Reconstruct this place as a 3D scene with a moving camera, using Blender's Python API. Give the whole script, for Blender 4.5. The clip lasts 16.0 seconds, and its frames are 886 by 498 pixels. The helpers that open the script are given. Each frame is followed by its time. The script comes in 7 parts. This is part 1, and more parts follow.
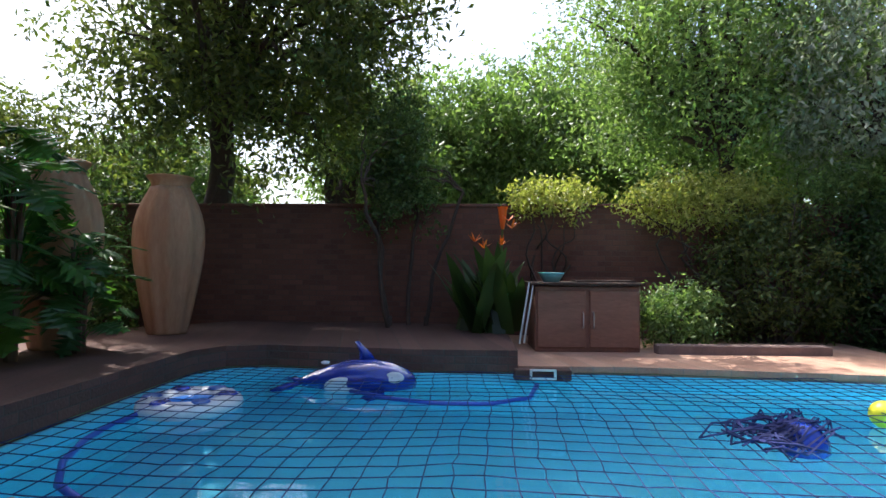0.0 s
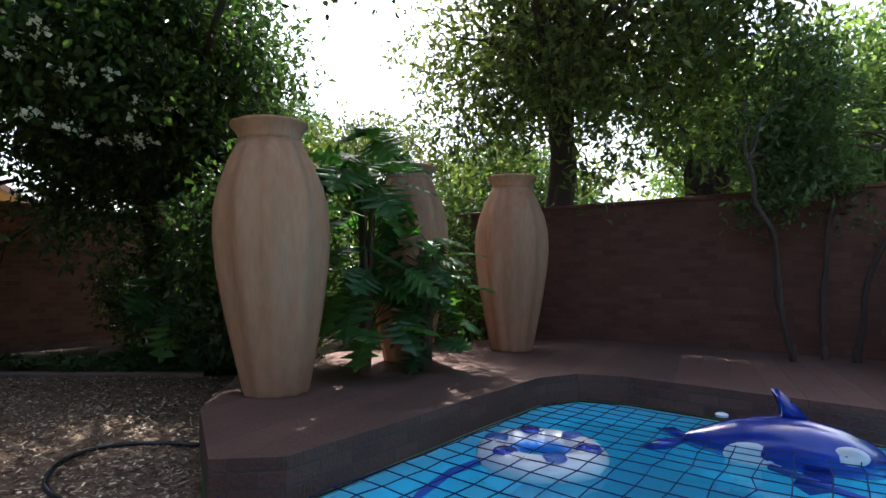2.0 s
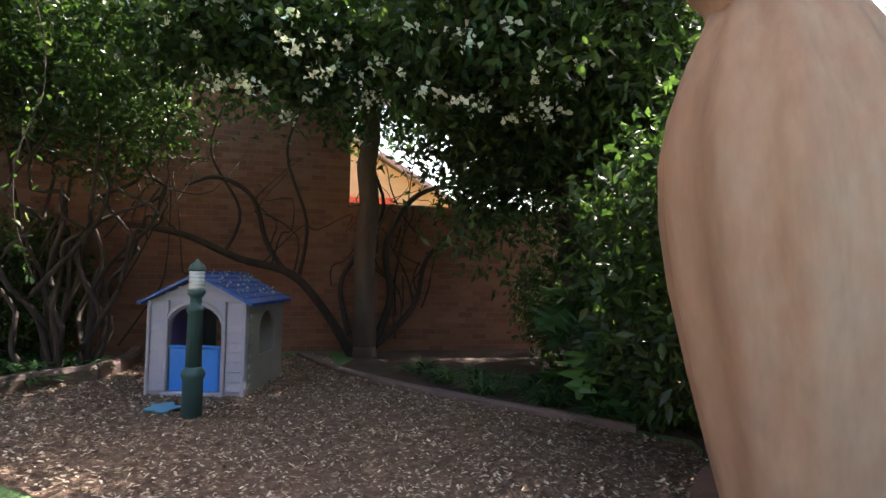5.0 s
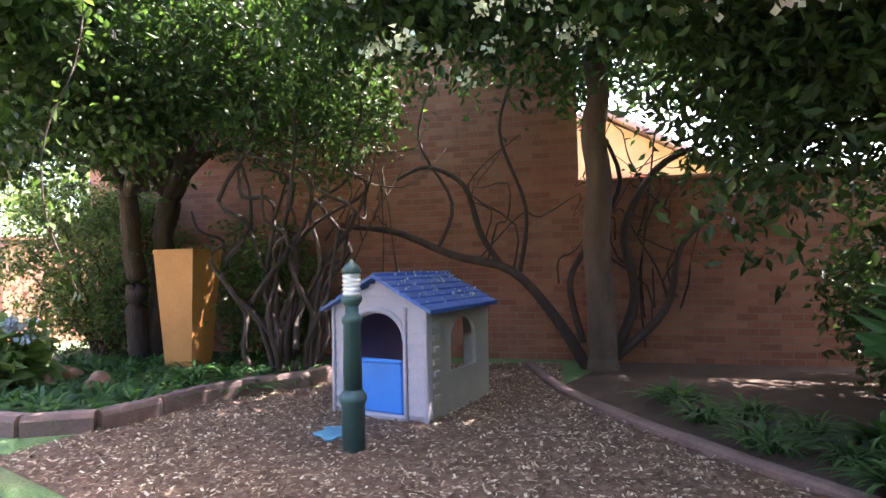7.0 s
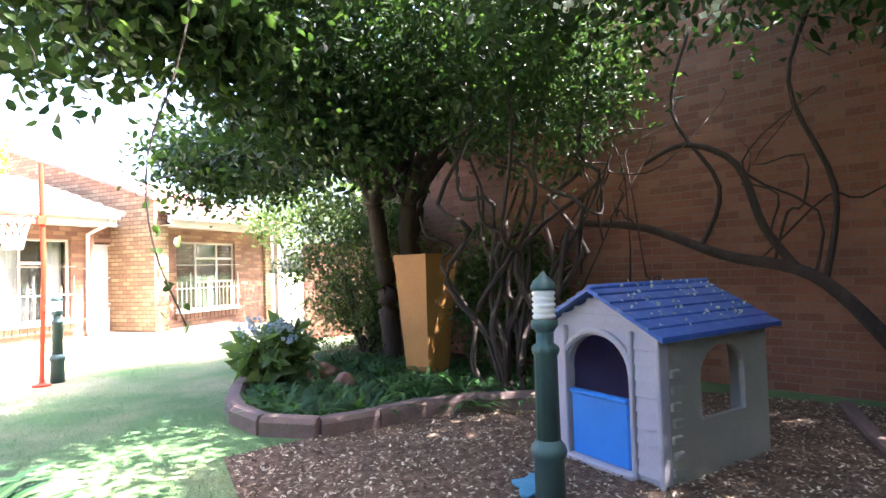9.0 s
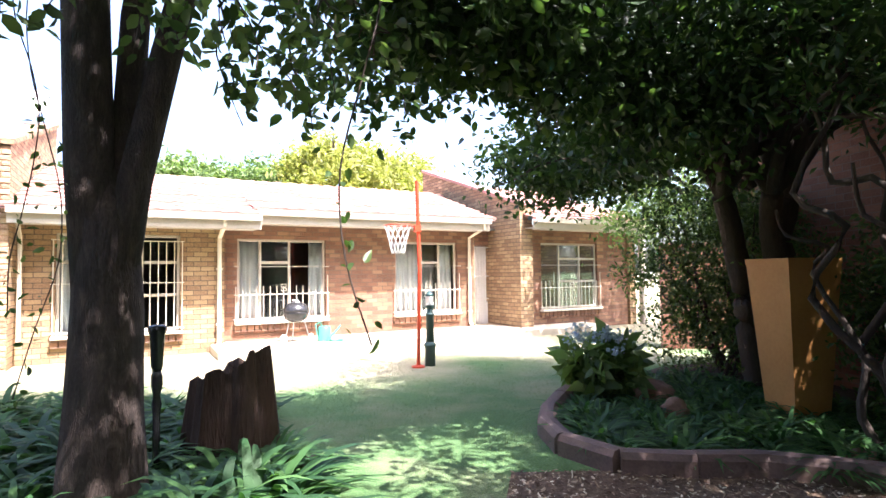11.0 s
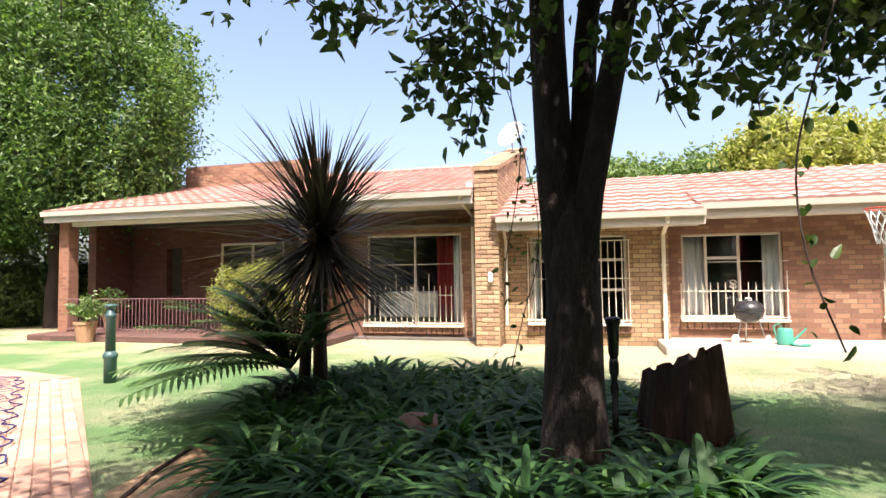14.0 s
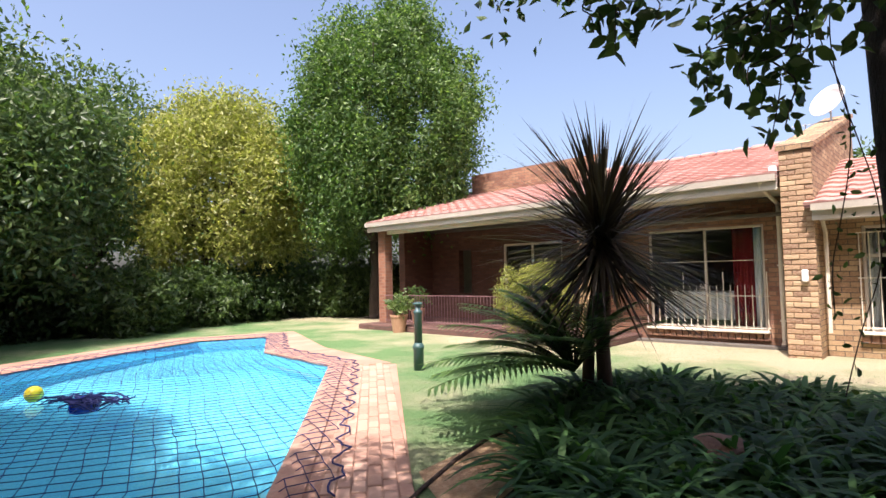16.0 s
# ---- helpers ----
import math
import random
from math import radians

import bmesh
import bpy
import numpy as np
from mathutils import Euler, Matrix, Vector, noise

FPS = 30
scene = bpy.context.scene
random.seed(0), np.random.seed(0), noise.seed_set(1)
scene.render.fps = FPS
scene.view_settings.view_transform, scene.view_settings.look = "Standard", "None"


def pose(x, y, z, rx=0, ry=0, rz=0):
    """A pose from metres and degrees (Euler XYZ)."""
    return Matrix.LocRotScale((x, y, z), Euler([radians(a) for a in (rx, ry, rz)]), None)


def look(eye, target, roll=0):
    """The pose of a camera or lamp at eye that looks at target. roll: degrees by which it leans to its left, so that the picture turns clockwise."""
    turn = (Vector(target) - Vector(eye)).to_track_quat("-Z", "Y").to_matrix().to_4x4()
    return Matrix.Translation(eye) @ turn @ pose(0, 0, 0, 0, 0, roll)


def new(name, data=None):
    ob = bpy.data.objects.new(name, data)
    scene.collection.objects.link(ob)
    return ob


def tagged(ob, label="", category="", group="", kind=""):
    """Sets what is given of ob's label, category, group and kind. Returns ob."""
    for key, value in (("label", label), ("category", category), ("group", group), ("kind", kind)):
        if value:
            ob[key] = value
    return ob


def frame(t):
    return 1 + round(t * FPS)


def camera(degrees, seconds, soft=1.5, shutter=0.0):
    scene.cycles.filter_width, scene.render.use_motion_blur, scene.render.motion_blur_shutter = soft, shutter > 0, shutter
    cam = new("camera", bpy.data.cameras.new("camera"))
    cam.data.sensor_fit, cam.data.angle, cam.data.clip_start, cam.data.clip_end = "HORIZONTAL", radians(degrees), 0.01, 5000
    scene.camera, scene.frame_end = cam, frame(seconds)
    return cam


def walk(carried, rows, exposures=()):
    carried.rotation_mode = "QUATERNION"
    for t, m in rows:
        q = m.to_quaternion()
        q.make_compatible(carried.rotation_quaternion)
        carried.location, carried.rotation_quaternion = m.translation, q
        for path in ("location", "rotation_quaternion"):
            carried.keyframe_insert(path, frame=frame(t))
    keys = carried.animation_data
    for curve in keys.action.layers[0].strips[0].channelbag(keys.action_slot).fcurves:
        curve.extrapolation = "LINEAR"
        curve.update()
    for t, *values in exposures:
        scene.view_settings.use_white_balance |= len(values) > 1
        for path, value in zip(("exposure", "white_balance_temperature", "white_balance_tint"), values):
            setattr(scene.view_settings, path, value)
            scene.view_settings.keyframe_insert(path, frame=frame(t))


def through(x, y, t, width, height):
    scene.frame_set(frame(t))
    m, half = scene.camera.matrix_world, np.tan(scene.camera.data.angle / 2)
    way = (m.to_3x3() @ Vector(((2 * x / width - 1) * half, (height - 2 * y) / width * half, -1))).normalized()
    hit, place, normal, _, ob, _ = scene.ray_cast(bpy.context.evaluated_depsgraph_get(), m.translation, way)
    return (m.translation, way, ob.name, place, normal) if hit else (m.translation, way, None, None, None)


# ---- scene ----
cam = camera(77.0, 16.0)
PATH = [
    (0, (-0.108, -0.853, 1.133), (0.181, 1.125, 1.207), 0.4),
    (0.5, (-0.140, -0.433, 1.129), (-0.130, 1.565, 1.224), 0.4),
    (1, (-0.184, -0.036, 1.119), (-0.529, 1.931, 1.218), 0.5),
    (1.5, (-0.345, 0.316, 1.123), (-0.970, 2.213, 1.225), 0.6),
    (2, (-0.580, 0.616, 1.118), (-1.422, 2.427, 1.223), 0.4),
    (2.5, (-0.824, 0.879, 1.137), (-1.906, 2.556, 1.247), 0.5),
    (3, (-1.126, 1.121, 1.165), (-2.423, 2.640, 1.263), 0.5),
    (3.5, (-1.426, 1.348, 1.152), (-2.887, 2.709, 1.265), 0.8),
    (4, (-1.734, 1.587, 1.192), (-3.330, 2.789, 1.295), 1.4),
    (4.5, (-2.006, 1.788, 1.178), (-3.721, 2.812, 1.277), 1.5),
    (7, (-3.536, 2.910, 1.200), (-5.531, 2.784, 1.267), -1.1),
    (7.5, (-3.823, 3.030, 1.229), (-5.789, 2.667, 1.291), -1.3),
    (8, (-4.078, 3.118, 1.256), (-5.985, 2.517, 1.316), -1.6),
    (8.5, (-4.345, 3.138, 1.286), (-6.170, 2.322, 1.349), -1.6),
    (9, (-4.478, 3.175, 1.304), (-6.170, 2.110, 1.372), -1.7),
    (11.5, (-5.422, 3.208, 1.374), (-5.810, 1.248, 1.464), -0.5),
    (12, (-5.450, 3.206, 1.376), (-5.601, 1.214, 1.467), -0.6),
    (12.5, (-5.430, 3.227, 1.372), (-5.315, 1.233, 1.464), -0.7),
    (13, (-5.382, 3.248, 1.374), (-5.016, 1.284, 1.464), -0.7),
    (13.5, (-5.328, 3.318, 1.375), (-4.725, 1.413, 1.467), -0.7),
    (14, (-5.282, 3.361, 1.375), (-4.465, 1.538, 1.468), -0.8),
    (14.5, (-5.240, 3.367, 1.377), (-4.235, 1.640, 1.472), -0.9),
    (15, (-5.206, 3.364, 1.365), (-4.015, 1.760, 1.465), -1.0),
    (15.5, (-5.145, 3.342, 1.364), (-3.754, 1.909, 1.470), -1.0),
    (16, (-5.240, 3.357, 1.459), (-3.664, 2.128, 1.553), -1.3),
]
EXPOSURES = [(0.0, 1.35, 6200, 10), (2.5, 1.75, 6300, 11), (3.5, 2.0, 6600, 12), (4.5, 2.5, 6700, 14), (7.0, 3.95, 6400, 25), (9.0, 3.72, 6050, 20), (11.5, 2.12, 6050, 18), (12.5, 1.72, 6250, 19), (14.0, 1.33, 6650, 17), (16.0, 0.98, 6450, 19)]
walk(cam, [(t, look(eye, target, roll)) for t, eye, target, roll in PATH], EXPOSURES)

# ---------- world, sun, exposure ----------
SUN_AZ = Vector((-0.50, 0.86, 0)).normalized()
SUN_EL = radians(60)
world = bpy.data.worlds.new("sky")
scene.world = world
world.use_nodes = True
wn = world.node_tree.nodes
sky = wn.new("ShaderNodeTexSky")
sky.sky_type = 'NISHITA'
sky.sun_disc = False
sky.sun_elevation = SUN_EL
sky.sun_rotation = math.atan2(SUN_AZ.x, SUN_AZ.y)
sky.dust_density = 5.0
world.node_tree.links.new(sky.outputs[0], wn["Background"].inputs[0])
wn["Background"].inputs[1].default_value = 0.15
sun = new("sun", bpy.data.lights.new("sun", 'SUN'))
sun.data.energy = 4.4
sun.data.angle = radians(0.55)
sun.data.color = (1.0, 0.95, 0.86)
to_sun = SUN_AZ * math.cos(SUN_EL) + Vector((0, 0, math.sin(SUN_EL)))
sun.matrix_world = look(to_sun * 40, (0, 0, 0))


# ---------- material helpers ----------
def material(name, rough=0.7, metal=0.0):
    m = bpy.data.materials.new(name)
    m.use_nodes = True
    nt = m.node_tree
    p = nt.nodes["Principled BSDF"]
    p.inputs["Roughness"].default_value = rough
    p.inputs["Metallic"].default_value = metal
    return m, nt, p


def ramp(nt, fac, stops):
    r = nt.nodes.new("ShaderNodeValToRGB")
    el = r.color_ramp.elements
    while len(el) < len(stops):
        el.new(0.5)
    for e, (pos, col) in zip(el, stops):
        e.position = pos
        e.color = (*col, 1)
    nt.links.new(fac, r.inputs[0])
    return r.outputs[0]


def coords(nt, scale=(1, 1, 1), space="Object"):
    tc = nt.nodes.new("ShaderNodeTexCoord")
    mp = nt.nodes.new("ShaderNodeMapping")
    mp.inputs["Scale"].default_value = scale
    nt.links.new(tc.outputs[space], mp.inputs[0])
    return mp.outputs[0]


def noise_tex(nt, vec, scale, detail=4, rough=0.55):
    n = nt.nodes.new("ShaderNodeTexNoise")
    n.inputs["Scale"].default_value = scale
    n.inputs["Detail"].default_value = detail
    n.inputs["Roughness"].default_value = rough
    nt.links.new(vec, n.inputs["Vector"])
    return n.outputs["Fac"]


def mixc(nt, fac, a, b, mode='MIX'):
    m = nt.nodes.new("ShaderNodeMix")
    m.data_type = 'RGBA'
    m.blend_type = mode
    for sock, val in ((m.inputs[0], fac), (m.inputs[6], a), (m.inputs[7], b)):
        if isinstance(val, (int, float)):
            sock.default_value = val
        elif isinstance(val, tuple):
            sock.default_value = (*val, 1)
        else:
            nt.links.new(val, sock)
    return m.outputs[2]


def bump(nt, p, height, strength=0.4, dist=0.01):
    b = nt.nodes.new("ShaderNodeBump")
    b.inputs["Strength"].default_value = strength
    b.inputs["Distance"].default_value = dist
    nt.links.new(height, b.inputs["Height"])
    nt.links.new(b.outputs[0], p.inputs["Normal"])


def mottled(name, stops, scale=6, fine=60, rough=0.7, metal=0.0, b=0.3, dist=0.01, stretch=(1, 1, 1), space="Object"):
    """Colour varied by a broad and a fine noise, with a fine relief."""
    m, nt, p = material(name, rough, metal)
    v = coords(nt, stretch, space)
    n1 = noise_tex(nt, v, scale, 5)
    n2 = noise_tex(nt, v, fine, 3)
    mx = nt.nodes.new("ShaderNodeMath")
    mx.operation = 'MULTIPLY_ADD'
    mx.inputs[1].default_value = 0.35
    nt.links.new(n2, mx.inputs[0])
    sc = nt.nodes.new("ShaderNodeMath")
    sc.operation = 'MULTIPLY'
    sc.inputs[1].default_value = 0.65
    nt.links.new(n1, sc.inputs[0])
    nt.links.new(sc.outputs[0], mx.inputs[2])
    nt.links.new(ramp(nt, mx.outputs[0], stops), p.inputs["Base Color"])
    bump(nt, p, n2, b, dist)
    return m


def leaf_material(name, dark, mid, light, through=0.45, rough=0.42):
    """Foliage: varied leaf by leaf, glossy on top, lit through from behind."""
    m, nt, p = material(name, rough)
    g = nt.nodes.new("ShaderNodeNewGeometry")
    col = ramp(nt, g.outputs["Random Per Island"], [(0.0, dark), (0.55, mid), (1.0, light)])
    nt.links.new(col, p.inputs["Base Color"])
    t = nt.nodes.new("ShaderNodeBsdfTranslucent")
    nt.links.new(mixc(nt, 1.0, col, (1.0, 1.15, 0.55), 'MULTIPLY'), t.inputs["Color"])
    mx = nt.nodes.new("ShaderNodeMixShader")
    mx.inputs[0].default_value = through
    nt.links.new(p.outputs[0], mx.inputs[1])
    nt.links.new(t.outputs[0], mx.inputs[2])
    nt.links.new(mx.outputs[0], nt.nodes["Material Output"].inputs["Surface"])
    return m


def brick_material(name, colours, mortar, space="Object", rot=(0, 0, 0), w=0.222, h=0.075, b=0.7):
    m, nt, p = material(name, 0.85)
    tc = nt.nodes.new("ShaderNodeTexCoord")
    sep = nt.nodes.new("ShaderNodeSeparateXYZ")
    nt.links.new(tc.outputs[space], sep.inputs[0])
    geo = nt.nodes.new("ShaderNodeNewGeometry")
    nsep = nt.nodes.new("ShaderNodeSeparateXYZ")
    tr = nt.nodes.new("ShaderNodeVectorTransform")
    tr.vector_type, tr.convert_from, tr.convert_to = 'NORMAL', 'WORLD', 'OBJECT'
    nt.links.new(geo.outputs["True Normal"], tr.inputs[0])
    nt.links.new(tr.outputs[0], nsep.inputs[0])
    ab = nt.nodes.new("ShaderNodeMath")
    ab.operation = 'ABSOLUTE'
    nt.links.new(nsep.outputs["X"], ab.inputs[0])
    gt = nt.nodes.new("ShaderNodeMath")
    gt.operation = 'GREATER_THAN'
    gt.inputs[1].default_value = 0.7
    nt.links.new(ab.outputs[0], gt.inputs[0])
    mixu = nt.nodes.new("ShaderNodeMix")
    nt.links.new(gt.outputs[0], mixu.inputs[0])
    nt.links.new(sep.outputs["X"], mixu.inputs[2])
    nt.links.new(sep.outputs["Y"], mixu.inputs[3])
    cmb = nt.nodes.new("ShaderNodeCombineXYZ")
    nt.links.new(mixu.outputs[0], cmb.inputs["X"])
    nt.links.new(sep.outputs["Z"], cmb.inputs["Y"])
    br = nt.nodes.new("ShaderNodeTexBrick")
    br.inputs["Scale"].default_value = 1.0
    br.inputs["Brick Width"].default_value = w + 0.011
    br.inputs["Row Height"].default_value = h + 0.011
    br.inputs["Mortar Size"].default_value = 0.007
    br.inputs["Mortar Smooth"].default_value = 0.25
    br.inputs["Color1"].default_value = (0, 0, 0, 1)
    br.inputs["Color2"].default_value = (1, 1, 1, 1)
    br.inputs["Mortar"].default_value = (0.5, 0.5, 0.5, 1)
    nt.links.new(cmb.outputs[0], br.inputs["Vector"])
    n = noise_tex(nt, tc.outputs[space], 1.3, 5)
    n2 = noise_tex(nt, tc.outputs[space], 45, 3)
    c = ramp(nt, br.outputs["Color"], [(i / (len(colours) - 1), k) for i, k in enumerate(colours)])
    c = mixc(nt, ramp(nt, n, [(0.35, (0, 0, 0)), (0.75, (0.55, 0.55, 0.55))]), c, tuple(x * 0.62 for x in colours[0]))
    c = mixc(nt, ramp(nt, n2, [(0.3, (0, 0, 0)), (0.8, (0.4, 0.4, 0.4))]), c, tuple(min(1, x * 1.3) for x in colours[-1]))
    c = mixc(nt, br.outputs["Fac"], c, mortar)
    nt.links.new(c, p.inputs["Base Color"])
    inv = nt.nodes.new("ShaderNodeMath")
    inv.operation = 'MULTIPLY_ADD'
    inv.inputs[1].default_value = -1.0
    nt.links.new(br.outputs["Fac"], inv.inputs[0])
    nt.links.new(n2, inv.inputs[2])
    bump(nt, p, inv.outputs[0], b, 0.012)
    return m


# ---------- materials ----------
BRICK = brick_material("yellow_face_brick", [(0.20, 0.105, 0.06), (0.32, 0.20, 0.11), (0.47, 0.33, 0.185)], (0.12, 0.09, 0.065), b=1.0)
BRICK_RED = brick_material("red_face_brick", [(0.13, 0.055, 0.038), (0.23, 0.105, 0.066), (0.35, 0.20, 0.12)], (0.15, 0.105, 0.08), b=1.0)
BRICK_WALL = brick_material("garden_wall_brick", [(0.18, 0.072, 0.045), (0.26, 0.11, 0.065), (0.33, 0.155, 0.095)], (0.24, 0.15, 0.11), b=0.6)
# Brick of the north wall and veranda with their shade put into the colour.
BRICK_SHADY = brick_material("shade_darkened_brick", [(0.075, 0.030, 0.022), (0.115, 0.046, 0.032), (0.15, 0.065, 0.045)], (0.09, 0.05, 0.04), b=0.5)
# Terrace brick with tree shade in its colour; also dims the veranda floor.
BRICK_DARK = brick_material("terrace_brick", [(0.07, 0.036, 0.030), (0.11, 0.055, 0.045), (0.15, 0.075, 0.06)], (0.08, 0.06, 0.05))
ROOF = mottled("roof_tile", [(0.25, (0.31, 0.145, 0.12)), (0.5, (0.43, 0.24, 0.205)), (0.78, (0.56, 0.39, 0.35))], 1.4, 30, 0.62, b=0.4)
CREAM = mottled("cream_paint", [(0.3, (0.62, 0.55, 0.44)), (0.7, (0.76, 0.70, 0.60))], 3, 40, 0.5, b=0.08)
# Fascia paint, also laid on the cream window frames as their shade.
FASCIA = mottled("fascia_and_shaded_frame", [(0.3, (0.42, 0.37, 0.31)), (0.7, (0.56, 0.50, 0.43))], 3, 40, 0.6, b=0.1)
WHITE = mottled("white_paint", [(0.3, (0.70, 0.69, 0.66)), (0.7, (0.82, 0.81, 0.79))], 3, 40, 0.45, b=0.05)
# Unlit look of the rooms and veranda ceiling, put into the colour.
DARK_IN = mottled("dim_interior", [(0.3, (0.10, 0.085, 0.075)), (0.7, (0.16, 0.14, 0.12))], 2, 30, 0.9, b=0.05)
TERRA = mottled("terracotta", [(0.25, (0.26, 0.135, 0.08)), (0.5, (0.38, 0.215, 0.13)), (0.8, (0.50, 0.325, 0.21))], 2.2, 25, 0.8, b=0.2, stretch=(1, 1, 0.25))
ORANGE_POT = mottled("ochre_planter", [(0.25, (0.40, 0.17, 0.045)), (0.7, (0.54, 0.26, 0.08))], 3, 30, 0.65, b=0.15)
CURTAIN = mottled("curtain_cloth", [(0.3, (0.78, 0.78, 0.78)), (0.7, (0.86, 0.86, 0.86))], 4, 60, 0.9, b=0.1)
RED_CURTAIN = mottled("red_curtain_cloth", [(0.3, (0.22, 0.012, 0.016)), (0.7, (0.34, 0.025, 0.03))], 4, 60, 0.9, b=0.1)
GREEN_METAL = mottled("green_lamp_paint", [(0.3, (0.035, 0.085, 0.085)), (0.7, (0.06, 0.125, 0.12))], 5, 50, 0.45, b=0.1)
ORANGE_METAL = mottled("red_pole_paint", [(0.3, (0.55, 0.05, 0.02)), (0.7, (0.70, 0.09, 0.035))], 5, 50, 0.45, b=0.1)
BLACK_METAL = mottled("black_enamel", [(0.3, (0.015, 0.015, 0.017)), (0.7, (0.035, 0.035, 0.04))], 5, 50, 0.25, b=0.05)
STEEL = mottled("steel", [(0.3, (0.45, 0.45, 0.46)), (0.7, (0.6, 0.6, 0.6))], 5, 50, 0.35, 0.9, b=0.05)
GREEN_PLASTIC = mottled("green_plastic", [(0.3, (0.05, 0.26, 0.20)), (0.7, (0.08, 0.34, 0.27))], 5, 50, 0.4, b=0.05)
BLUE_PLASTIC = mottled("blue_plastic", [(0.35, (0.02, 0.075, 0.30)), (0.55, (0.03, 0.11, 0.40)), (0.72, (0.20, 0.26, 0.36))], 6, 26, 0.4, b=0.08)
BLUE_DOOR = mottled("light_blue_plastic", [(0.3, (0.03, 0.22, 0.72)), (0.7, (0.05, 0.28, 0.80))], 4, 40, 0.38, b=0.06)
GREY_PLASTIC = mottled("grey_plastic", [(0.3, (0.36, 0.34, 0.40)), (0.7, (0.46, 0.44, 0.50))], 3, 40, 0.55, b=0.08)
SIDE_PLASTIC = mottled("olive_grey_plastic", [(0.3, (0.25, 0.25, 0.215)), (0.7, (0.34, 0.335, 0.29))], 3, 40, 0.6, b=0.08)
BARK = mottled("bark", [(0.3, (0.016, 0.011, 0.009)), (0.5, (0.042, 0.028, 0.023)), (0.75, (0.095, 0.066, 0.054))], 22, 110, 0.9, b=0.9, dist=0.02, stretch=(1, 1, 0.3))
BARK_DARK = mottled("dark_bark", [(0.25, (0.025, 0.018, 0.015)), (0.7, (0.075, 0.052, 0.042))], 7, 50, 0.9, b=0.8, dist=0.02, stretch=(1, 1, 0.3))
BARK_GREY = mottled("grey_bark", [(0.25, (0.065, 0.043, 0.032)), (0.7, (0.15, 0.105, 0.078))], 7, 50, 0.9, b=0.6, stretch=(1, 1, 0.3))
DEADWOOD = mottled("weathered_wood", [(0.3, (0.02, 0.012, 0.010)), (0.55, (0.06, 0.034, 0.026)), (0.8, (0.12, 0.07, 0.055))], 14, 50, 0.9, b=1.0, dist=0.03, stretch=(1, 1, 0.12))
ROCK = mottled("brown_rock", [(0.3, (0.16, 0.085, 0.06)), (0.7, (0.31, 0.18, 0.13))], 5, 40, 0.9, b=0.6)
KERB = mottled("kerb_brick", [(0.3, (0.12, 0.078, 0.07)), (0.7, (0.21, 0.14, 0.125))], 5, 40, 0.85, b=0.5)
CONCRETE = mottled("pale_concrete", [(0.3, (0.42, 0.36, 0.29)), (0.7, (0.56, 0.50, 0.41))], 1.5, 40, 0.85, b=0.2)
SOIL = mottled("soil", [(0.3, (0.035, 0.022, 0.015)), (0.7, (0.085, 0.055, 0.038))], 5, 50, 0.95, b=0.8, dist=0.02)
NET_CORD = mottled("blue_net_cord", [(0.3, (0.008, 0.012, 0.06)), (0.7, (0.022, 0.03, 0.14))], 5, 50, 1.0, b=0.1)
HOSE = mottled("blue_hose", [(0.3, (0.015, 0.05, 0.35)), (0.7, (0.03, 0.08, 0.45))], 5, 50, 0.4, b=0.1)
YELLOW = mottled("yellow_ball", [(0.3, (0.72, 0.62, 0.02)), (0.7, (0.85, 0.76, 0.06))], 5, 50, 0.4, b=0.1)
FLOWER_W = leaf_material("white_petals", (0.72, 0.72, 0.68), (0.8, 0.8, 0.76), (0.85, 0.85, 0.82), 0.3)
FLOWER_O = leaf_material("orange_petals", (0.70, 0.12, 0.02), (0.8, 0.17, 0.02), (0.85, 0.26, 0.03), 0.3)
FLOWER_B = leaf_material("pale_blue_petals", (0.35, 0.42, 0.62), (0.45, 0.52, 0.72), (0.6, 0.65, 0.8), 0.3)
LEAF_DARK = leaf_material("dark_leaf", (0.022, 0.046, 0.017), (0.042, 0.082, 0.026), (0.085, 0.14, 0.042), 0.48)
LEAF_MID = leaf_material("mid_leaf", (0.040, 0.074, 0.024), (0.08, 0.135, 0.042), (0.155, 0.22, 0.075), 0.45)
LEAF_TREE = leaf_material("tree_leaf", (0.045, 0.095, 0.026), (0.095, 0.175, 0.045), (0.20, 0.30, 0.085), 0.5)
LEAF_BRIGHT = leaf_material("bright_leaf", (0.09, 0.15, 0.055), (0.16, 0.235, 0.085), (0.27, 0.35, 0.15), 0.55)
LEAF_YELLOW = leaf_material("yellow_green_leaf", (0.19, 0.21, 0.05), (0.33, 0.34, 0.09), (0.48, 0.47, 0.16), 0.5)
LEAF_OLIVE = leaf_material("olive_leaf", (0.05, 0.07, 0.024), (0.095, 0.125, 0.04), (0.19, 0.21, 0.06), 0.5)
LEAF_GREY = leaf_material("silvery_leaf", (0.14, 0.17, 0.13), (0.24, 0.27, 0.22), (0.40, 0.42, 0.38), 0.45)
STRAP = leaf_material("strap_leaf", (0.022, 0.066, 0.024), (0.045, 0.125, 0.036), (0.12, 0.24, 0.07), 0.42, 0.58)
YUCCA = leaf_material("sword_leaf", (0.035, 0.022, 0.018), (0.065, 0.045, 0.032), (0.13, 0.10, 0.065), 0.25, 0.45)
PALM = leaf_material("palm_leaf", (0.04, 0.10, 0.03), (0.08, 0.17, 0.05), (0.16, 0.27, 0.085), 0.42, 0.34)
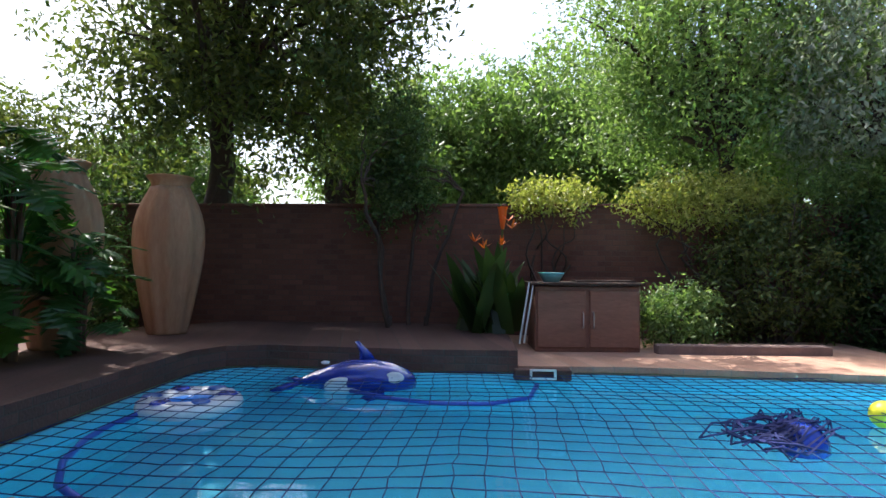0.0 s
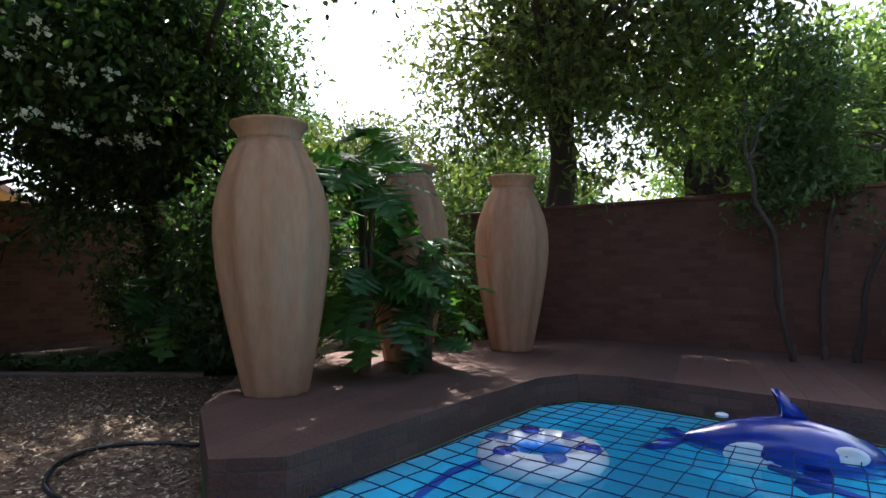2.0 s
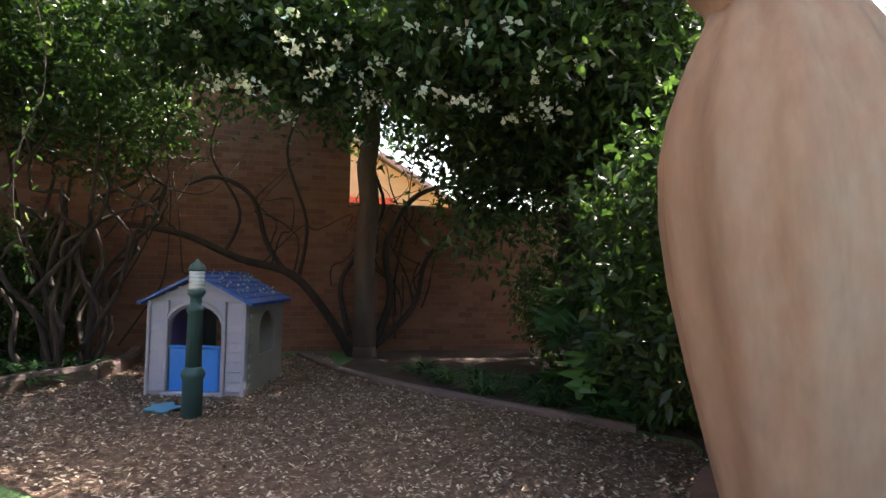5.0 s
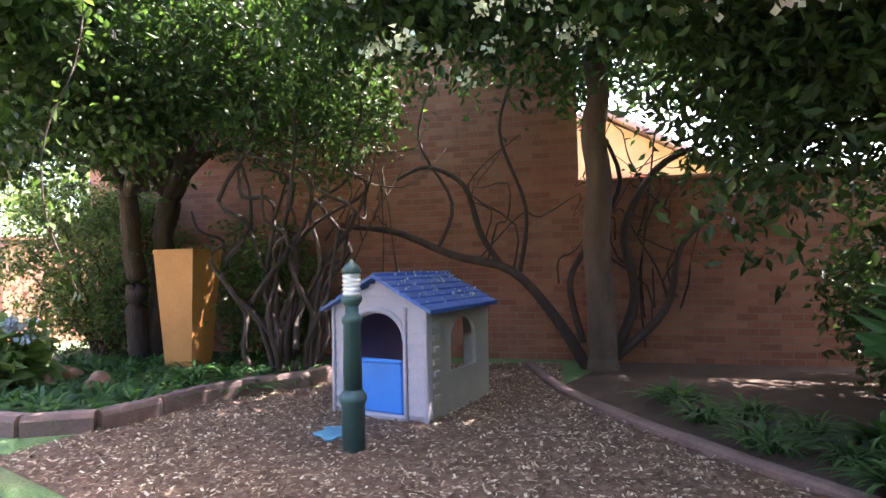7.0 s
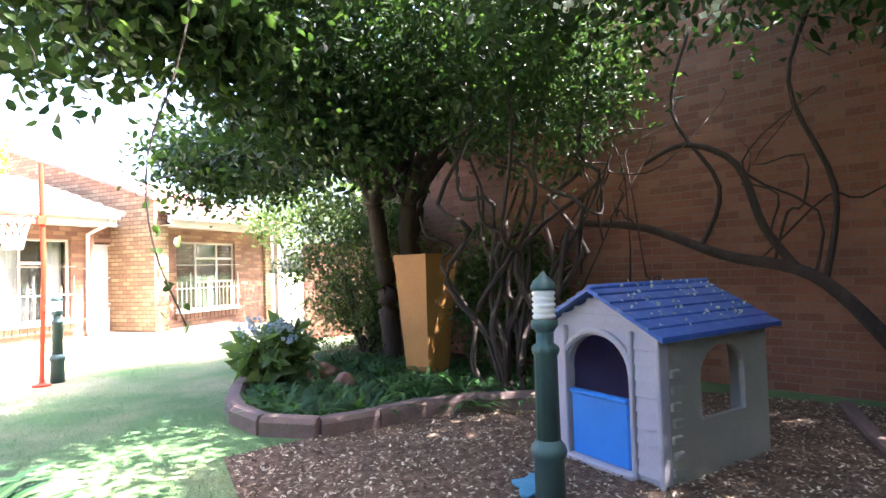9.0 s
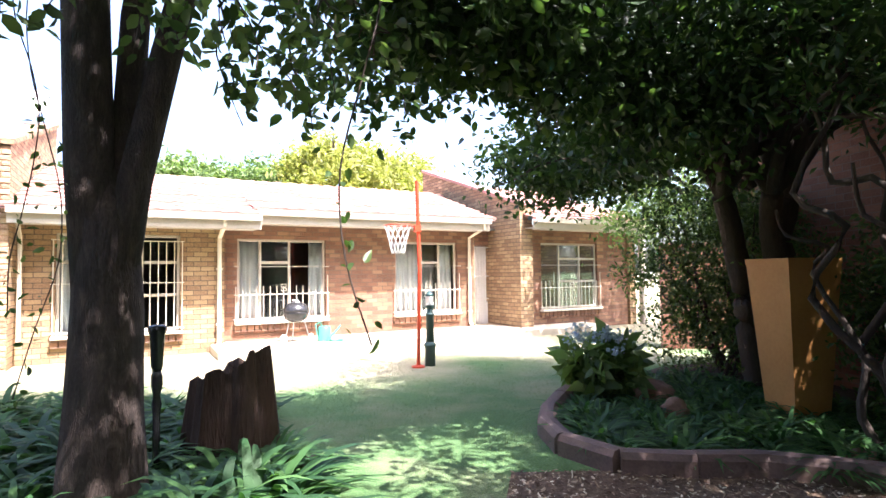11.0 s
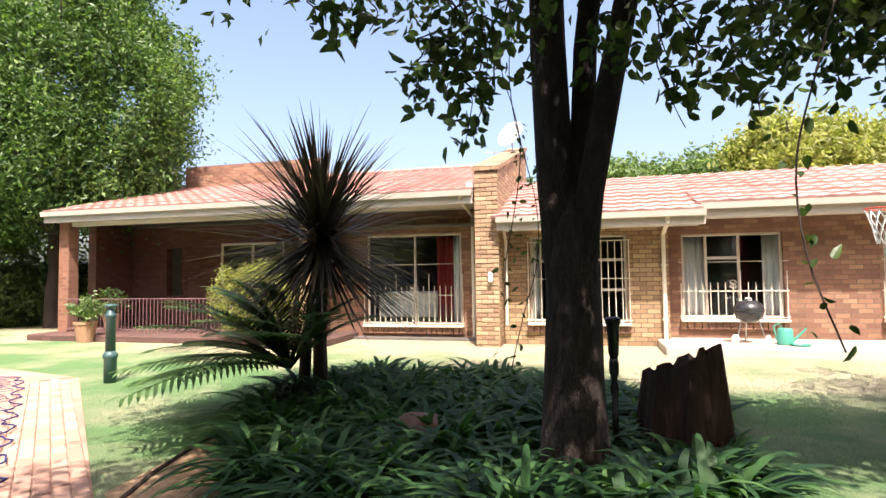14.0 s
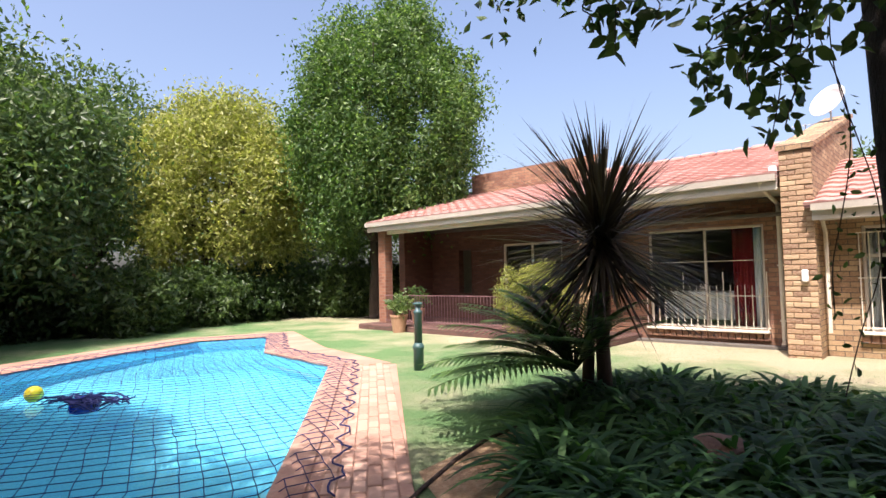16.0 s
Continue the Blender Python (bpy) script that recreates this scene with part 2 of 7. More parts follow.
def philo_material():
    """Glossy leaves that differ from one to the next."""
    m = leaf_material("philodendron_leaf", (0.03, 0.09, 0.035), (0.055, 0.15, 0.04), (0.11, 0.26, 0.05), 0.5, 0.28)
    nt = m.node_tree
    o = nt.nodes.new("ShaderNodeObjectInfo")
    for n in nt.nodes:
        if n.bl_idname == "ShaderNodeValToRGB":
            nt.links.new(o.outputs["Random"], n.inputs[0])
    return m


PHILO = philo_material()
DRY = leaf_material("dry_twig_leaf", (0.10, 0.06, 0.035), (0.17, 0.11, 0.06), (0.27, 0.19, 0.11), 0.25, 0.8)
GRASS = leaf_material("grass_blade", (0.055, 0.125, 0.035), (0.115, 0.205, 0.065), (0.23, 0.30, 0.125), 0.4, 0.6)


def glass(name, tint=(0.9, 0.95, 0.95)):
    m, nt, p = material(name, 0.03)
    p.inputs["Base Color"].default_value = (*tint, 1)
    p.inputs["Transmission Weight"].default_value = 1.0
    p.inputs["IOR"].default_value = 1.45
    return m


GLASS = glass("window_glass")
CLEAR = glass("clear_vinyl", (0.75, 0.85, 0.95))


def whale_material():
    m, nt, p = material("blue_vinyl", 0.22)
    v = coords(nt)
    n = noise_tex(nt, v, 3)
    nt.links.new(ramp(nt, n, [(0.3, (0.01, 0.035, 0.40)), (0.7, (0.02, 0.07, 0.58))]), p.inputs["Base Color"])
    p.inputs["Coat Weight"].default_value = 0.5
    p.inputs["Transmission Weight"].default_value = 0.4
    return m


VINYL = whale_material()
WHITE_VINYL = mottled("white_vinyl", [(0.3, (0.62, 0.66, 0.75)), (0.7, (0.75, 0.78, 0.82))], 3, 40, 0.25, b=0.05)


def water_material():
    m, nt, p = material("pool_water", 0.02)
    p.inputs["Base Color"].default_value = (0.72, 0.93, 0.97, 1)
    p.inputs["Transmission Weight"].default_value = 1.0
    p.inputs["IOR"].default_value = 1.33
    v = coords(nt)
    n = noise_tex(nt, v, 2.2, 2)
    bump(nt, p, n, 0.12, 0.05)
    return m


WATER = water_material()
BASIN = mottled("pool_plaster", [(0.3, (0.10, 0.50, 0.68)), (0.7, (0.17, 0.62, 0.78))], 0.8, 30, 0.7, b=0.1)


def ground_material():
    """Lawn: mown grass, paler and drier in patches, with bare sandy spots."""
    m, nt, p = material("lawn", 0.95)
    v = coords(nt)
    a = noise_tex(nt, v, 0.55, 5)
    b = noise_tex(nt, v, 60, 4, 0.7)
    c1 = ramp(nt, b, [(0.3, (0.05, 0.125, 0.04)), (0.55, (0.115, 0.215, 0.075)), (0.8, (0.23, 0.33, 0.14))])
    c2 = ramp(nt, b, [(0.3, (0.27, 0.24, 0.14)), (0.7, (0.50, 0.44, 0.30))])
    # more of the pale sandy tone towards the house
    sep = nt.nodes.new("ShaderNodeSeparateXYZ")
    nt.links.new(v, sep.inputs[0])
    near_house = nt.nodes.new("ShaderNodeMapRange")
    near_house.inputs["From Min"].default_value = -2.6
    near_house.inputs["From Max"].default_value = -6.2
    near_house.inputs["To Max"].default_value = 0.30
    nt.links.new(sep.outputs["Y"], near_house.inputs["Value"])
    tot = nt.nodes.new("ShaderNodeMath")
    tot.operation = 'ADD'
    nt.links.new(a, tot.inputs[0])
    nt.links.new(near_house.outputs["Result"], tot.inputs[1])
    nt.links.new(mixc(nt, ramp(nt, tot.outputs[0], [(0.5, (0, 0, 0)), (0.78, (1, 1, 1))]), c1, c2), p.inputs["Base Color"])
    bump(nt, p, b, 0.8, 0.03)
    return m


LAWN = ground_material()
MULCH = mottled("bark_mulch", [(0.25, (0.055, 0.032, 0.022)), (0.5, (0.15, 0.095, 0.065)), (0.8, (0.33, 0.24, 0.17))], 12, 70, 0.95, b=1.0, dist=0.03)


def chip_material():
    m, nt, p = material("bark_chip", 0.85)
    g = nt.nodes.new("ShaderNodeNewGeometry")
    nt.links.new(ramp(nt, g.outputs["Random Per Island"], [(0.0, (0.07, 0.038, 0.026)), (0.5, (0.19, 0.115, 0.075)), (0.8, (0.40, 0.30, 0.21)), (1.0, (0.66, 0.58, 0.45))]), p.inputs["Base Color"])
    return m


CHIP = chip_material()


def paver_material():
    m, nt, p = material("brick_paver", 0.85)
    o = nt.nodes.new("ShaderNodeObjectInfo")
    v = coords(nt)
    n = noise_tex(nt, v, 30, 4)
    c = ramp(nt, o.outputs["Random"], [(0.0, (0.37, 0.195, 0.14)), (0.5, (0.45, 0.255, 0.185)), (1.0, (0.53, 0.33, 0.245))])
    nt.links.new(mixc(nt, ramp(nt, n, [(0.3, (0, 0, 0)), (0.8, (0.5, 0.5, 0.5))]), c, (0.55, 0.36, 0.27)), p.inputs["Base Color"])
    bump(nt, p, n, 0.3, 0.005)
    return m


PAVER = paver_material()


def single_brick_material():
    m, nt, p = material("rustic_brick", 0.88)
    o = nt.nodes.new("ShaderNodeObjectInfo")
    n = noise_tex(nt, coords(nt), 28, 4)
    c = ramp(nt, o.outputs["Random"], [(0.0, (0.17, 0.085, 0.05)), (0.4, (0.30, 0.18, 0.10)), (1.0, (0.46, 0.32, 0.19))])
    nt.links.new(mixc(nt, ramp(nt, n, [(0.35, (0, 0, 0)), (0.75, (0.6, 0.6, 0.6))]), c, (0.48, 0.36, 0.24)), p.inputs["Base Color"])
    bump(nt, p, n, 0.6, 0.008)
    return m


ONE_BRICK = single_brick_material()
PAVING = brick_material("paving_ground", [(0.36, 0.19, 0.135), (0.44, 0.25, 0.18), (0.51, 0.31, 0.225)], (0.33, 0.24, 0.19))
GRAVEL = mottled("orange_gravel", [(0.25, (0.28, 0.15, 0.08)), (0.5, (0.48, 0.30, 0.17)), (0.8, (0.66, 0.50, 0.34))], 25, 90, 0.95, b=0.9, dist=0.02)
PLASTER = mottled("orange_plaster", [(0.3, (0.55, 0.26, 0.12)), (0.7, (0.68, 0.36, 0.18))], 2, 30, 0.85, b=0.1)
RED_CLOTH = mottled("red_awning", [(0.3, (0.55, 0.06, 0.02)), (0.7, (0.7, 0.10, 0.03))], 2, 30, 0.85, b=0.1)


# ---------- mesh helpers ----------
class Build:
    """Collects vertices and faces of one mesh."""

    def __init__(self):
        self.v, self.f = [], []

    def add(self, vs, fs):
        n = len(self.v)
        self.v.extend([tuple(map(float, p)) for p in vs])
        self.f.extend([tuple(i + n for i in f) for f in fs])
        return self

    def box(self, c, s, rz=0.0, bev=0.0):
        cx, cy, cz = c
        hx, hy, hz = s[0] / 2, s[1] / 2, s[2] / 2
        ca, sa = math.cos(rz), math.sin(rz)
        if bev <= 0:
            pts = [(x, y, z) for z in (-hz, hz) for x, y in ((-hx, -hy), (hx, -hy), (hx, hy), (-hx, hy))]
            fs = [(3, 2, 1, 0), (4, 5, 6, 7), (0, 1, 5, 4), (1, 2, 6, 5), (2, 3, 7, 6), (3, 0, 4, 7)]
        else:
            rings = [(-hz, bev), (-hz + bev, 0), (hz - bev, 0), (hz, bev)]
            pts, fs = [], []
            for z, i in rings:
                a, b = hx - i, hy - i
                k = min(bev, a * 0.9, b * 0.9)
                pts += [(x, y, z) for x, y in ((-a, -b + k), (-a + k, -b), (a - k, -b), (a, -b + k), (a, b - k), (a - k, b), (-a + k, b), (-a, b - k))]
            for r in range(3):
                for q in range(8):
                    fs.append((r * 8 + q, r * 8 + (q + 1) % 8, r * 8 + 8 + (q + 1) % 8, r * 8 + 8 + q))
            fs += [tuple(range(7, -1, -1)), tuple(range(24, 32))]
        return self.add([(cx + x * ca - y * sa, cy + x * sa + y * ca, cz + z) for x, y, z in pts], fs)

    def prism(self, poly, z0, z1):
        n = len(poly)
        vs = [(x, y, z0) for x, y in poly] + [(x, y, z1) for x, y in poly]
        fs = [tuple(range(n - 1, -1, -1)), tuple(range(n, 2 * n))]
        fs += [(i, (i + 1) % n, n + (i + 1) % n, n + i) for i in range(n)]
        return self.add(vs, fs)

    def side(self, poly, x0, x1):
        """A prism along x of a polygon in (y, z)."""
        n = len(poly)
        vs = [(x0, y, z) for y, z in poly] + [(x1, y, z) for y, z in poly]
        fs = [tuple(range(n)), tuple(range(2 * n - 1, n - 1, -1))]
        fs += [((i + 1) % n, i, n + i, n + (i + 1) % n) for i in range(n)]
        return self.add(vs, fs)

    def tube(self, pts, r, sides=8, cap=True):
        pts = [Vector(p) for p in pts]
        rs = r if isinstance(r, (list, tuple)) else [r] * len(pts)
        vs, fs = [], []
        up = Vector((0.31, 0.17, 0.93))
        for i, p in enumerate(pts):
            d = (pts[min(i + 1, len(pts) - 1)] - pts[max(i - 1, 0)]).normalized()
            a = d.cross(up)
            if a.length < 1e-3:
                a = d.cross(Vector((1, 0, 0)))
            a.normalize()
            b = d.cross(a).normalized()
            for k in range(sides):
                th = 2 * math.pi * k / sides
                vs.append(p + (a * math.cos(th) + b * math.sin(th)) * rs[i])
        for i in range(len(pts) - 1):
            for k in range(sides):
                fs.append((i * sides + k, i * sides + (k + 1) % sides, (i + 1) * sides + (k + 1) % sides, (i + 1) * sides + k))
        if cap:
            fs.append(tuple(range(sides - 1, -1, -1)))
            fs.append(tuple(range((len(pts) - 1) * sides, len(pts) * sides)))
        return self.add(vs, fs)

    def lathe(self, profile, sides=32, c=(0, 0, 0), flute=0.0, flutes=10):
        vs, fs = [], []
        for r, z in profile:
            for k in range(sides):
                th = 2 * math.pi * k / sides
                rr = r * (1 + flute * math.cos(flutes * th))
                vs.append((c[0] + rr * math.cos(th), c[1] + rr * math.sin(th), c[2] + z))
        m = len(profile)
        for i in range(m - 1):
            for k in range(sides):
                fs.append((i * sides + k, i * sides + (k + 1) % sides, (i + 1) * sides + (k + 1) % sides, (i + 1) * sides + k))
        fs.append(tuple(range(sides - 1, -1, -1)))
        fs.append(tuple(range((m - 1) * sides, m * sides)))
        return self.add(vs, fs)


def make(name, b, mat, parent=None, label="", smooth=False, m=None):
    me = bpy.data.meshes.new(name)
    me.from_pydata(b.v, [], b.f)
    me.materials.append(mat)
    if smooth:
        me.polygons.foreach_set("use_smooth", [True] * len(me.polygons))
    me.update()
    ob = new(name, me)
    if parent:
        ob.parent = parent
    if m is not None:
        ob.matrix_local = m
    if label:
        tagged(ob, label)
    return ob


def arrays(name, v, f, mat, parent=None, label=""):
    """A mesh of triangles or quads from numpy arrays."""
    me = bpy.data.meshes.new(name)
    k = f.shape[1]
    me.vertices.add(len(v))
    me.vertices.foreach_set("co", v.astype(np.float32).ravel())
    me.loops.add(f.size)
    me.loops.foreach_set("vertex_index", f.astype(np.int32).ravel())
    me.polygons.add(len(f))
    me.polygons.foreach_set("loop_start", np.arange(0, f.size, k, dtype=np.int32))
    me.polygons.foreach_set("loop_total", np.full(len(f), k, dtype=np.int32))
    me.materials.append(mat)
    me.update(calc_edges=True)
    ob = new(name, me)
    if parent:
        ob.parent = parent
    if label:
        tagged(ob, label)
    return ob


def thing(name, label, category, group="", kind="", m=None):
    e = new(name)
    e.empty_display_size = 0.2
    if m is not None:
        e.matrix_world = m
    return tagged(e, label, category, group, kind)


def units(rng, n):
    d = rng.normal(size=(n, 3))
    return d / np.linalg.norm(d, axis=1, keepdims=True)


def leaf_arrays(rng, pts, size, aspect=0.42, droop=0.35, spread=1.0):
    """A folded pointed leaf of four triangles' worth of outline at each point."""
    n = len(pts)
    d = units(rng, n) * spread
    d[:, 2] -= droop
    d /= np.linalg.norm(d, axis=1, keepdims=True)
    s = np.cross(d, units(rng, n))
    s /= np.linalg.norm(s, axis=1, keepdims=True) + 1e-9
    u = np.cross(s, d)
    ln = (size * rng.uniform(0.6, 1.3, n))[:, None]
    w = ln * aspect * 0.5
    base, tip = pts, pts + d * ln - u * ln * 0.12
    midp = pts + d * ln * 0.45
    a, b = midp + s * w + u * w * 0.35, midp - s * w + u * w * 0.35
    v = np.stack([base, a, tip, b], 1).reshape(-1, 3)
    i = np.arange(n)[:, None] * 4
    f = np.concatenate([i + np.array([[0, 1, 2]]), i + np.array([[0, 2, 3]])], 1).reshape(-1, 3)
    return v, f


def round_leaf_arrays(rng, pts, size, aspect=0.55, droop=0.4):
    """Broad oval leaves with a pointed tip, six corners each."""
    n = len(pts)
    d = units(rng, n)
    d[:, 2] -= droop
    d /= np.linalg.norm(d, axis=1, keepdims=True)
    s = np.cross(d, units(rng, n))
    s /= np.linalg.norm(s, axis=1, keepdims=True) + 1e-9
    u = np.cross(s, d)
    ln = (size * rng.uniform(0.6, 1.25, n))[:, None]
    w = ln * aspect * 0.5
    rows = [pts, pts + d * ln * 0.22 + s * w * 0.85 + u * w * 0.2, pts + d * ln * 0.6 + s * w * 0.9 + u * w * 0.25, pts + d * ln - u * ln * 0.10,
            pts + d * ln * 0.6 - s * w * 0.9 + u * w * 0.25, pts + d * ln * 0.22 - s * w * 0.85 + u * w * 0.2]
    v = np.stack(rows, 1).reshape(-1, 3)
    i = np.arange(n)[:, None] * 6
    f = np.concatenate([i + np.array([[0, 1, 2, 3]]), i + np.array([[0, 3, 4, 5]])], 1).reshape(-1, 4)
    return v, f


def clumps(rng, centre, radii, k, per, cl=0.35, shell=0.55, low=-1.0):
    """Leaf points in k clumps within an ellipsoid, most towards its skin."""
    d = units(rng, k * 3)
    d = d[d[:, 2] > low][:k]
    r = rng.uniform(shell, 1.0, len(d)) ** 0.8
    wob = 1 + 0.18 * np.sin(d[:, 0] * 5 + d[:, 2] * 4) * np.cos(d[:, 1] * 6)
    c = np.array(centre) + d * (r * wob)[:, None] * np.array(radii)
    size = cl * rng.uniform(0.6, 1.35, len(c))
    p = np.repeat(c, per, 0) + rng.normal(size=(len(c) * per, 3)) * np.repeat(size, per)[:, None] * np.array([0.5, 0.5, 0.42])
    return p, c


def curvy(pts, k=4):
    """A smooth curve through the points, k steps between each two."""
    P = [Vector(p) for p in pts]
    out = []
    for i in range(len(P) - 1):
        a, b, c, d = P[max(i - 1, 0)], P[i], P[i + 1], P[min(i + 2, len(P) - 1)]
        for s in range(k):
            t = s / k
            out.append(0.5 * ((2 * b) + (c - a) * t + (2 * a - 5 * b + 4 * c - d) * t * t + (3 * b - a - 3 * c + d) * t ** 3))
    return out + [P[-1]]


def limb(b, rng, p0, p1, r0, r1, n=6, wob=0.12, sides=7):
    p0, p1 = Vector(p0), Vector(p1)
    ln = (p1 - p0).length
    pts = []
    for i in range(n + 1):
        t = i / n
        j = Vector(rng.normal(size=3)) * wob * ln * 0.25 * math.sin(math.pi * t)
        pts.append(p0.lerp(p1, t) + j + Vector((0, 0, 0.10 * ln * math.sin(math.pi * t))))
    b.tube(curvy(pts, 3), [r0 + (r1 - r0) * i / (3 * n) for i in range(3 * n + 1)], sides)
    return pts


def tree(label, base, height, crown, leaves, mats, seed, size=0.12, trunk_r=0.18, fork=0.35, stems=1, cl=0.4, limbs=10, droop=0.35, lean=(0, 0), shell=0.5, low=-0.75, per=40, aspect=0.42, group=""):
    """A tapered trunk that forks into limbs, and a crown of clumped leaves with gaps. crown: centre and radii."""
    rng = np.random.default_rng(seed)
    t = thing("tree", label, "tree", group)
    mat, bark = mats
    cc, cr = crown
    b = Build()
    top = []
    for s in range(stems):
        o = Vector((rng.normal() * 0.12, rng.normal() * 0.12, 0)) * (stems > 1)
        p0 = Vector(base) + o * 1.5
        p1 = Vector((base[0] + lean[0] + o.x * 4, base[1] + lean[1] + o.y * 4, base[2] + height * fork))
        b.tube([p0 - Vector((0, 0, 0.1)), p0 + Vector((0, 0, 0.15))], [trunk_r * 1.35, trunk_r * 1.1], 10)
        pts = limb(b, rng, p0, p1, trunk_r * 1.12, trunk_r * 0.78, 7, 0.06, 10)
        top.append(pts[-1])
    k = max(1, leaves // per)
    p, c = clumps(rng, cc, cr, k, per, cl, shell, low)
    pick = rng.permutation(len(c))[:limbs]
    for i, q in enumerate(pick):
        s = top[i % len(top)]
        mid = s.lerp(Vector(c[q]), 0.55) + Vector((0, 0, 0.25))
        limb(b, rng, s, mid, trunk_r * 0.55, trunk_r * 0.28, 5, 0.2, 6)
        limb(b, rng, mid, Vector(c[q]), trunk_r * 0.28, trunk_r * 0.07, 4, 0.25, 5)
    make("trunk", b, bark, t, smooth=True)
    v, f = leaf_arrays(rng, p, size, aspect, droop)
    arrays("crown", v, f, mat, t)
    return t


def bough(t, start, centre, radii, leaves, mats, seed, size=0.11, limbs=10, per=30, cl=0.32):
    """A leafy branch of a tree that reaches out over the garden."""
    rng = np.random.default_rng(seed)
    p, c = clumps(rng, centre, radii, leaves // per, per, cl, 0.15, -0.9)
    b = Build()
    pts = limb(b, rng, start, centre, 0.06, 0.03, 8, 0.08, 7)
    for q in rng.permutation(len(c))[:limbs]:
        limb(b, rng, pts[5], c[q], 0.022, 0.006, 5, 0.2, 5)
    make("bough", b, mats[1], t, smooth=True)
    v, f = round_leaf_arrays(rng, p, size)
    arrays("bough_leaves", v, f, mats[0], t)


def shrub(name, label, centre, radii, leaves, mat, seed, size=0.08, cl=0.22, shell=0.45, low=-0.9, stems=9, per=30, bark=None, aspect=0.42, category="shrub", group=""):
    rng = np.random.default_rng(seed)
    t = thing(name, label, category, group)
    p, c = clumps(rng, centre, radii, max(1, leaves // per), per, cl, shell, low)
    p[:, 2] = np.maximum(p[:, 2], 0.03)
    b = Build()
    base = Vector((centre[0], centre[1], -0.05))
    for q in rng.permutation(len(c))[:stems]:
        o = Vector((rng.normal() * 0.12 * radii[0], rng.normal() * 0.12 * radii[1], 0))
        limb(b, rng, base + o, Vector(c[q]), 0.028, 0.007, 6, 0.2, 5)
    make("stem", b, bark or BARK_DARK, t, smooth=True)
    v, f = leaf_arrays(rng, p, size, aspect)
    arrays("foliage", v, f, mat, t)
    return t


def blade_arrays(rng, base, dirs, length, width, bend=0.5, seg=4, twist=0.0):
    """Arching strap leaves from base points along unit directions."""
    n = len(base)
    ln = length if isinstance(length, np.ndarray) else np.full(n, length)
    side = np.cross(dirs, np.array([0, 0, 1.0]) + units(rng, n) * (0.15 + twist))
    side /= np.linalg.norm(side, axis=1, keepdims=True) + 1e-9
    flat = dirs * np.array([1, 1, 0])
    rows = []
    for i in range(seg + 1):
        t = i / seg
        p = base + dirs * (ln * t)[:, None]
        p = p + flat * (ln * bend * 0.3 * t * t)[:, None]
        p[:, 2] -= ln * bend * t * t * 0.75
        w = width * (0.75 + 0.5 * t if t < 0.4 else 0.95 * (1 - ((t - 0.4) / 0.6) ** 2) + 0.02)
        rows.append(p + side * w / 2)
        rows.append(p - side * w / 2)
    v = np.stack(rows, 1).reshape(-1, 3)
    k = 2 * (seg + 1)
    i0 = np.arange(n)[:, None] * k
    fs = [i0 + np.array([[2 * j, 2 * j + 1, 2 * j + 3, 2 * j + 2]]) for j in range(seg)]
    return v, np.stack(fs, 1).reshape(-1, 4)


# ---------- ground ----------
POOL_ROT = radians(-12)
POOL = [(3.2, -0.80), (0.4, 0.84), (-1.75, 2.12), (-2.25, 2.45), (-2.4, 2.8), (-2.23, 3.7), (-2.06, 4.6), (-1.87, 5.5), (-1.62, 5.86), (-1.2, 5.9),
        (0.58, 5.34), (1.6, 5.14), (2.73, 4.98), (3.85, 4.63), (5.3, 4.15), (6.4, 3.45), (7.9, 1.5), (9.0, -0.25), (8.6, -1.75), (5.75, -0.65)]


def offset(poly, d):
    """The polygon moved outwards by d metres."""
    n = len(poly)
    out = []
    for i in range(n):
        a, b, c = Vector(poly[i - 1]), Vector(poly[i]), Vector(poly[(i + 1) % n])
        n1 = Vector(((b - a).y, -(b - a).x)).normalized()
        n2 = Vector(((c - b).y, -(c - b).x)).normalized()
        m = (n1 + n2)
        m = m / max(0.35, m.length_squared / 2)
        out.append((b.x + m.x * d, b.y + m.y * d))
    return out


OUT = -1 if sum(POOL[i - 1][0] * POOL[i][1] - POOL[i][0] * POOL[i - 1][1] for i in range(len(POOL))) < 0 else 1


def ring(b, inner, outer, z0, z1):
    n = len(inner)
    for i in range(n):
        j = (i + 1) % n
        q = [inner[i], inner[j], outer[j], outer[i]]
        b.add([(x, y, z0) for x, y in q] + [(x, y, z1) for x, y in q], [(4, 5, 6, 7), (3, 2, 1, 0), (0, 1, 5, 4), (2, 3, 7, 6)])
    return b


FAR = [(-900, -900), (900, -900), (900, 900), (-900, 900)]
hole = offset(POOL, 0.02 * OUT)
bm = bmesh.new()
hv = [bm.verts.new((x, y, 0)) for x, y in hole]
ov = [bm.verts.new((x, y, 0)) for x, y in FAR]
edges = [bm.edges.new((hv[i - 1], hv[i])) for i in range(len(hv))] + [bm.edges.new((ov[i - 1], ov[i])) for i in range(4)]
bmesh.ops.triangle_fill(bm, use_beauty=True, use_dissolve=False, edges=edges)
for f in list(bm.faces):
    c = f.calc_center_median()
    if f.normal.z < 0:
        f.normal_flip()
me = bpy.data.meshes.new("ground")
bm.to_mesh(me)
bm.free()
me.materials.append(LAWN)
tagged(new("ground", me), "mown lawn with dry sandy patches", "ground", kind="structure")

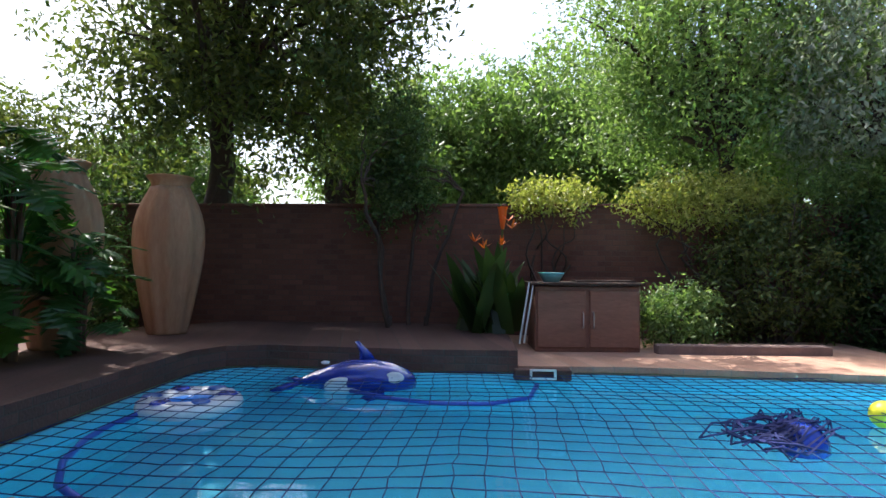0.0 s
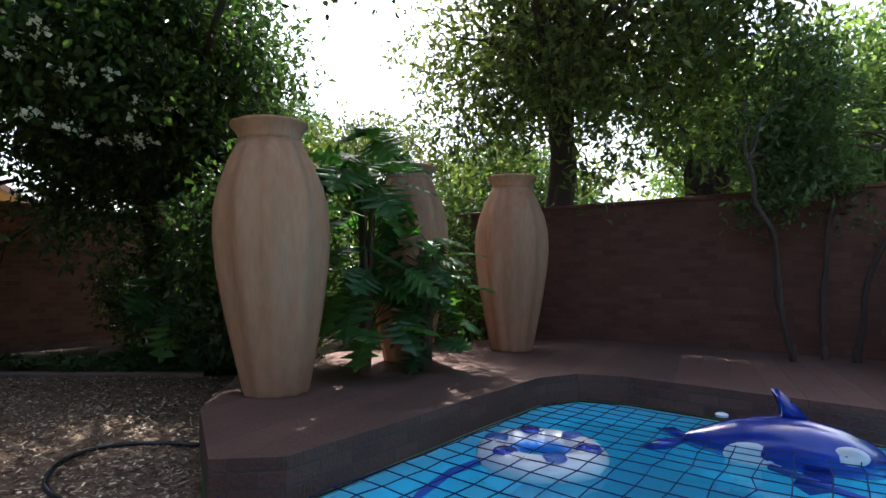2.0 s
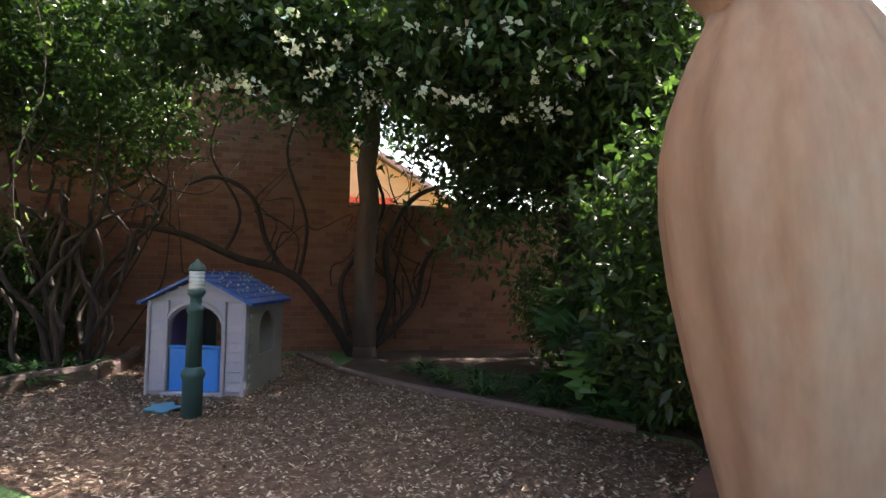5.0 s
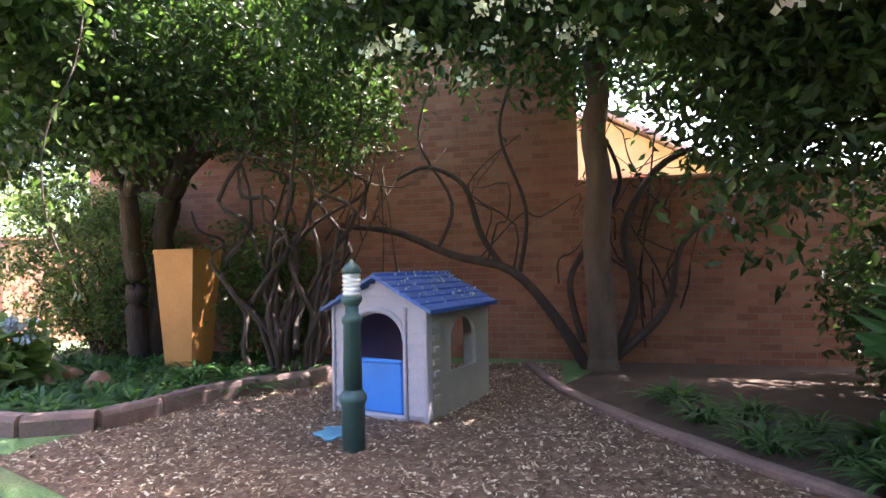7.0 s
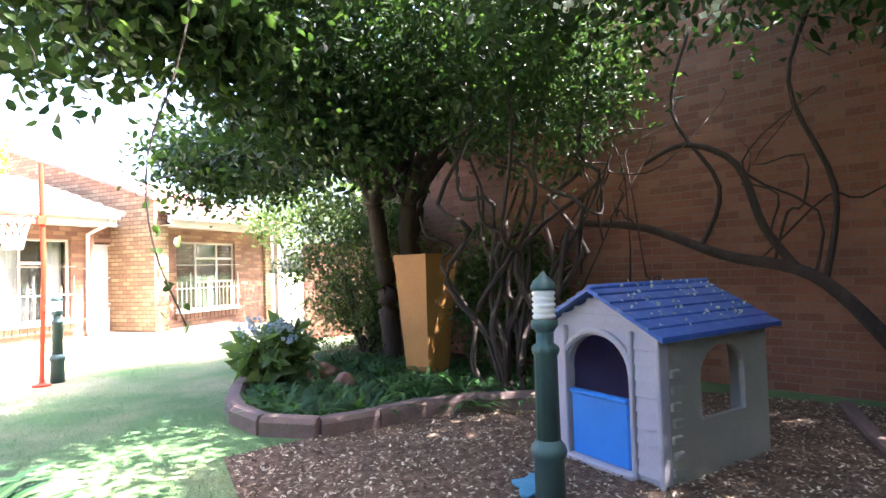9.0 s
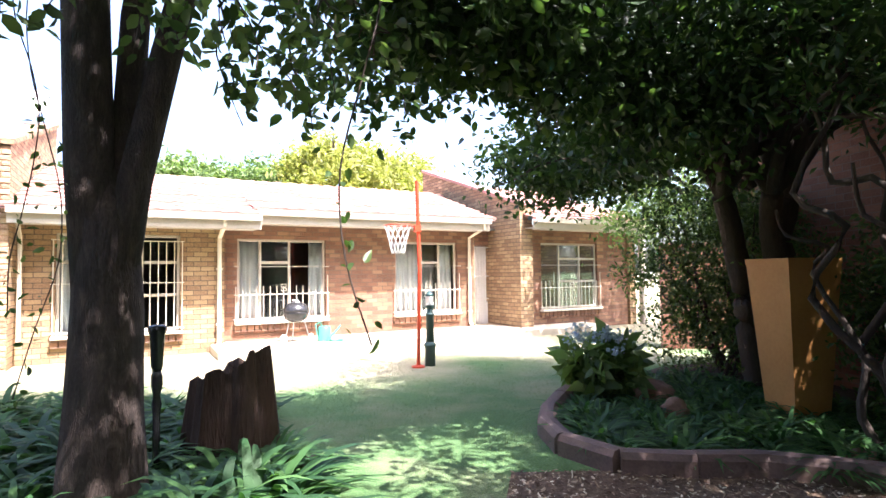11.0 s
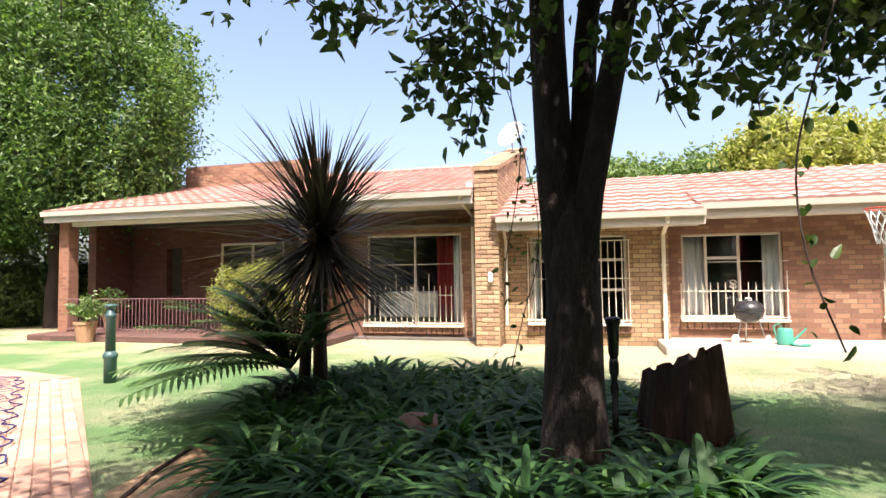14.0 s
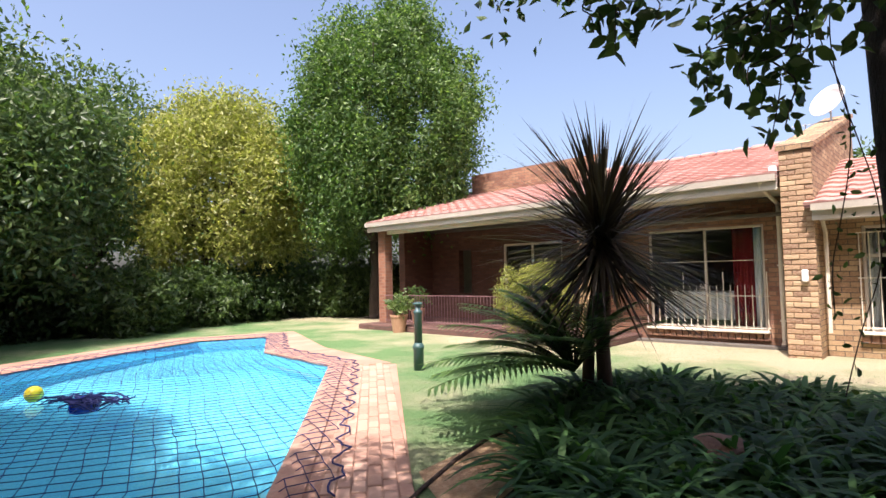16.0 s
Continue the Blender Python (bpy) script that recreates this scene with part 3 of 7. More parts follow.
basin = Build()
basin.add([(x, y, -1.4) for x, y in POOL], [tuple(range(len(POOL)))])
ring(basin, POOL, offset(POOL, 0.12 * OUT), -1.4, -0.02)
tagged(make("pool_basin", basin, BASIN), "pale blue plastered swimming pool basin", "pool", kind="structure")
wat = Build()
inner = offset(POOL, -0.004 * OUT)
wat.add([(x, y, -0.10) for x, y in inner], [tuple(range(len(inner)))[::-1]])
w = make("water", wat, WATER)
w.visible_shadow = False
tagged(w, "clear blue pool water under a safety net", "water", kind="structure")


def sheet(name, poly, z, mat, label):
    b = Build().add([(x, y, z) for x, y in poly], [tuple(range(len(poly)))])
    return tagged(make(name, b, mat), label, "ground", kind="structure")


MULCH_AREA = [(-10.55, 0.9), (-9.2, 1.25), (-8.75, 0.5), (-7.6, -0.1), (-7.0, -0.3), (-6.3, 0.9), (-5.7, 1.4), (-4.2, 1.5), (-2.9, 1.9), (-2.75, 2.6), (-3.7, 3.4), (-4.2, 4.6), (-5.2, 5.3), (-6.6, 4.65), (-7.3, 4.25), (-8.1, 3.95), (-9.0, 3.7), (-10.5, 3.9)]
sheet("mulch_bed", MULCH_AREA, 0.006, MULCH, "brown bark mulch strewn over the yard")
sheet("gravel_path", [(-2.55, 1.31), (-2.3, 1.2), (-1.95, -0.1), (-2.35, -0.15), (-3.0, 0.55), (-3.2, 1.55)], 0.010, GRAVEL, "pale orange gravel strip beside the lawn")
SOIL_A = [(-10.8, 1.35), (-9.3, 1.2), (-8.7, 0.42), (-7.75, -0.08), (-7.58, -0.7), (-7.95, -1.5), (-8.9, -2.4), (-11, -3.4), (-15, -3.0), (-15, 1.0)]
SOIL_B = [(-9.1, 3.68), (-8.13, 3.93), (-7.33, 4.28), (-6.6, 4.7), (-5.3, 5.4), (-4.3, 4.8), (-3.6, 5.3), (-3.3, 7.4), (-2.8, 9.6), (-9, 10.5), (-10.2, 7.5), (-10.6, 4.6)]
SOIL_C = [(-2.3, -0.05), (-2.9, 0.65), (-3.2, 1.45), (-4.3, 1.4), (-5.6, 1.25), (-6.1, 0.55), (-6.3, -0.85), (-5.7, -2.25), (-3.6, -3.15), (-1.6, -2.75), (-1.3, -1.35)]
for poly, lab in ((SOIL_A, "dark soil of the kerbed flower bed"), (SOIL_B, "dark soil under the shrubs by the wall"), (SOIL_C, "dark soil of the bed round the tree")):
    sheet("soil_bed", poly, 0.012, SOIL, lab)

# raised terrace on the west and north sides of the pool
W_EDGE = [(-2.44, 2.82), (-2.27, 3.7), (-2.1, 4.6), (-1.91, 5.52), (-1.64, 5.9), (-1.2, 5.94), (0.58, 5.38), (1.62, 5.18)]
TERRACE = W_EDGE + [(2.2, 8.1), (-2.2, 9.0), (-4.6, 7.2), (-4.35, 4.4), (-3.62, 3.34), (-2.75, 2.62)]
LOWER = [(1.63, 5.17), (2.73, 5.02), (3.85, 4.67), (5.3, 4.19), (6.2, 3.6), (7.0, 6.6), (2.21, 8.1)]


def raised(name, poly, z, mat, label):
    b = Build()
    n = len(poly)
    b.add([(x, y, z) for x, y in poly], [tuple(range(n - 1, -1, -1))])
    b.add([(x, y, q) for q in (-0.12, z) for x, y in poly], [(i, (i + 1) % n, n + (i + 1) % n, n + i) for i in range(n)])
    return tagged(make(name, b, mat), label, "terrace", kind="structure")


# Terrace colour includes the shade of the trees; its sunlit brick is pinkish.
raised("terrace", TERRACE, 0.24, BRICK_DARK, "brick terrace raised above the pool, darkened for tree shade")
raised("terrace_lower", LOWER, 0.07, PAVING, "low red brick paving between pool and pump box")
cop = Build()
co = offset(POOL, 0.24 * OUT)
for i in (19, 0, 1):
    j = (i + 1) % len(POOL)
    cop.add([(*POOL[i], 0), (*POOL[j], 0), (*co[j], 0), (*co[i], 0)] + [(*POOL[i], 0.035), (*POOL[j], 0.035), (*co[j], 0.035), (*co[i], 0.035)], [(4, 5, 6, 7), (0, 1, 5, 4), (2, 3, 7, 6)])
tagged(make("coping", cop, PAVING), "red brick coping along the pool edge", "coping", kind="structure")
far_pave = [(3.2, -0.80), (5.75, -0.65), (8.6, -1.75), (9.0, -0.25), (7.9, 1.5), (6.4, 3.45), (7.3, 4.2), (10.1, 0.0), (9.5, -2.85), (5.5, -1.85), (2.7, -1.72)]
sheet("pavement_far", far_pave, 0.014, PAVING, "red brick paving round the far side of the pool")
pave = sheet("pavement", [(3.2, -0.84), (-2.0, 2.27), (-2.75, 2.1), (-2.42, 1.4), (2.6, -1.72)], 0.012, PAVING, "red brick paving laid in rows beside the pool")

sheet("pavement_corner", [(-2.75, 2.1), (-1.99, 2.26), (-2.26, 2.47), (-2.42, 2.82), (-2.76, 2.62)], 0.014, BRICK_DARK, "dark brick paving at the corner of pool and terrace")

# patio slab by the house
HM = Matrix.Translation((-5.4, -7.75, 0)) @ Matrix.Rotation(radians(9.5), 4, 'Z')
slab = Build().box((-4.0, 0.55, 0.06), (8.6, 1.75, 0.16), bev=0.02)
tagged(make("patio", slab, CONCRETE, m=HM), "pale concrete patio along the house wall", "patio", kind="structure")

# Floor toned down in colour to imitate the dimness under the veranda roof.
vslab = Build().box((10.3, -0.6, 0.06), (7.6, 3.6, 0.16), bev=0.02)
tagged(make("veranda_floor", vslab, BRICK_DARK, m=HM), "brick floor of the veranda, darkened for its shade", "floor", kind="structure")

# ---------- garden walls ----------
def wall_line(name, p0, p1, z1, thick, mat, label, z0=-0.1, z1b=None):
    p0, p1 = Vector((*p0, 0)), Vector((*p1, 0))
    d = p1 - p0
    ln, a = d.length, math.atan2(d.y, d.x)
    zb = z1 if z1b is None else z1b
    b = Build()
    h = thick / 2
    b.add([(0, -h, z0), (ln, -h, z0), (ln, h, z0), (0, h, z0), (0, -h, z1), (ln, -h, zb), (ln, h, zb), (0, h, z1)],
          [(3, 2, 1, 0), (4, 5, 6, 7), (0, 1, 5, 4), (1, 2, 6, 5), (2, 3, 7, 6), (3, 0, 4, 7)])
    ob = make(name, b, mat, m=Matrix.Translation(p0) @ Matrix.Rotation(a, 4, 'Z'))
    cap = Build().box((ln / 2, 0, z1 + 0.03), (ln, thick + 0.06, 0.06), bev=0.012)
    if z1b is None:
        make("coping_course", cap, mat, ob)
    return tagged(ob, label, "wall", kind="structure")


# Brick tone lowered to hold the backlit shade of these two walls.
wall_line("wall_north", (-3.0, 9.25), (11.5, 6.4), 2.17, 0.23, BRICK_SHADY, "brick garden wall behind the pool, darkened for shade")
wall_line("wall_north_west", (-9.6, 10.6), (-3.0, 9.25), 2.17, 0.23, BRICK_SHADY, "brick garden wall under trees, darkened for shade")
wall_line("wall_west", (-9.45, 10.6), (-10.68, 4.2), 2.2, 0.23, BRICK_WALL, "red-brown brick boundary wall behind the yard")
# neighbour's gable wall that stands on the boundary
gw = Build()
prof = [(0, -0.1), (7.7, -0.1), (7.7, 4.55), (4.6, 5.35), (0, 4.12)]
gw.add([(0, u, z) for u, z in prof] + [(0.3, u, z) for u, z in prof], [(0, 1, 2, 3, 4), (9, 8, 7, 6, 5)] + [((i + 1) % 5, i, 5 + i, 5 + (i + 1) % 5) for i in range(5)])
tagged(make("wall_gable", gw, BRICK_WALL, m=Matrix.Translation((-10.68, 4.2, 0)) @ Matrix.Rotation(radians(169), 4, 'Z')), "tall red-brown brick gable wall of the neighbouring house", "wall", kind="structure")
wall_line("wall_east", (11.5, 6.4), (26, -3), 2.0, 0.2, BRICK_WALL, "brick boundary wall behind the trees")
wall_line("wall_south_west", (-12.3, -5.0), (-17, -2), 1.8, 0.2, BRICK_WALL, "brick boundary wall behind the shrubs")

# ---------- the house ----------
house = thing("house", "single-storey face-brick house with pink tiled roofs and barred windows", "house", m=HM)


def wall_with_holes(name, x0, x1, y, z0, z1, holes, thick=0.22, mat=BRICK_RED, parent=house):
    """A wall along x whose front face is at y, with rectangular openings (x0, x1, z0, z1) cut through."""
    xs = sorted({x0, x1, *[h[0] for h in holes], *[h[1] for h in holes]})
    zs = sorted({z0, z1, *[h[2] for h in holes], *[h[3] for h in holes]})
    b = Build()

    def solid(i, j):
        if not (0 <= i < len(xs) - 1 and 0 <= j < len(zs) - 1):
            return False
        cx, cz = (xs[i] + xs[i + 1]) / 2, (zs[j] + zs[j + 1]) / 2
        return not any(h[0] < cx < h[1] and h[2] < cz < h[3] for h in holes)

    for i in range(len(xs) - 1):
        for j in range(len(zs) - 1):
            if not solid(i, j):
                continue
            a, c, d, e = xs[i], xs[i + 1], zs[j], zs[j + 1]
            f, k = y, y - thick
            b.add([(a, f, d), (c, f, d), (c, f, e), (a, f, e)], [(3, 2, 1, 0)])
            b.add([(a, k, d), (c, k, d), (c, k, e), (a, k, e)], [(0, 1, 2, 3)])
            if not solid(i - 1, j):
                b.add([(a, f, d), (a, f, e), (a, k, e), (a, k, d)], [(0, 1, 2, 3)])
            if not solid(i + 1, j):
                b.add([(c, f, d), (c, f, e), (c, k, e), (c, k, d)], [(3, 2, 1, 0)])
            if not solid(i, j - 1):
                b.add([(a, f, d), (c, f, d), (c, k, d), (a, k, d)], [(0, 1, 2, 3)])
            if not solid(i, j + 1):
                b.add([(a, f, e), (c, f, e), (c, k, e), (a, k, e)], [(3, 2, 1, 0)])
    return make(name, b, mat, parent)


def scroll(b, x, y, z, s):
    """A small wrought ornament on the bars."""
    for sx in (-1, 1):
        for sz in (-1, 1):
            b.tube([(x + sx * s * (0.15 + 0.85 * math.sin(a)), y, z + sz * s * (1.3 * a / 3)) for a in (0, 0.6, 1.2, 1.9, 2.6, 3.0)], 0.007, 4)


def window(x0, x1, y, z0, z1, mull, transoms=(), bars=True, low_bars=True, label="window with cream steel frame, darkened for eave shade, and burglar bars"):
    """Frame with mullions, panes set in, burglar bars in front and a brick sill."""
    e = new("window")
    e.parent = house
    tagged(e, label)
    fy = y - 0.09
    b = Build()
    w = 0.05
    for x in (x0 + w / 2, x1 - w / 2, *mull):
        b.box((x, fy, (z0 + z1) / 2), (w, 0.05, z1 - z0), bev=0.008)
    for z in (z0 + w / 2, z1 - w / 2):
        b.box(((x0 + x1) / 2, fy, z), (x1 - x0 - 2 * w, 0.046, w), bev=0.008)
    for a, c, z in transoms:
        b.box(((a + c) / 2, fy, z), (c - a - w, 0.046, 0.055), bev=0.008)
    # Cream frame given the duller fascia colour to imitate eave shade.
    make("window_frame", b, FASCIA, e)
    cuts = [x0 + w, *mull, x1 - w]
    for a, c in zip(cuts, cuts[1:]):
        p = make("pane", Build().box(((a + c) / 2, fy, (z0 + z1) / 2), (c - a - 0.02, 0.008, z1 - z0 - 0.09)), GLASS, e)
        p.visible_shadow = False
    if bars:
        yb = y + 0.05
        n = int((x1 - x0) / 0.115)
        top = z0 + (z1 - z0) * (0.42 if low_bars else 0.93)
        for i in range(n + 1):
            x = x0 - 0.03 + (x1 - x0 + 0.06) * i / n
            zt = top if not low_bars or i % 6 else z0 + (z1 - z0) * 0.55
            make("bar", Build().tube([(x, yb, z0 - 0.02), (x, yb, zt)], 0.009, 5), CREAM, e)
        for z in ([z0 + (z1 - z0) * 0.32, z0 + 0.03] if low_bars else [z0 + (z1 - z0) * q for q in (0.03, 0.5, 0.93)]):
            make("rail", Build().tube([(x0 - 0.06, yb + 0.012, z), (x1 + 0.06, yb + 0.012, z)], 0.009, 5), CREAM, e)
        if low_bars:
            make("rail", Build().tube([(x0 - 0.06, yb + 0.012, z0 + (z1 - z0) * 0.66), (x1 + 0.06, yb + 0.012, z0 + (z1 - z0) * 0.66)], 0.006, 5), CREAM, e)
        g = Build()
        scroll(g, (x0 + x1) / 2, yb + 0.012, z0 + (z1 - z0) * 0.40, 0.055)
        for x in (x0 - 0.05, x1 + 0.05):
            for z in (z0 + 0.05, z0 + (z1 - z0) * 0.32):
                make("bracket", Build().tube([(x, y - 0.01, z), (x, yb + 0.01, z)], 0.009, 5), CREAM, e)
        make("scroll_ornament", g, CREAM, e)
    s = Build()
    s.box(((x0 + x1) / 2, y + 0.035, z0 - 0.03), (x1 - x0 + 0.1, 0.2, 0.05), bev=0.012)
    make("sill", s, CREAM, e)
    n = int((x1 - x0 + 0.12) / 0.12)
    teeth = Build()
    for i in range(n):
        teeth.box((x0 - 0.06 + (i + 0.5) * (x1 - x0 + 0.12) / n, y + 0.025, z0 - 0.125), ((x1 - x0 + 0.12) / n - 0.014, 0.09, 0.13), bev=0.006)
    make("brick_sill", teeth, BRICK_RED, e)
    return e


def curtain(x0, x1, y, z0, z1, mat, label):
    """A hanging cloth with soft folds."""
    n = max(12, int((x1 - x0) / 0.02))
    vs, fs = [], []
    for j in range(5):
        for i in range(n + 1):
            x = x0 + (x1 - x0) * i / n
            vs.append((x, y + 0.025 * math.sin(x * 52) * (0.6 + 0.4 * j / 4) + 0.012 * math.sin(x * 23 + j), z1 + (z0 - z1) * j / 4))
    for j in range(4):
        for i in range(n):
            a = j * (n + 1) + i
            fs.append((a, a + 1, a + n + 2, a + n + 1))
    c = tagged(make("curtain", Build().add(vs, fs), mat, smooth=True, m=HM), label, "curtain")
    sol = c.modifiers.new("thickness", 'SOLIDIFY')
    sol.thickness = 0.004
    return c


def tiled_roof(x0, x1, y0, z0, y1, z1, label="pink-red interlocking roof tiles"):
    """A slope from the eave (y0, z0) up to (y1, z1), with stepped courses and rolled tiles."""
    ln = math.hypot(y1 - y0, z1 - z0)
    rows = max(2, int(ln / 0.33))
    cols = max(2, int((x1 - x0) / 0.30))
    sub = 6
    nx, nz = (z1 - z0) / ln, -(y1 - y0) / ln
    sg = 1 if nz > 0 else -1
    nx, nz = -nx * -sg, abs(nz)
    rng = random.Random(int(abs(x0) * 100))
    b = Build().add([(x0, y0, z0 - 0.03), (x1, y0, z0 - 0.03), (x1, y1, z1 - 0.03), (x0, y1, z1 - 0.03)], [(0, 1, 2, 3)])
    slope = make("roof", b, ROOF, house, label)
    for r in range(rows):
        off = rng.uniform(-0.008, 0.008)
        vs, fs = [], []
        for q, (t, lift) in enumerate(((r / rows, 0.052), ((r + 1.08) / rows, 0.012), (r / rows, 0.0))):
            t = min(t, 1.0)
            for i in range(cols * sub + 1):
                x = x0 + (x1 - x0) * i / (cols * sub)
                ph = (i % sub) / sub
                h = lift + (0.016 * (math.sin(math.pi * ph / 0.55) if ph < 0.55 else -0.25 * math.sin(math.pi * (ph - 0.55) / 0.45)) if q < 2 else 0)
                vs.append((x, y0 + (y1 - y0) * t + nx * h, z0 + (z1 - z0) * t + nz * h + off))
        m = cols * sub + 1
        for i in range(cols * sub):
            fs.append((i, i + 1, m + i + 1, m + i))
            fs.append((2 * m + i, 2 * m + i + 1, i + 1, i))
        make("tile_course", Build().add(vs, fs), ROOF, slope)
    return slope


def eave(x0, x1, y, z, depth=0.75, soffit_z=None):
    """Gutter and fascia board along an eave, and the soffit behind it."""
    g = Build()
    g.side([(y + 0.01, z - 0.09), (y + 0.10, z - 0.09), (y + 0.115, z + 0.015), (y + 0.10, z + 0.015), (y + 0.088, z - 0.075), (y + 0.01, z - 0.075)], x0, x1)
    make("gutter", g, FASCIA, house)
    make("fascia", Build().box(((x0 + x1) / 2, y - 0.005, z - 0.14), (x1 - x0, 0.026, 0.20), bev=0.006), FASCIA, house)
    make("soffit", Build().box(((x0 + x1) / 2, y - depth / 2, z - 0.20), (x1 - x0, depth - 0.03, 0.012)), FASCIA, house)


def downpipe(x, y, ytop, z1, z0=0.05):
    b = Build().tube([(x, ytop + 0.06, z1 - 0.08), (x, ytop + 0.05, z1 - 0.17), (x, y + 0.06, z1 - 0.36), (x, y + 0.06, z0 + 0.12), (x, y + 0.06, z0 + 0.06), (x, y + 0.16, z0)], 0.038, 8)
    for z in (0.5, 1.5):
        b.box((x, y + 0.05, z), (0.10, 0.09, 0.03))
    make("downpipe", b, CREAM, house, "cream downpipe", smooth=False)


# section C and D
wall_with_holes("wall", -5.45, 0.10, 0.0, -0.1, 2.42, [(-1.9, -0.19, 0.5, 2.08), (-5.0, -3.45, 0.5, 2.08)])
window(-1.9, -0.19, 0.0, 0.5, 2.08, (-0.62, -1.18), ((-1.18, -0.62, 1.62),))
window(-5.0, -3.45, 0.0, 0.5, 2.08, (-4.1, -4.55), ((-4.55, -4.1, 1.62),))
tiled_roof(-5.6, -0.35, 0.75, 2.56, -2.6, 3.62)
eave(-5.45, -0.42, 0.70, 2.55)
# section B, its eave lower and further out
wall_with_holes("wall", 0.08, 3.2, 0.25, -0.1, 2.3, [(0.80, 2.62, 0.43, 2.10)], mat=BRICK)
make("wall", Build().box((0.085, 0.02, 1.1), (0.03, 0.45, 2.4)), BRICK, house)
window(0.80, 2.62, 0.25, 0.43, 2.10, (1.40, 2.02), ((0.8, 1.4, 1.62), (0.8, 1.4, 1.05), (2.02, 2.62, 1.62)), low_bars=False)
tiled_roof(-0.42, 3.25, 1.02, 2.42, -2.6, 3.62)
eave(-0.45, 3.15, 0.97, 2.42, 0.8)
downpipe(0.16, 0.25, 0.95, 2.42)
# wing wall between B and A, its top running up with the roof
pil = Build().side([(0.80, -0.1), (0.80, 3.36), (-4.4, 4.85), (-4.4, -0.1)], 3.14, 3.60)
wing = make("wing_wall", pil, BRICK, house)
proud = Build().box((0, 0, 0), (0.222, 0.05, 0.074), bev=0.007)
PROUD = bpy.data.meshes.new("brick")
PROUD.from_pydata(proud.v, [], proud.f)
PROUD.materials.append(ONE_BRICK)
half = Build().box((0, 0, 0), (0.106, 0.05, 0.074), bev=0.007)
HALF = bpy.data.meshes.new("brick")
HALF.from_pydata(half.v, [], half.f)
HALF.materials.append(ONE_BRICK)
rb_ = random.Random(8)
for r in range(39):
    for cxx, me_ in (((3.255, PROUD), (3.485, PROUD)) if r % 2 else ((3.197, HALF), (3.37, PROUD), (3.543, HALF))):
        o = new("brick", me_)
        o.parent = wing
        o.matrix_local = Matrix.Translation((cxx, 0.788 + rb_.uniform(0, 0.016), 0.0 + r * 0.0855)) @ Matrix.Rotation(rb_.uniform(-0.02, 0.02), 4, 'Z')
capb = Build().side([(0.84, 3.365), (0.84, 3.45), (-4.42, 4.94), (-4.42, 4.855)], 3.10, 3.64)
make("wing_wall_coping", capb, BRICK, house)
make("lamp_bracket", Build().box((3.30, 0.86, 1.32), (0.09, 0.10, 0.20), bev=0.02), WHITE, house, "white wall lamp")
make("fascia_end", Build().box((3.68, 0.86, 2.98), (0.12, 0.05, 0.30), bev=0.01), WHITE, house)
make("conduit", Build().tube([(3.05, 0.52, 0.4), (3.05, 0.52, 2.0), (3.08, 0.6, 2.25)], 0.03, 6), CREAM, house, "cream waste pipe")
# section A
wall_with_holes("wall", 3.6, 7.42, -0.35, -0.1, 2.85, [(4.13, 6.31, 0.31, 2.28)])
window(4.13, 6.31, -0.35, 0.31, 2.28, (5.19,), ())
tiled_roof(3.60, 14.0, 0.95, 2.97, -4.3, 4.42)
eave(3.62, 14.0, 0.90, 2.97, 1.25)
downpipe(3.86, -0.35, 0.85, 2.97)
ridge = Build()
for i in range(26):
    ridge.box((3.8 + i * 0.4, -4.3, 4.47), (0.38, 0.22, 0.12), bev=0.04)
make("ridge_tiles", ridge, ROOF, house)
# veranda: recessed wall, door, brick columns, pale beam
# Back and end walls take the darker brick as painted veranda shade.
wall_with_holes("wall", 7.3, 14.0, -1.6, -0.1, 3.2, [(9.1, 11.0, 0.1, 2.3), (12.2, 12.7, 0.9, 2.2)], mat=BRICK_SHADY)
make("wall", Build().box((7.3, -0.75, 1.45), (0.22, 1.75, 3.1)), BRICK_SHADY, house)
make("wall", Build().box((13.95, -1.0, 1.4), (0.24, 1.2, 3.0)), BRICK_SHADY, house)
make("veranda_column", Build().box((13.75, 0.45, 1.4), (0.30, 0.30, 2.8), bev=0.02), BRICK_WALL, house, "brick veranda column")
make("veranda_column", Build().box((7.35, 0.45, 1.4), (0.24, 0.24, 2.8), bev=0.02), BRICK, house, "brick veranda column")
make("veranda_beam", Build().box((10.5, 0.45, 2.72), (6.6, 0.12, 0.10), bev=0.01), CREAM, house, "pale veranda beam")
# Ceiling coloured dark to stand for the shade beneath it.
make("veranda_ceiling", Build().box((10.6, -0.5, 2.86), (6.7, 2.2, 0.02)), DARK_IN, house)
dr = new("door")
dr.parent = house
tagged(dr, "glazed double veranda door with cream frame")
fr = Build()
for x in (9.13, 10.05, 10.97):
    fr.box((x, -1.65, 1.2), (0.06, 0.06, 2.2), bev=0.01)
fr.box((10.05, -1.65, 2.27), (1.78, 0.06, 0.06), bev=0.01)
make("door_frame", fr, CREAM, dr)
for x in (9.6, 10.5):
    p = make("pane", Build().box((x, -1.66, 1.2), (0.84, 0.008, 2.1)), GLASS, dr)
    p.visible_shadow = False
RAIL = mottled("purple_brown_rail", [(0.3, (0.14, 0.07, 0.08)), (0.7, (0.22, 0.12, 0.12))], 4, 40, 0.6)
vr = make("veranda_rail", Build().tube([(7.5, 0.62, 0.92), (13.6, 0.62, 0.92)], 0.012, 5), RAIL, house, "low brown metal veranda rail")
make("bottom_rail", Build().tube([(7.5, 0.62, 0.22), (13.6, 0.62, 0.22)], 0.012, 5), RAIL, vr)
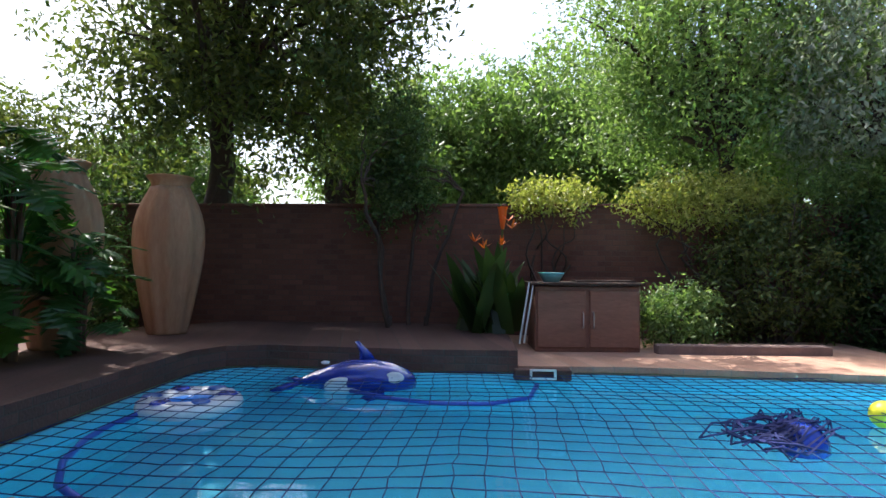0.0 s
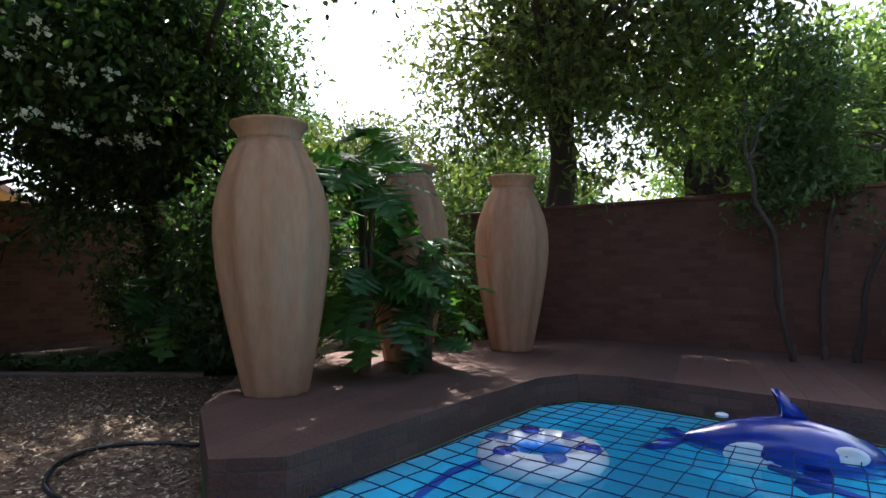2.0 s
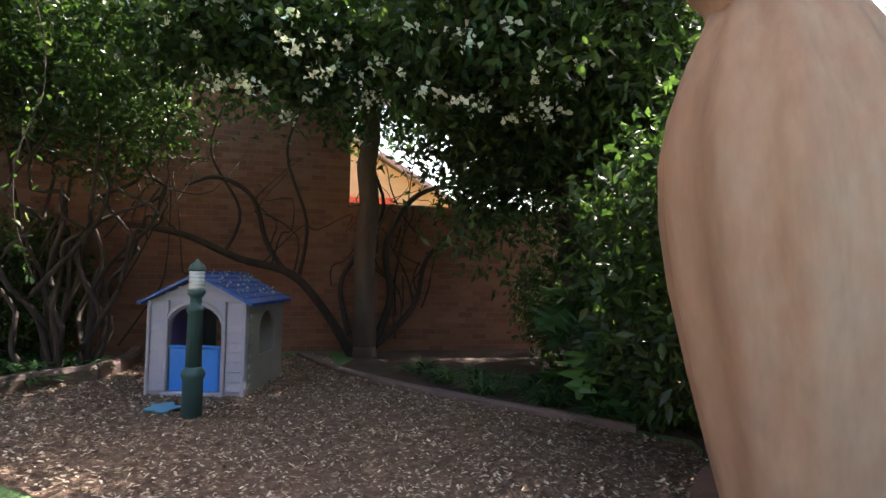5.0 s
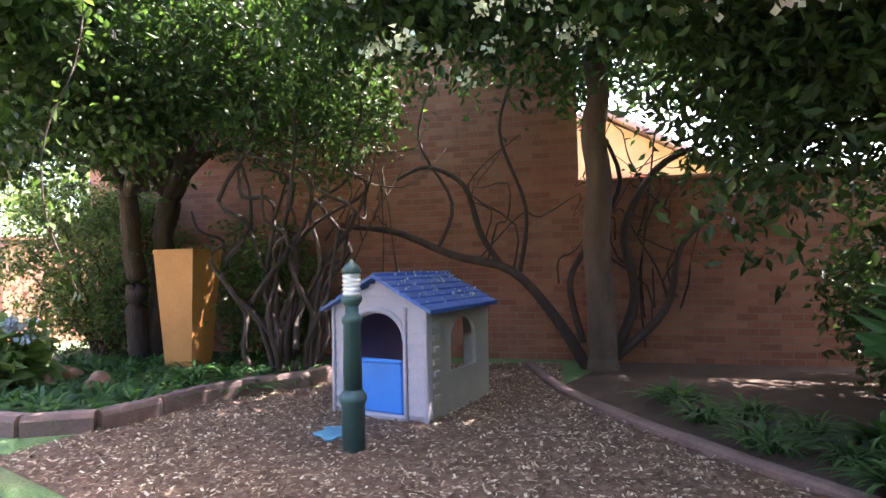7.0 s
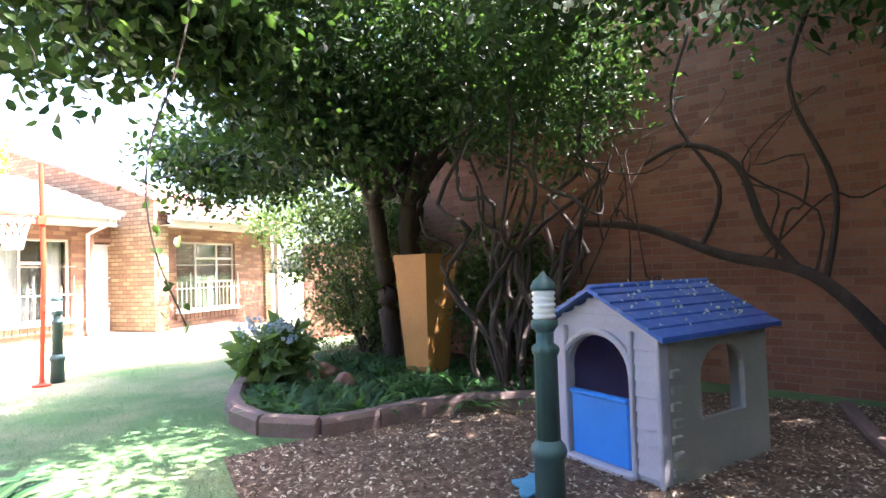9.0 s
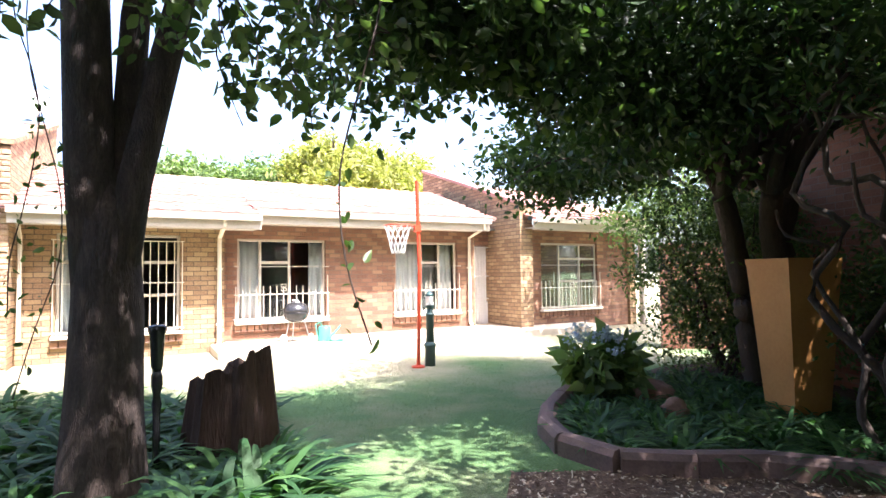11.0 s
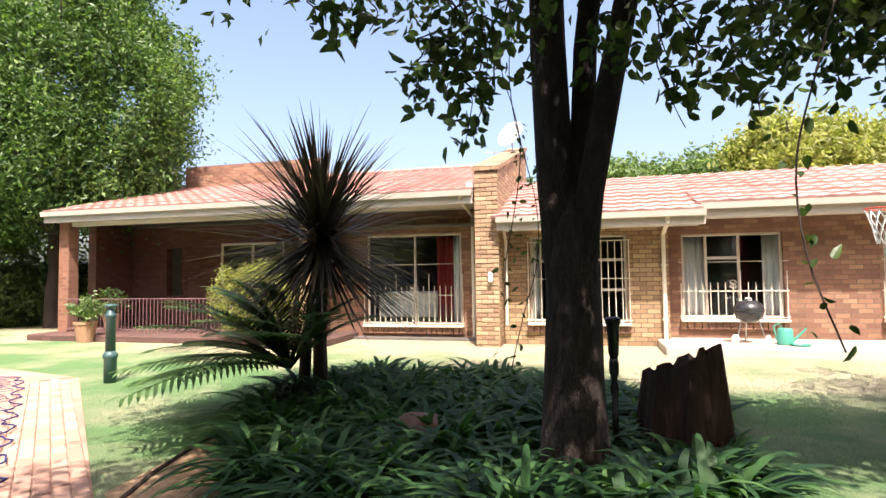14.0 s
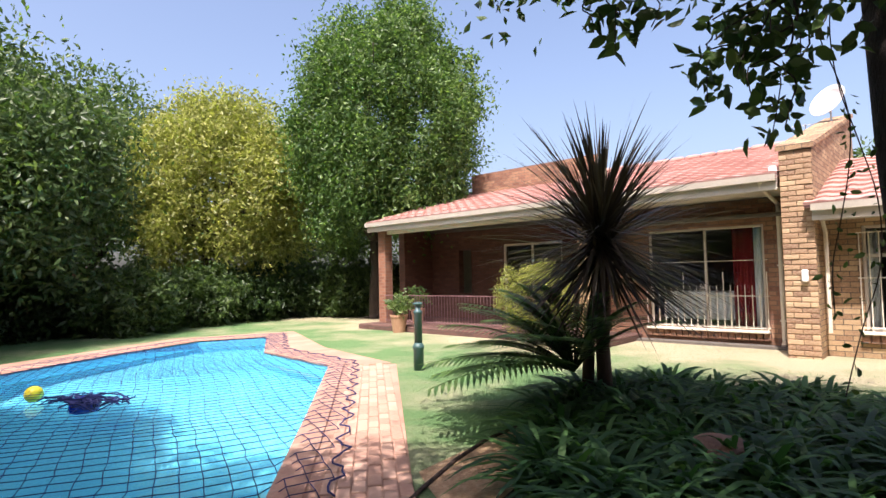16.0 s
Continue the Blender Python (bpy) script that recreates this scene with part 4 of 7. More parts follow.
for i in range(60):
    make("baluster", Build().tube([(7.6 + i * 0.10, 0.62, 0.16), (7.6 + i * 0.10, 0.62, 0.92)], 0.008, 4), RAIL, vr)
up = Build().box((11.0, -3.2, 3.9), (4.6, 0.3, 1.7))
make("upper_wall", up, BRICK_RED, house, "brick parapet above the veranda roof")
# recessed door and section R
wall_with_holes("wall", -6.6, -5.45, -0.35, -0.1, 2.5, [(-6.25, -5.6, 0.1, 2.05)])
make("wall", Build().box((-5.46, -0.18, 1.15), (0.03, 0.36, 2.5)), BRICK, house)
gate = new("door")
gate.parent = house
tagged(gate, "narrow white side door with barred security gate")
make("leaf", Build().box((-5.92, -0.52, 1.06), (0.62, 0.04, 1.95), bev=0.01), WHITE, gate)
for i in range(8):
    make("bar", Build().tube([(-6.21 + i * 0.083, -0.40, 0.12), (-6.21 + i * 0.083, -0.40, 2.02)], 0.010, 5), WHITE, gate)
for z in (0.15, 0.75, 1.3, 2.0):
    make("rail", Build().tube([(-6.24, -0.39, z), (-5.61, -0.39, z)], 0.012, 5), WHITE, gate)
make("kick_plate", Build().box((-5.92, -0.42, 0.42), (0.58, 0.015, 0.5)), WHITE, gate)
downpipe(-5.30, 0.0, 0.68, 2.55, 0.18)
wall_with_holes("wall", -9.9, -6.55, 0.62, -0.1, 2.5, [(-8.75, -6.95, 0.50, 2.08)])
make("wall", Build().box((-6.5, 0.13, 1.2), (0.10, 0.98, 2.6)), BRICK, house)
window(-8.75, -6.95, 0.62, 0.5, 2.08, (-7.55, -8.2), ((-8.75, -7.55, 1.7), (-8.75, -7.55, 1.15)))
tiled_roof(-10.2, -6.2, 1.30, 2.58, -3.8, 4.1)
eave(-10.2, -6.25, 1.25, 2.58, 0.7)
make("wing_wall", Build().side([(0.95, -0.1), (0.95, 2.9), (-3.9, 4.45), (-3.9, -0.1)], -6.45, -6.1), BRICK, house)
make("wing_wall_coping", Build().side([(0.98, 2.905), (0.98, 2.98), (-3.92, 4.53), (-3.92, 4.455)], -6.49, -6.06), ROOF, house)
make("wall", Build().box((-9.9, -1.6, 1.2), (0.22, 4.6, 2.6)), BRICK, house)
make("carport_post", Build().box((-10.15, 0.8, 1.2), (0.14, 0.14, 2.4), bev=0.01), FASCIA, house, "timber post at the eave")
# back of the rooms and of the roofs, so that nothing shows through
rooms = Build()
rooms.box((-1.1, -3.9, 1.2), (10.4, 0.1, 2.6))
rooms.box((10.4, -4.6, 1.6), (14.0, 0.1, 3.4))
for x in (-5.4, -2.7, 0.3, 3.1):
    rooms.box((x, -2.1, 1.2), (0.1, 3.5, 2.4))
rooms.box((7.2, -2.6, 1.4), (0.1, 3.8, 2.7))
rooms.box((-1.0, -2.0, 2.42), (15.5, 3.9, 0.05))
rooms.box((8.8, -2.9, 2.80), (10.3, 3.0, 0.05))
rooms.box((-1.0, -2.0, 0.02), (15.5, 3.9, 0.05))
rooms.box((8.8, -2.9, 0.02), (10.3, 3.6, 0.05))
# Dark lining paints in the dimness behind the windows.
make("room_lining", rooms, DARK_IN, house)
for x0, x1, z in ((-10.2, 3.2, 3.6), (3.2, 14.0, 4.4)):
    make("roof_back", Build().side([(-2.6 if x0 < 0 else -4.3, z), (-8.5, 2.3), (-8.5, 2.2), (-2.6 if x0 < 0 else -4.3, z - 0.1)], x0, x1), ROOF, house)
make("wall_back", Build().box((2.0, -8.2, 1.1), (24, 0.2, 2.3)), BRICK, house)

curtain(-0.66, -0.2, -0.28, 0.52, 2.05, CURTAIN, "white net curtain drawn aside in the bedroom window")
curtain(-1.9, -1.62, -0.28, 0.52, 2.05, CURTAIN, "white net curtain drawn aside in the bedroom window")
curtain(-5.0, -4.62, -0.28, 0.52, 2.05, CURTAIN, "white net curtain drawn aside in the bedroom window")
curtain(-4.5, -3.5, -0.28, 0.52, 2.05, CURTAIN, "white net curtain half drawn across the window")
curtain(4.16, 4.36, -0.62, 0.34, 2.24, CURTAIN, "white curtain at the living-room window")
curtain(4.38, 4.75, -0.66, 0.34, 2.24, RED_CURTAIN, "dark red curtain behind the living-room window")
curtain(2.45, 2.62, -0.1, 0.46, 2.05, CURTAIN, "white net curtain in the kitchen window")
# cloth-covered dining table seen through the window
tb = thing("dining_table", "dining table under a white tablecloth behind the window", "table", m=HM @ Matrix.Translation((5.5, -1.25, 0)))
make("tabletop", Build().box((0, 0, 0.96), (1.35, 0.7, 0.04)), WHITE, tb)
for sx in (-1, 1):
    for sy in (-1, 1):
        make("leg", Build().box((sx * 0.6, sy * 0.28, 0.49), (0.05, 0.05, 0.9)), WHITE, tb)
cl = thing("tablecloth", "white tablecloth hanging over the dining table", "tablecloth", m=HM @ Matrix.Translation((5.5, -1.25, 0)))
make("cloth", Build().box((0, 0, 0.86), (1.40, 0.76, 0.26), bev=0.02).box((0, 0, 0.60), (1.44, 0.8, 0.34), bev=0.03), CURTAIN, cl)

dish = thing("satellite_dish", "white satellite dish on the roof ridge", "satellite dish", m=HM @ Matrix.Translation((3.37, -3.3, 4.62)))
dp = [(0.02 + 0.36 * i / 10, 0.10 * (i / 10) ** 2) for i in range(11)]
make("reflector", Build().lathe(dp + [(0.38, 0.085), (0.02, -0.02)], 28), WHITE, dish, smooth=True, m=pose(0, 0.1, 0.38, -62, 10, -25))
make("mast", Build().tube([(0, 0, -0.15), (0, 0, 0.4), (0, 0.1, 0.4)], 0.02, 8), STEEL, dish)
make("feed_arm", Build().tube([(0, 0.1, 0.15), (0.05, 0.42, 0.34), (0.05, 0.42, 0.42)], 0.012, 6), STEEL, dish)
ant = thing("aerial", "thin television aerial on the roof", "aerial", m=HM @ Matrix.Translation((3.9, -3.6, 4.2)))
ab = Build().tube([(0, 0, 0), (0, 0, 0.5)], 0.012, 6)
for i in range(5):
    ab.tube([(-0.2 + i * 0.1, -0.12, 0.48), (-0.2 + i * 0.1, 0.12, 0.48)], 0.005, 4)
ab.tube([(-0.25, 0, 0.48), (0.25, 0, 0.48)], 0.007, 4)
make("mast", ab, STEEL, ant)

# ---------- things by the house ----------
def bollard(x, y, h, label, lantern=True):
    """Cast garden lamp: fluted post, collars, then a ribbed lantern with its cap, or a bare capped neck."""
    t = thing("garden_lamp", label, "garden lamp", "green garden lamp posts", m=Matrix.Translation((x, y, 0)))
    k = h / (1.25 if lantern else 1.0)
    tall = Matrix.Diagonal((1, 1, k, 1))
    make("base", Build().lathe([(0.078, -0.03), (0.078, 0.30), (0.088, 0.315), (0.095, 0.34), (0.088, 0.365), (0.07, 0.385), (0.062, 0.40)], 20), GREEN_METAL, t, smooth=True, m=tall)
    make("post", Build().lathe([(0.062, 0.40), (0.058, 0.82), (0.066, 0.83), (0.072, 0.85), (0.066, 0.87), (0.045, 0.885), (0.045, 0.94)], 32, flute=0.03, flutes=10), GREEN_METAL, t, smooth=True, m=tall)
    if not lantern:
        make("cap", Build().lathe([(0.045, 0.94), (0.075, 0.965), (0.08, 0.98), (0.07, 0.99), (0.02, 1.0)], 20), GREEN_METAL, t, smooth=True, m=tall)
        return t
    make("lantern_cup", Build().lathe([(0.045, 0.94), (0.07, 0.975), (0.07, 1.0), (0.064, 1.005)], 20), GREEN_METAL, t, smooth=True, m=tall)
    prof = []
    for i in range(5):
        z = 1.005 + i * 0.03
        prof += [(0.052, z), (0.062, z + 0.012), (0.062, z + 0.018), (0.052, z + 0.03)]
    make("lantern", Build().lathe(prof, 24), WHITE, t, "ribbed frosted lantern", smooth=True, m=tall)
    make("cap", Build().lathe([(0.064, 1.155), (0.068, 1.17), (0.05, 1.205), (0.022, 1.225), (0.012, 1.245), (0.004, 1.25)], 20), GREEN_METAL, t, smooth=True, m=tall)
    return t


bollard(-7.22, 2.06, 1.27, "dark green garden lamp post with white lantern standing in mulch")
bollard(-8.36, -4.52, 1.12, "dark green garden lamp post with white lantern on the lawn")
bollard(1.38, -1.42, 1.05, "dark green capped garden lamp post on the lawn by the pool", False)

hoop = thing("basketball_stand", "red basketball pole with white net on the lawn", "basketball stand", m=Matrix.Translation((-8.15, -4.44, 0)))
make("pole", Build().tube([(0, 0, 0), (-0.03, 0, 1.4), (0.0, 0, 2.75)], 0.028, 10), ORANGE_METAL, hoop)
make("foot", Build().lathe([(0.10, 0.0), (0.10, 0.02), (0.04, 0.035), (0.03, 0.05)], 16), ORANGE_METAL, hoop)
rimb = Build().tube([(0.30 + 0.20 * math.cos(a), 0.02 + 0.20 * math.sin(a), 2.08) for a in [i * math.pi / 12 for i in range(25)]], 0.009, 6)
rimb.tube([(0, 0, 2.06), (0.10, 0.02, 2.08)], 0.014, 6)
rimb.box((0, 0, 2.04), (0.09, 0.09, 0.10))
make("rim", rimb, ORANGE_METAL, hoop)
nb = Build()
for i in range(12):
    for s in (-1, 1):
        pts = []
        for j in range(7):
            t = j / 6
            a = 2 * math.pi * i / 12 + s * t * 1.0
            r = 0.20 - 0.11 * t ** 0.7
            pts.append((0.30 + r * math.cos(a), 0.02 + r * math.sin(a), 2.07 - 0.40 * t))
        nb.tube(pts, 0.007, 4)
make("net", nb, WHITE, hoop, "white cord net")

gr = thing("kettle_barbecue", "black kettle barbecue on three legs on the patio", "barbecue", m=HM @ Matrix.Translation((-1.12, 0.72, 0.14)))
make("bowl", Build().lathe([(0.03, 0.36), (0.12, 0.37), (0.20, 0.43), (0.235, 0.52), (0.24, 0.555), (0.225, 0.56), (0.05, 0.50)], 28), BLACK_METAL, gr, smooth=True)
lid = make("lid", Build().lathe([(0.244, 0.56), (0.244, 0.585), (0.21, 0.66), (0.14, 0.715), (0.06, 0.735), (0.01, 0.738)], 28), BLACK_METAL, gr, smooth=True)
make("lid_handle", Build().tube([(-0.05, 0, 0.73), (-0.05, 0, 0.765), (0.05, 0, 0.765), (0.05, 0, 0.73)], 0.012, 6), STEEL, lid)
for i, a in enumerate((0.5, 2.6, 4.7)):
    make("leg", Build().tube([(0.15 * math.cos(a), 0.15 * math.sin(a), 0.42), (0.27 * math.cos(a), 0.27 * math.sin(a), 0.01)], 0.011, 6), STEEL, gr)
for a in (0.5, 2.6):
    make("wheel", Build().lathe([(0.075, -0.02), (0.08, -0.012), (0.08, 0.012), (0.075, 0.02)], 18), WHITE, gr, m=pose(0.29 * math.cos(a), 0.29 * math.sin(a), 0.08, 90, 0, math.degrees(a) + 90))
wc = thing("watering_can", "green plastic watering can on the patio", "watering can", m=HM @ Matrix.Translation((-1.62, 0.85, 0.14)))
make("body", Build().lathe([(0.12, 0), (0.125, 0.03), (0.115, 0.25), (0.10, 0.27), (0.06, 0.275)], 20), GREEN_PLASTIC, wc, smooth=True)
make("spout", Build().tube([(-0.10, 0.02, 0.06), (-0.2, 0.03, 0.16), (-0.30, 0.05, 0.28)], [0.028, 0.02, 0.016], 8), GREEN_PLASTIC, wc)
make("handle", Build().tube([(0.05, 0, 0.27), (0.08, 0, 0.36), (0.17, 0, 0.30), (0.125, 0, 0.08)], 0.014, 6), GREEN_PLASTIC, wc)
tr = thing("plant_saucer", "green plastic saucer beside the watering can", "saucer", m=HM @ Matrix.Translation((-1.8, 1.02, 0.14)))
make("dish", Build().lathe([(0.13, 0), (0.15, 0.035), (0.142, 0.035), (0.12, 0.008)], 20), GREEN_PLASTIC, tr)


def pot_plant(m, r, h, label, mat, seed, leafmat=LEAF_BRIGHT):
    t = thing("potted_plant", label, "potted plant", m=m)
    make("pot", Build().lathe([(r * 0.72, 0), (r, h * 0.86), (r * 1.08, h * 0.87), (r * 1.08, h), (r * 0.95, h), (r * 0.93, h * 0.92)], 24), mat, t, smooth=False)
    rng = np.random.default_rng(seed)
    p, c = clumps(rng, (0, 0, h + 0.30), (0.32, 0.32, 0.30), 26, 14, 0.12, 0.3, -0.8)
    st = Build()
    for q in c[:9]:
        limb(st, rng, (0, 0, h * 0.85), q, 0.012, 0.004, 4, 0.2, 5)
    make("stem", st, BARK_GREY, t)
    v, f = leaf_arrays(rng, p, 0.12, 0.5)
    arrays("foliage", v, f, leafmat, t)
    return t


pot_plant(Matrix.Translation((6.5, -4.43, 0.0)), 0.22, 0.46, "leafy plant in a terracotta pot by the veranda", TERRA, 5)
pot_plant(HM @ Matrix.Translation((12.7, 0.2, 0.14)), 0.2, 0.4, "small leafy plant in a terracotta pot on the veranda", TERRA, 6, LEAF_MID)
shrub("topiary", "round clipped pale green bush by the house wall", (*(HM @ Vector((7.95, 1.5, 0))).to_2d(), 0.93), (0.78, 0.72, 0.72), 12000, LEAF_YELLOW, 8, 0.05, 0.12, 0.8, stems=6, category="bush")

# ---------- playhouse ----------
ph = thing("playhouse", "grey plastic playhouse with blue roof and half door on mulch", "playhouse", m=Matrix.Translation((-8.06, 2.06, 0)) @ Matrix.Rotation(radians(65), 4, 'Z') @ Matrix.Translation((0.04, 0, 0)) @ Matrix.Diagonal((0.92, 1, 1, 1)))
# local: x along the front, +y to the back, front face at y = 0
PW, PD, PE, PR = 1.0, 1.12, 0.89, 1.10
fb = Build()
door0, door1, dh = -0.30, 0.24, 0.84


def front_panel(y0, y1):
    b = Build()
    n = 14
    arch = [(door1, 0.0)] + [((door0 + door1) / 2 + (door1 - door0) / 2 * math.cos(math.pi * i / n), 0.63 + 0.21 * math.sin(math.pi * i / n)) for i in range(n + 1)] + [(door0, 0.0)]
    outer = [(PW / 2, 0.0)] + [(PW / 2, PE)] * 3 + [(PW / 2 - PW / 2 * i / 5, PE + (PR - PE) * i / 5) for i in range(1, 6)] + [(-PW / 2 * i / 5, PR - (PR - PE) * i / 5) for i in range(1, 6)] + [(-PW / 2, 0.0)] * 3
    outer = outer[:len(arch)]
    outer[-1] = (-PW / 2, 0.0)
    outer[-2] = (-PW / 2, 0.4)
    k = len(arch)
    vs = [(x, y, z) for y in (y0, y1) for x, z in arch] + [(x, y, z) for y in (y0, y1) for x, z in outer]
    fs = []
    for i in range(k - 1):
        fs += [(i, i + 1, 2 * k + i + 1, 2 * k + i), (k + i + 1, k + i, 3 * k + i, 3 * k + i + 1), (i + 1, i, k + i, k + i + 1), (2 * k + i, 2 * k + i + 1, 3 * k + i + 1, 3 * k + i)]
    return b.add(vs, fs)


make("front_wall", front_panel(0.0, 0.05), GREY_PLASTIC, ph)
make("back_wall", front_panel(PD - 0.05, PD), SIDE_PLASTIC, ph)
for x0, x1 in ((-0.49, -0.33), (0.30, 0.46)):
    for i in range(9):
        z = 0.05 + i * 0.092
        make("clapboard", Build().side([(-0.004, z), (-0.022, z), (-0.006, z + 0.085)], x0, x1), GREY_PLASTIC, ph)
for x in (-0.5, 0.485, -0.315, 0.275):
    make("corner_post", Build().box((x, -0.012, PE / 2), (0.035, 0.045, PE), bev=0.008), GREY_PLASTIC, ph)
ar = Build()
cx, rx = (door0 + door1) / 2, (door1 - door0) / 2
ar.tube([(cx + (rx + 0.03) * math.cos(math.pi * i / 14), -0.012, 0.63 + 0.24 * math.sin(math.pi * i / 14)) for i in range(15)], 0.024, 8)
make("door_arch", ar, GREY_PLASTIC, ph)
for i in range(4):
    z = 0.93 + i * 0.052
    hw = PW / 2 * (PR - z) / (PR - PE) - 0.06
    make("clapboard", Build().side([(-0.004, z), (-0.018, z), (-0.006, z + 0.045)], -min(hw, 0.42), min(hw, 0.42)), GREY_PLASTIC, ph)
hd = make("half_door", Build().box((cx, 0.015, 0.245), (door1 - door0 - 0.02, 0.04, 0.42), bev=0.015), BLUE_DOOR, ph, "bright blue plastic half door")
make("door_ledge", Build().box((cx, 0.005, 0.455), (door1 - door0 - 0.02, 0.06, 0.03), bev=0.01), BLUE_DOOR, hd)
make("threshold", Build().box((cx, -0.02, 0.02), (0.62, 0.08, 0.04), bev=0.01), GREY_PLASTIC, ph)


def side_wall(x):
    """Side panel with an arched window cut through."""
    b = Build()
    y0, y1, wy0, wy1, wz0, wz1 = 0.05, PD - 0.05, 0.36, 0.84, 0.34, 0.60
    n = 12
    inner = [(wy1, wz0)] + [((wy0 + wy1) / 2 + (wy1 - wy0) / 2 * math.cos(math.pi * i / n), wz1 + 0.18 * math.sin(math.pi * i / n)) for i in range(n + 1)] + [(wy0, wz0)]
    outer = [(y1, 0.0)] + [(y1 + (y0 - y1) * (i / n), PE) for i in range(n + 1)] + [(y0, 0.0)]
    k = len(inner)
    vs = [(xx, y, z) for xx in (x - 0.02, x + 0.02) for y, z in inner] + [(xx, y, z) for xx in (x - 0.02, x + 0.02) for y, z in outer]
    fs = []
    for i in range(k):
        j = (i + 1) % k
        fs += [(i, j, 2 * k + j, 2 * k + i), (k + j, k + i, 3 * k + i, 3 * k + j), (j, i, k + i, k + j), (2 * k + i, 2 * k + j, 3 * k + j, 3 * k + i)]
    return b.add(vs, fs)


for x in (-0.48, 0.48):
    make("side_wall", side_wall(x), SIDE_PLASTIC, ph, "olive-grey plastic side with arched window")
make("inner_lining", Build().box((-0.452, PD / 2, PE / 2), (0.008, PD - 0.12, PE - 0.04)), mottled("lilac_plastic", [(0.3, (0.20, 0.16, 0.40)), (0.7, (0.28, 0.23, 0.50))], 3, 40, 0.5, b=0.06), ph, "lilac inner side panel")
for i in range(8):
    make("side_lug", Build().box((0.505, 0.10 + 0.012 * (i % 2), 0.08 + i * 0.095), (0.03, 0.09, 0.05), bev=0.008), SIDE_PLASTIC, ph)
for s in (-1, 1):
    rows = 6
    for r in range(rows):
        t0, t1 = r / rows, (r + 1) / rows
        xa, za = s * 0.585 * t0, PR + 0.05 - (PR - PE + 0.07) * t0
        xb, zb = s * 0.585 * t1, PR + 0.05 - (PR - PE + 0.07) * t1
        poly = [(xa, za), (xb, zb + 0.012), (xb, zb - 0.02), (xa, za - 0.02)]
        vs = [(x, y, z) for y in (-0.10, PD + 0.06) for x, z in poly]
        make("roof_panel", Build().add(vs, [(0, 1, 2, 3), (7, 6, 5, 4)] + [((i + 1) % 4, i, 4 + i, 4 + (i + 1) % 4) for i in range(4)]), BLUE_PLASTIC, ph, "scuffed dark blue plastic roof")
make("roof_ridge", Build().tube([(0, -0.08, PR + 0.045), (0, PD + 0.07, PR + 0.045)], 0.028, 8), BLUE_PLASTIC, ph)
make("floor", Build().box((0, PD / 2, 0.012), (0.94, PD - 0.1, 0.03)), GREY_PLASTIC, ph)
mat_ = thing("plastic_mat", "flat torn blue plastic sheet lying on the mulch", "plastic sheet", m=Matrix.Translation((-7.55, 1.84, 0.02)) @ Matrix.Diagonal((0.62, 0.75, 1, 1)))
make("sheet", Build().prism([(0.28 * math.cos(a) * (1 + 0.25 * math.sin(3 * a + 1)), 0.16 * math.sin(a) * (1 + 0.3 * math.cos(5 * a)), ) for a in [i * math.pi / 9 for i in range(18)]], 0, 0.012), mottled("pale_blue_plastic", [(0.3, (0.06, 0.24, 0.42)), (0.7, (0.12, 0.36, 0.55))], 6, 40, 0.5), mat_)

# ---------- urns and planter ----------
URN = [(0.235, 0.0), (0.245, 0.03), (0.30, 0.30), (0.36, 0.62), (0.412, 0.95), (0.432, 1.2), (0.424, 1.42), (0.385, 1.60), (0.325, 1.76), (0.27, 1.87), (0.243, 1.935), (0.236, 1.965), (0.243, 1.995), (0.265, 2.03), (0.292, 2.058), (0.298, 2.072), (0.288, 2.08), (0.262, 2.06), (0.225, 1.98), (0.215, 1.9)]


def urn(x, y, z, k, rot, label, lean=0.0):
    """Fluted body that narrows to a neck and flares into a thin lip."""
    t = thing("urn", label, "urn", "tall fluted urns on the terrace", m=Matrix.Translation((x, y, z)) @ Matrix.Rotation(lean, 4, Vector((0.73, -0.68, 0))) @ Matrix.Rotation(rot, 4, 'Z') @ Matrix.Diagonal((k, k, k, 1)))
    make("body", Build().lathe(URN[:11], 66, flute=0.045, flutes=11), TERRA, t, smooth=True)
    make("rim", Build().lathe(URN[10:], 66, flute=0.012, flutes=11), TERRA, t, smooth=True)
    return t


urn(-3.555, 4.01, 0.23, 1.0, 0.3, "tall fluted terracotta urn on the corner of the brick terrace", radians(2.8))
urn(-3.45, 5.9, 0.24, 1.0, 1.3, "tall fluted terracotta urn half hidden by philodendron leaves")
urn(-2.72, 7.25, 0.24, 1.03, 2.2, "tall fluted terracotta urn on the terrace beside the trees")

pl = thing("planter", "tall tapered square ochre planter in the flower bed", "planter", m=Matrix.Translation((-9.97, -0.54, 0.0)) @ Matrix.Rotation(radians(-10), 4, 'Z'))
s0, s1, hh = 0.17, 0.265, 1.47
QUAD = ((-1, -1), (1, -1), (1, 1), (-1, 1))


def frustum(a, za, c, zc):
    return [(sx * a, sy * a, za) for sx, sy in QUAD] + [(sx * c, sy * c, zc) for sx, sy in QUAD]


SIDES = [(i, (i + 1) % 4, 4 + (i + 1) % 4, 4 + i) for i in range(4)]
make("body", Build().add(frustum(s0, 0, s1 - 0.004, hh - 0.05), [(3, 2, 1, 0)] + SIDES), ORANGE_POT, pl)
lip = Build().add(frustum(s1, hh - 0.05, s1 + 0.004, hh), [(3, 2, 1, 0)] + SIDES)
lip.add(frustum(s1 + 0.004, hh, s1 - 0.03, hh) + frustum(s1 - 0.03, hh, s1 - 0.04, hh - 0.04), SIDES + [tuple(8 + q for q in f) for f in SIDES])
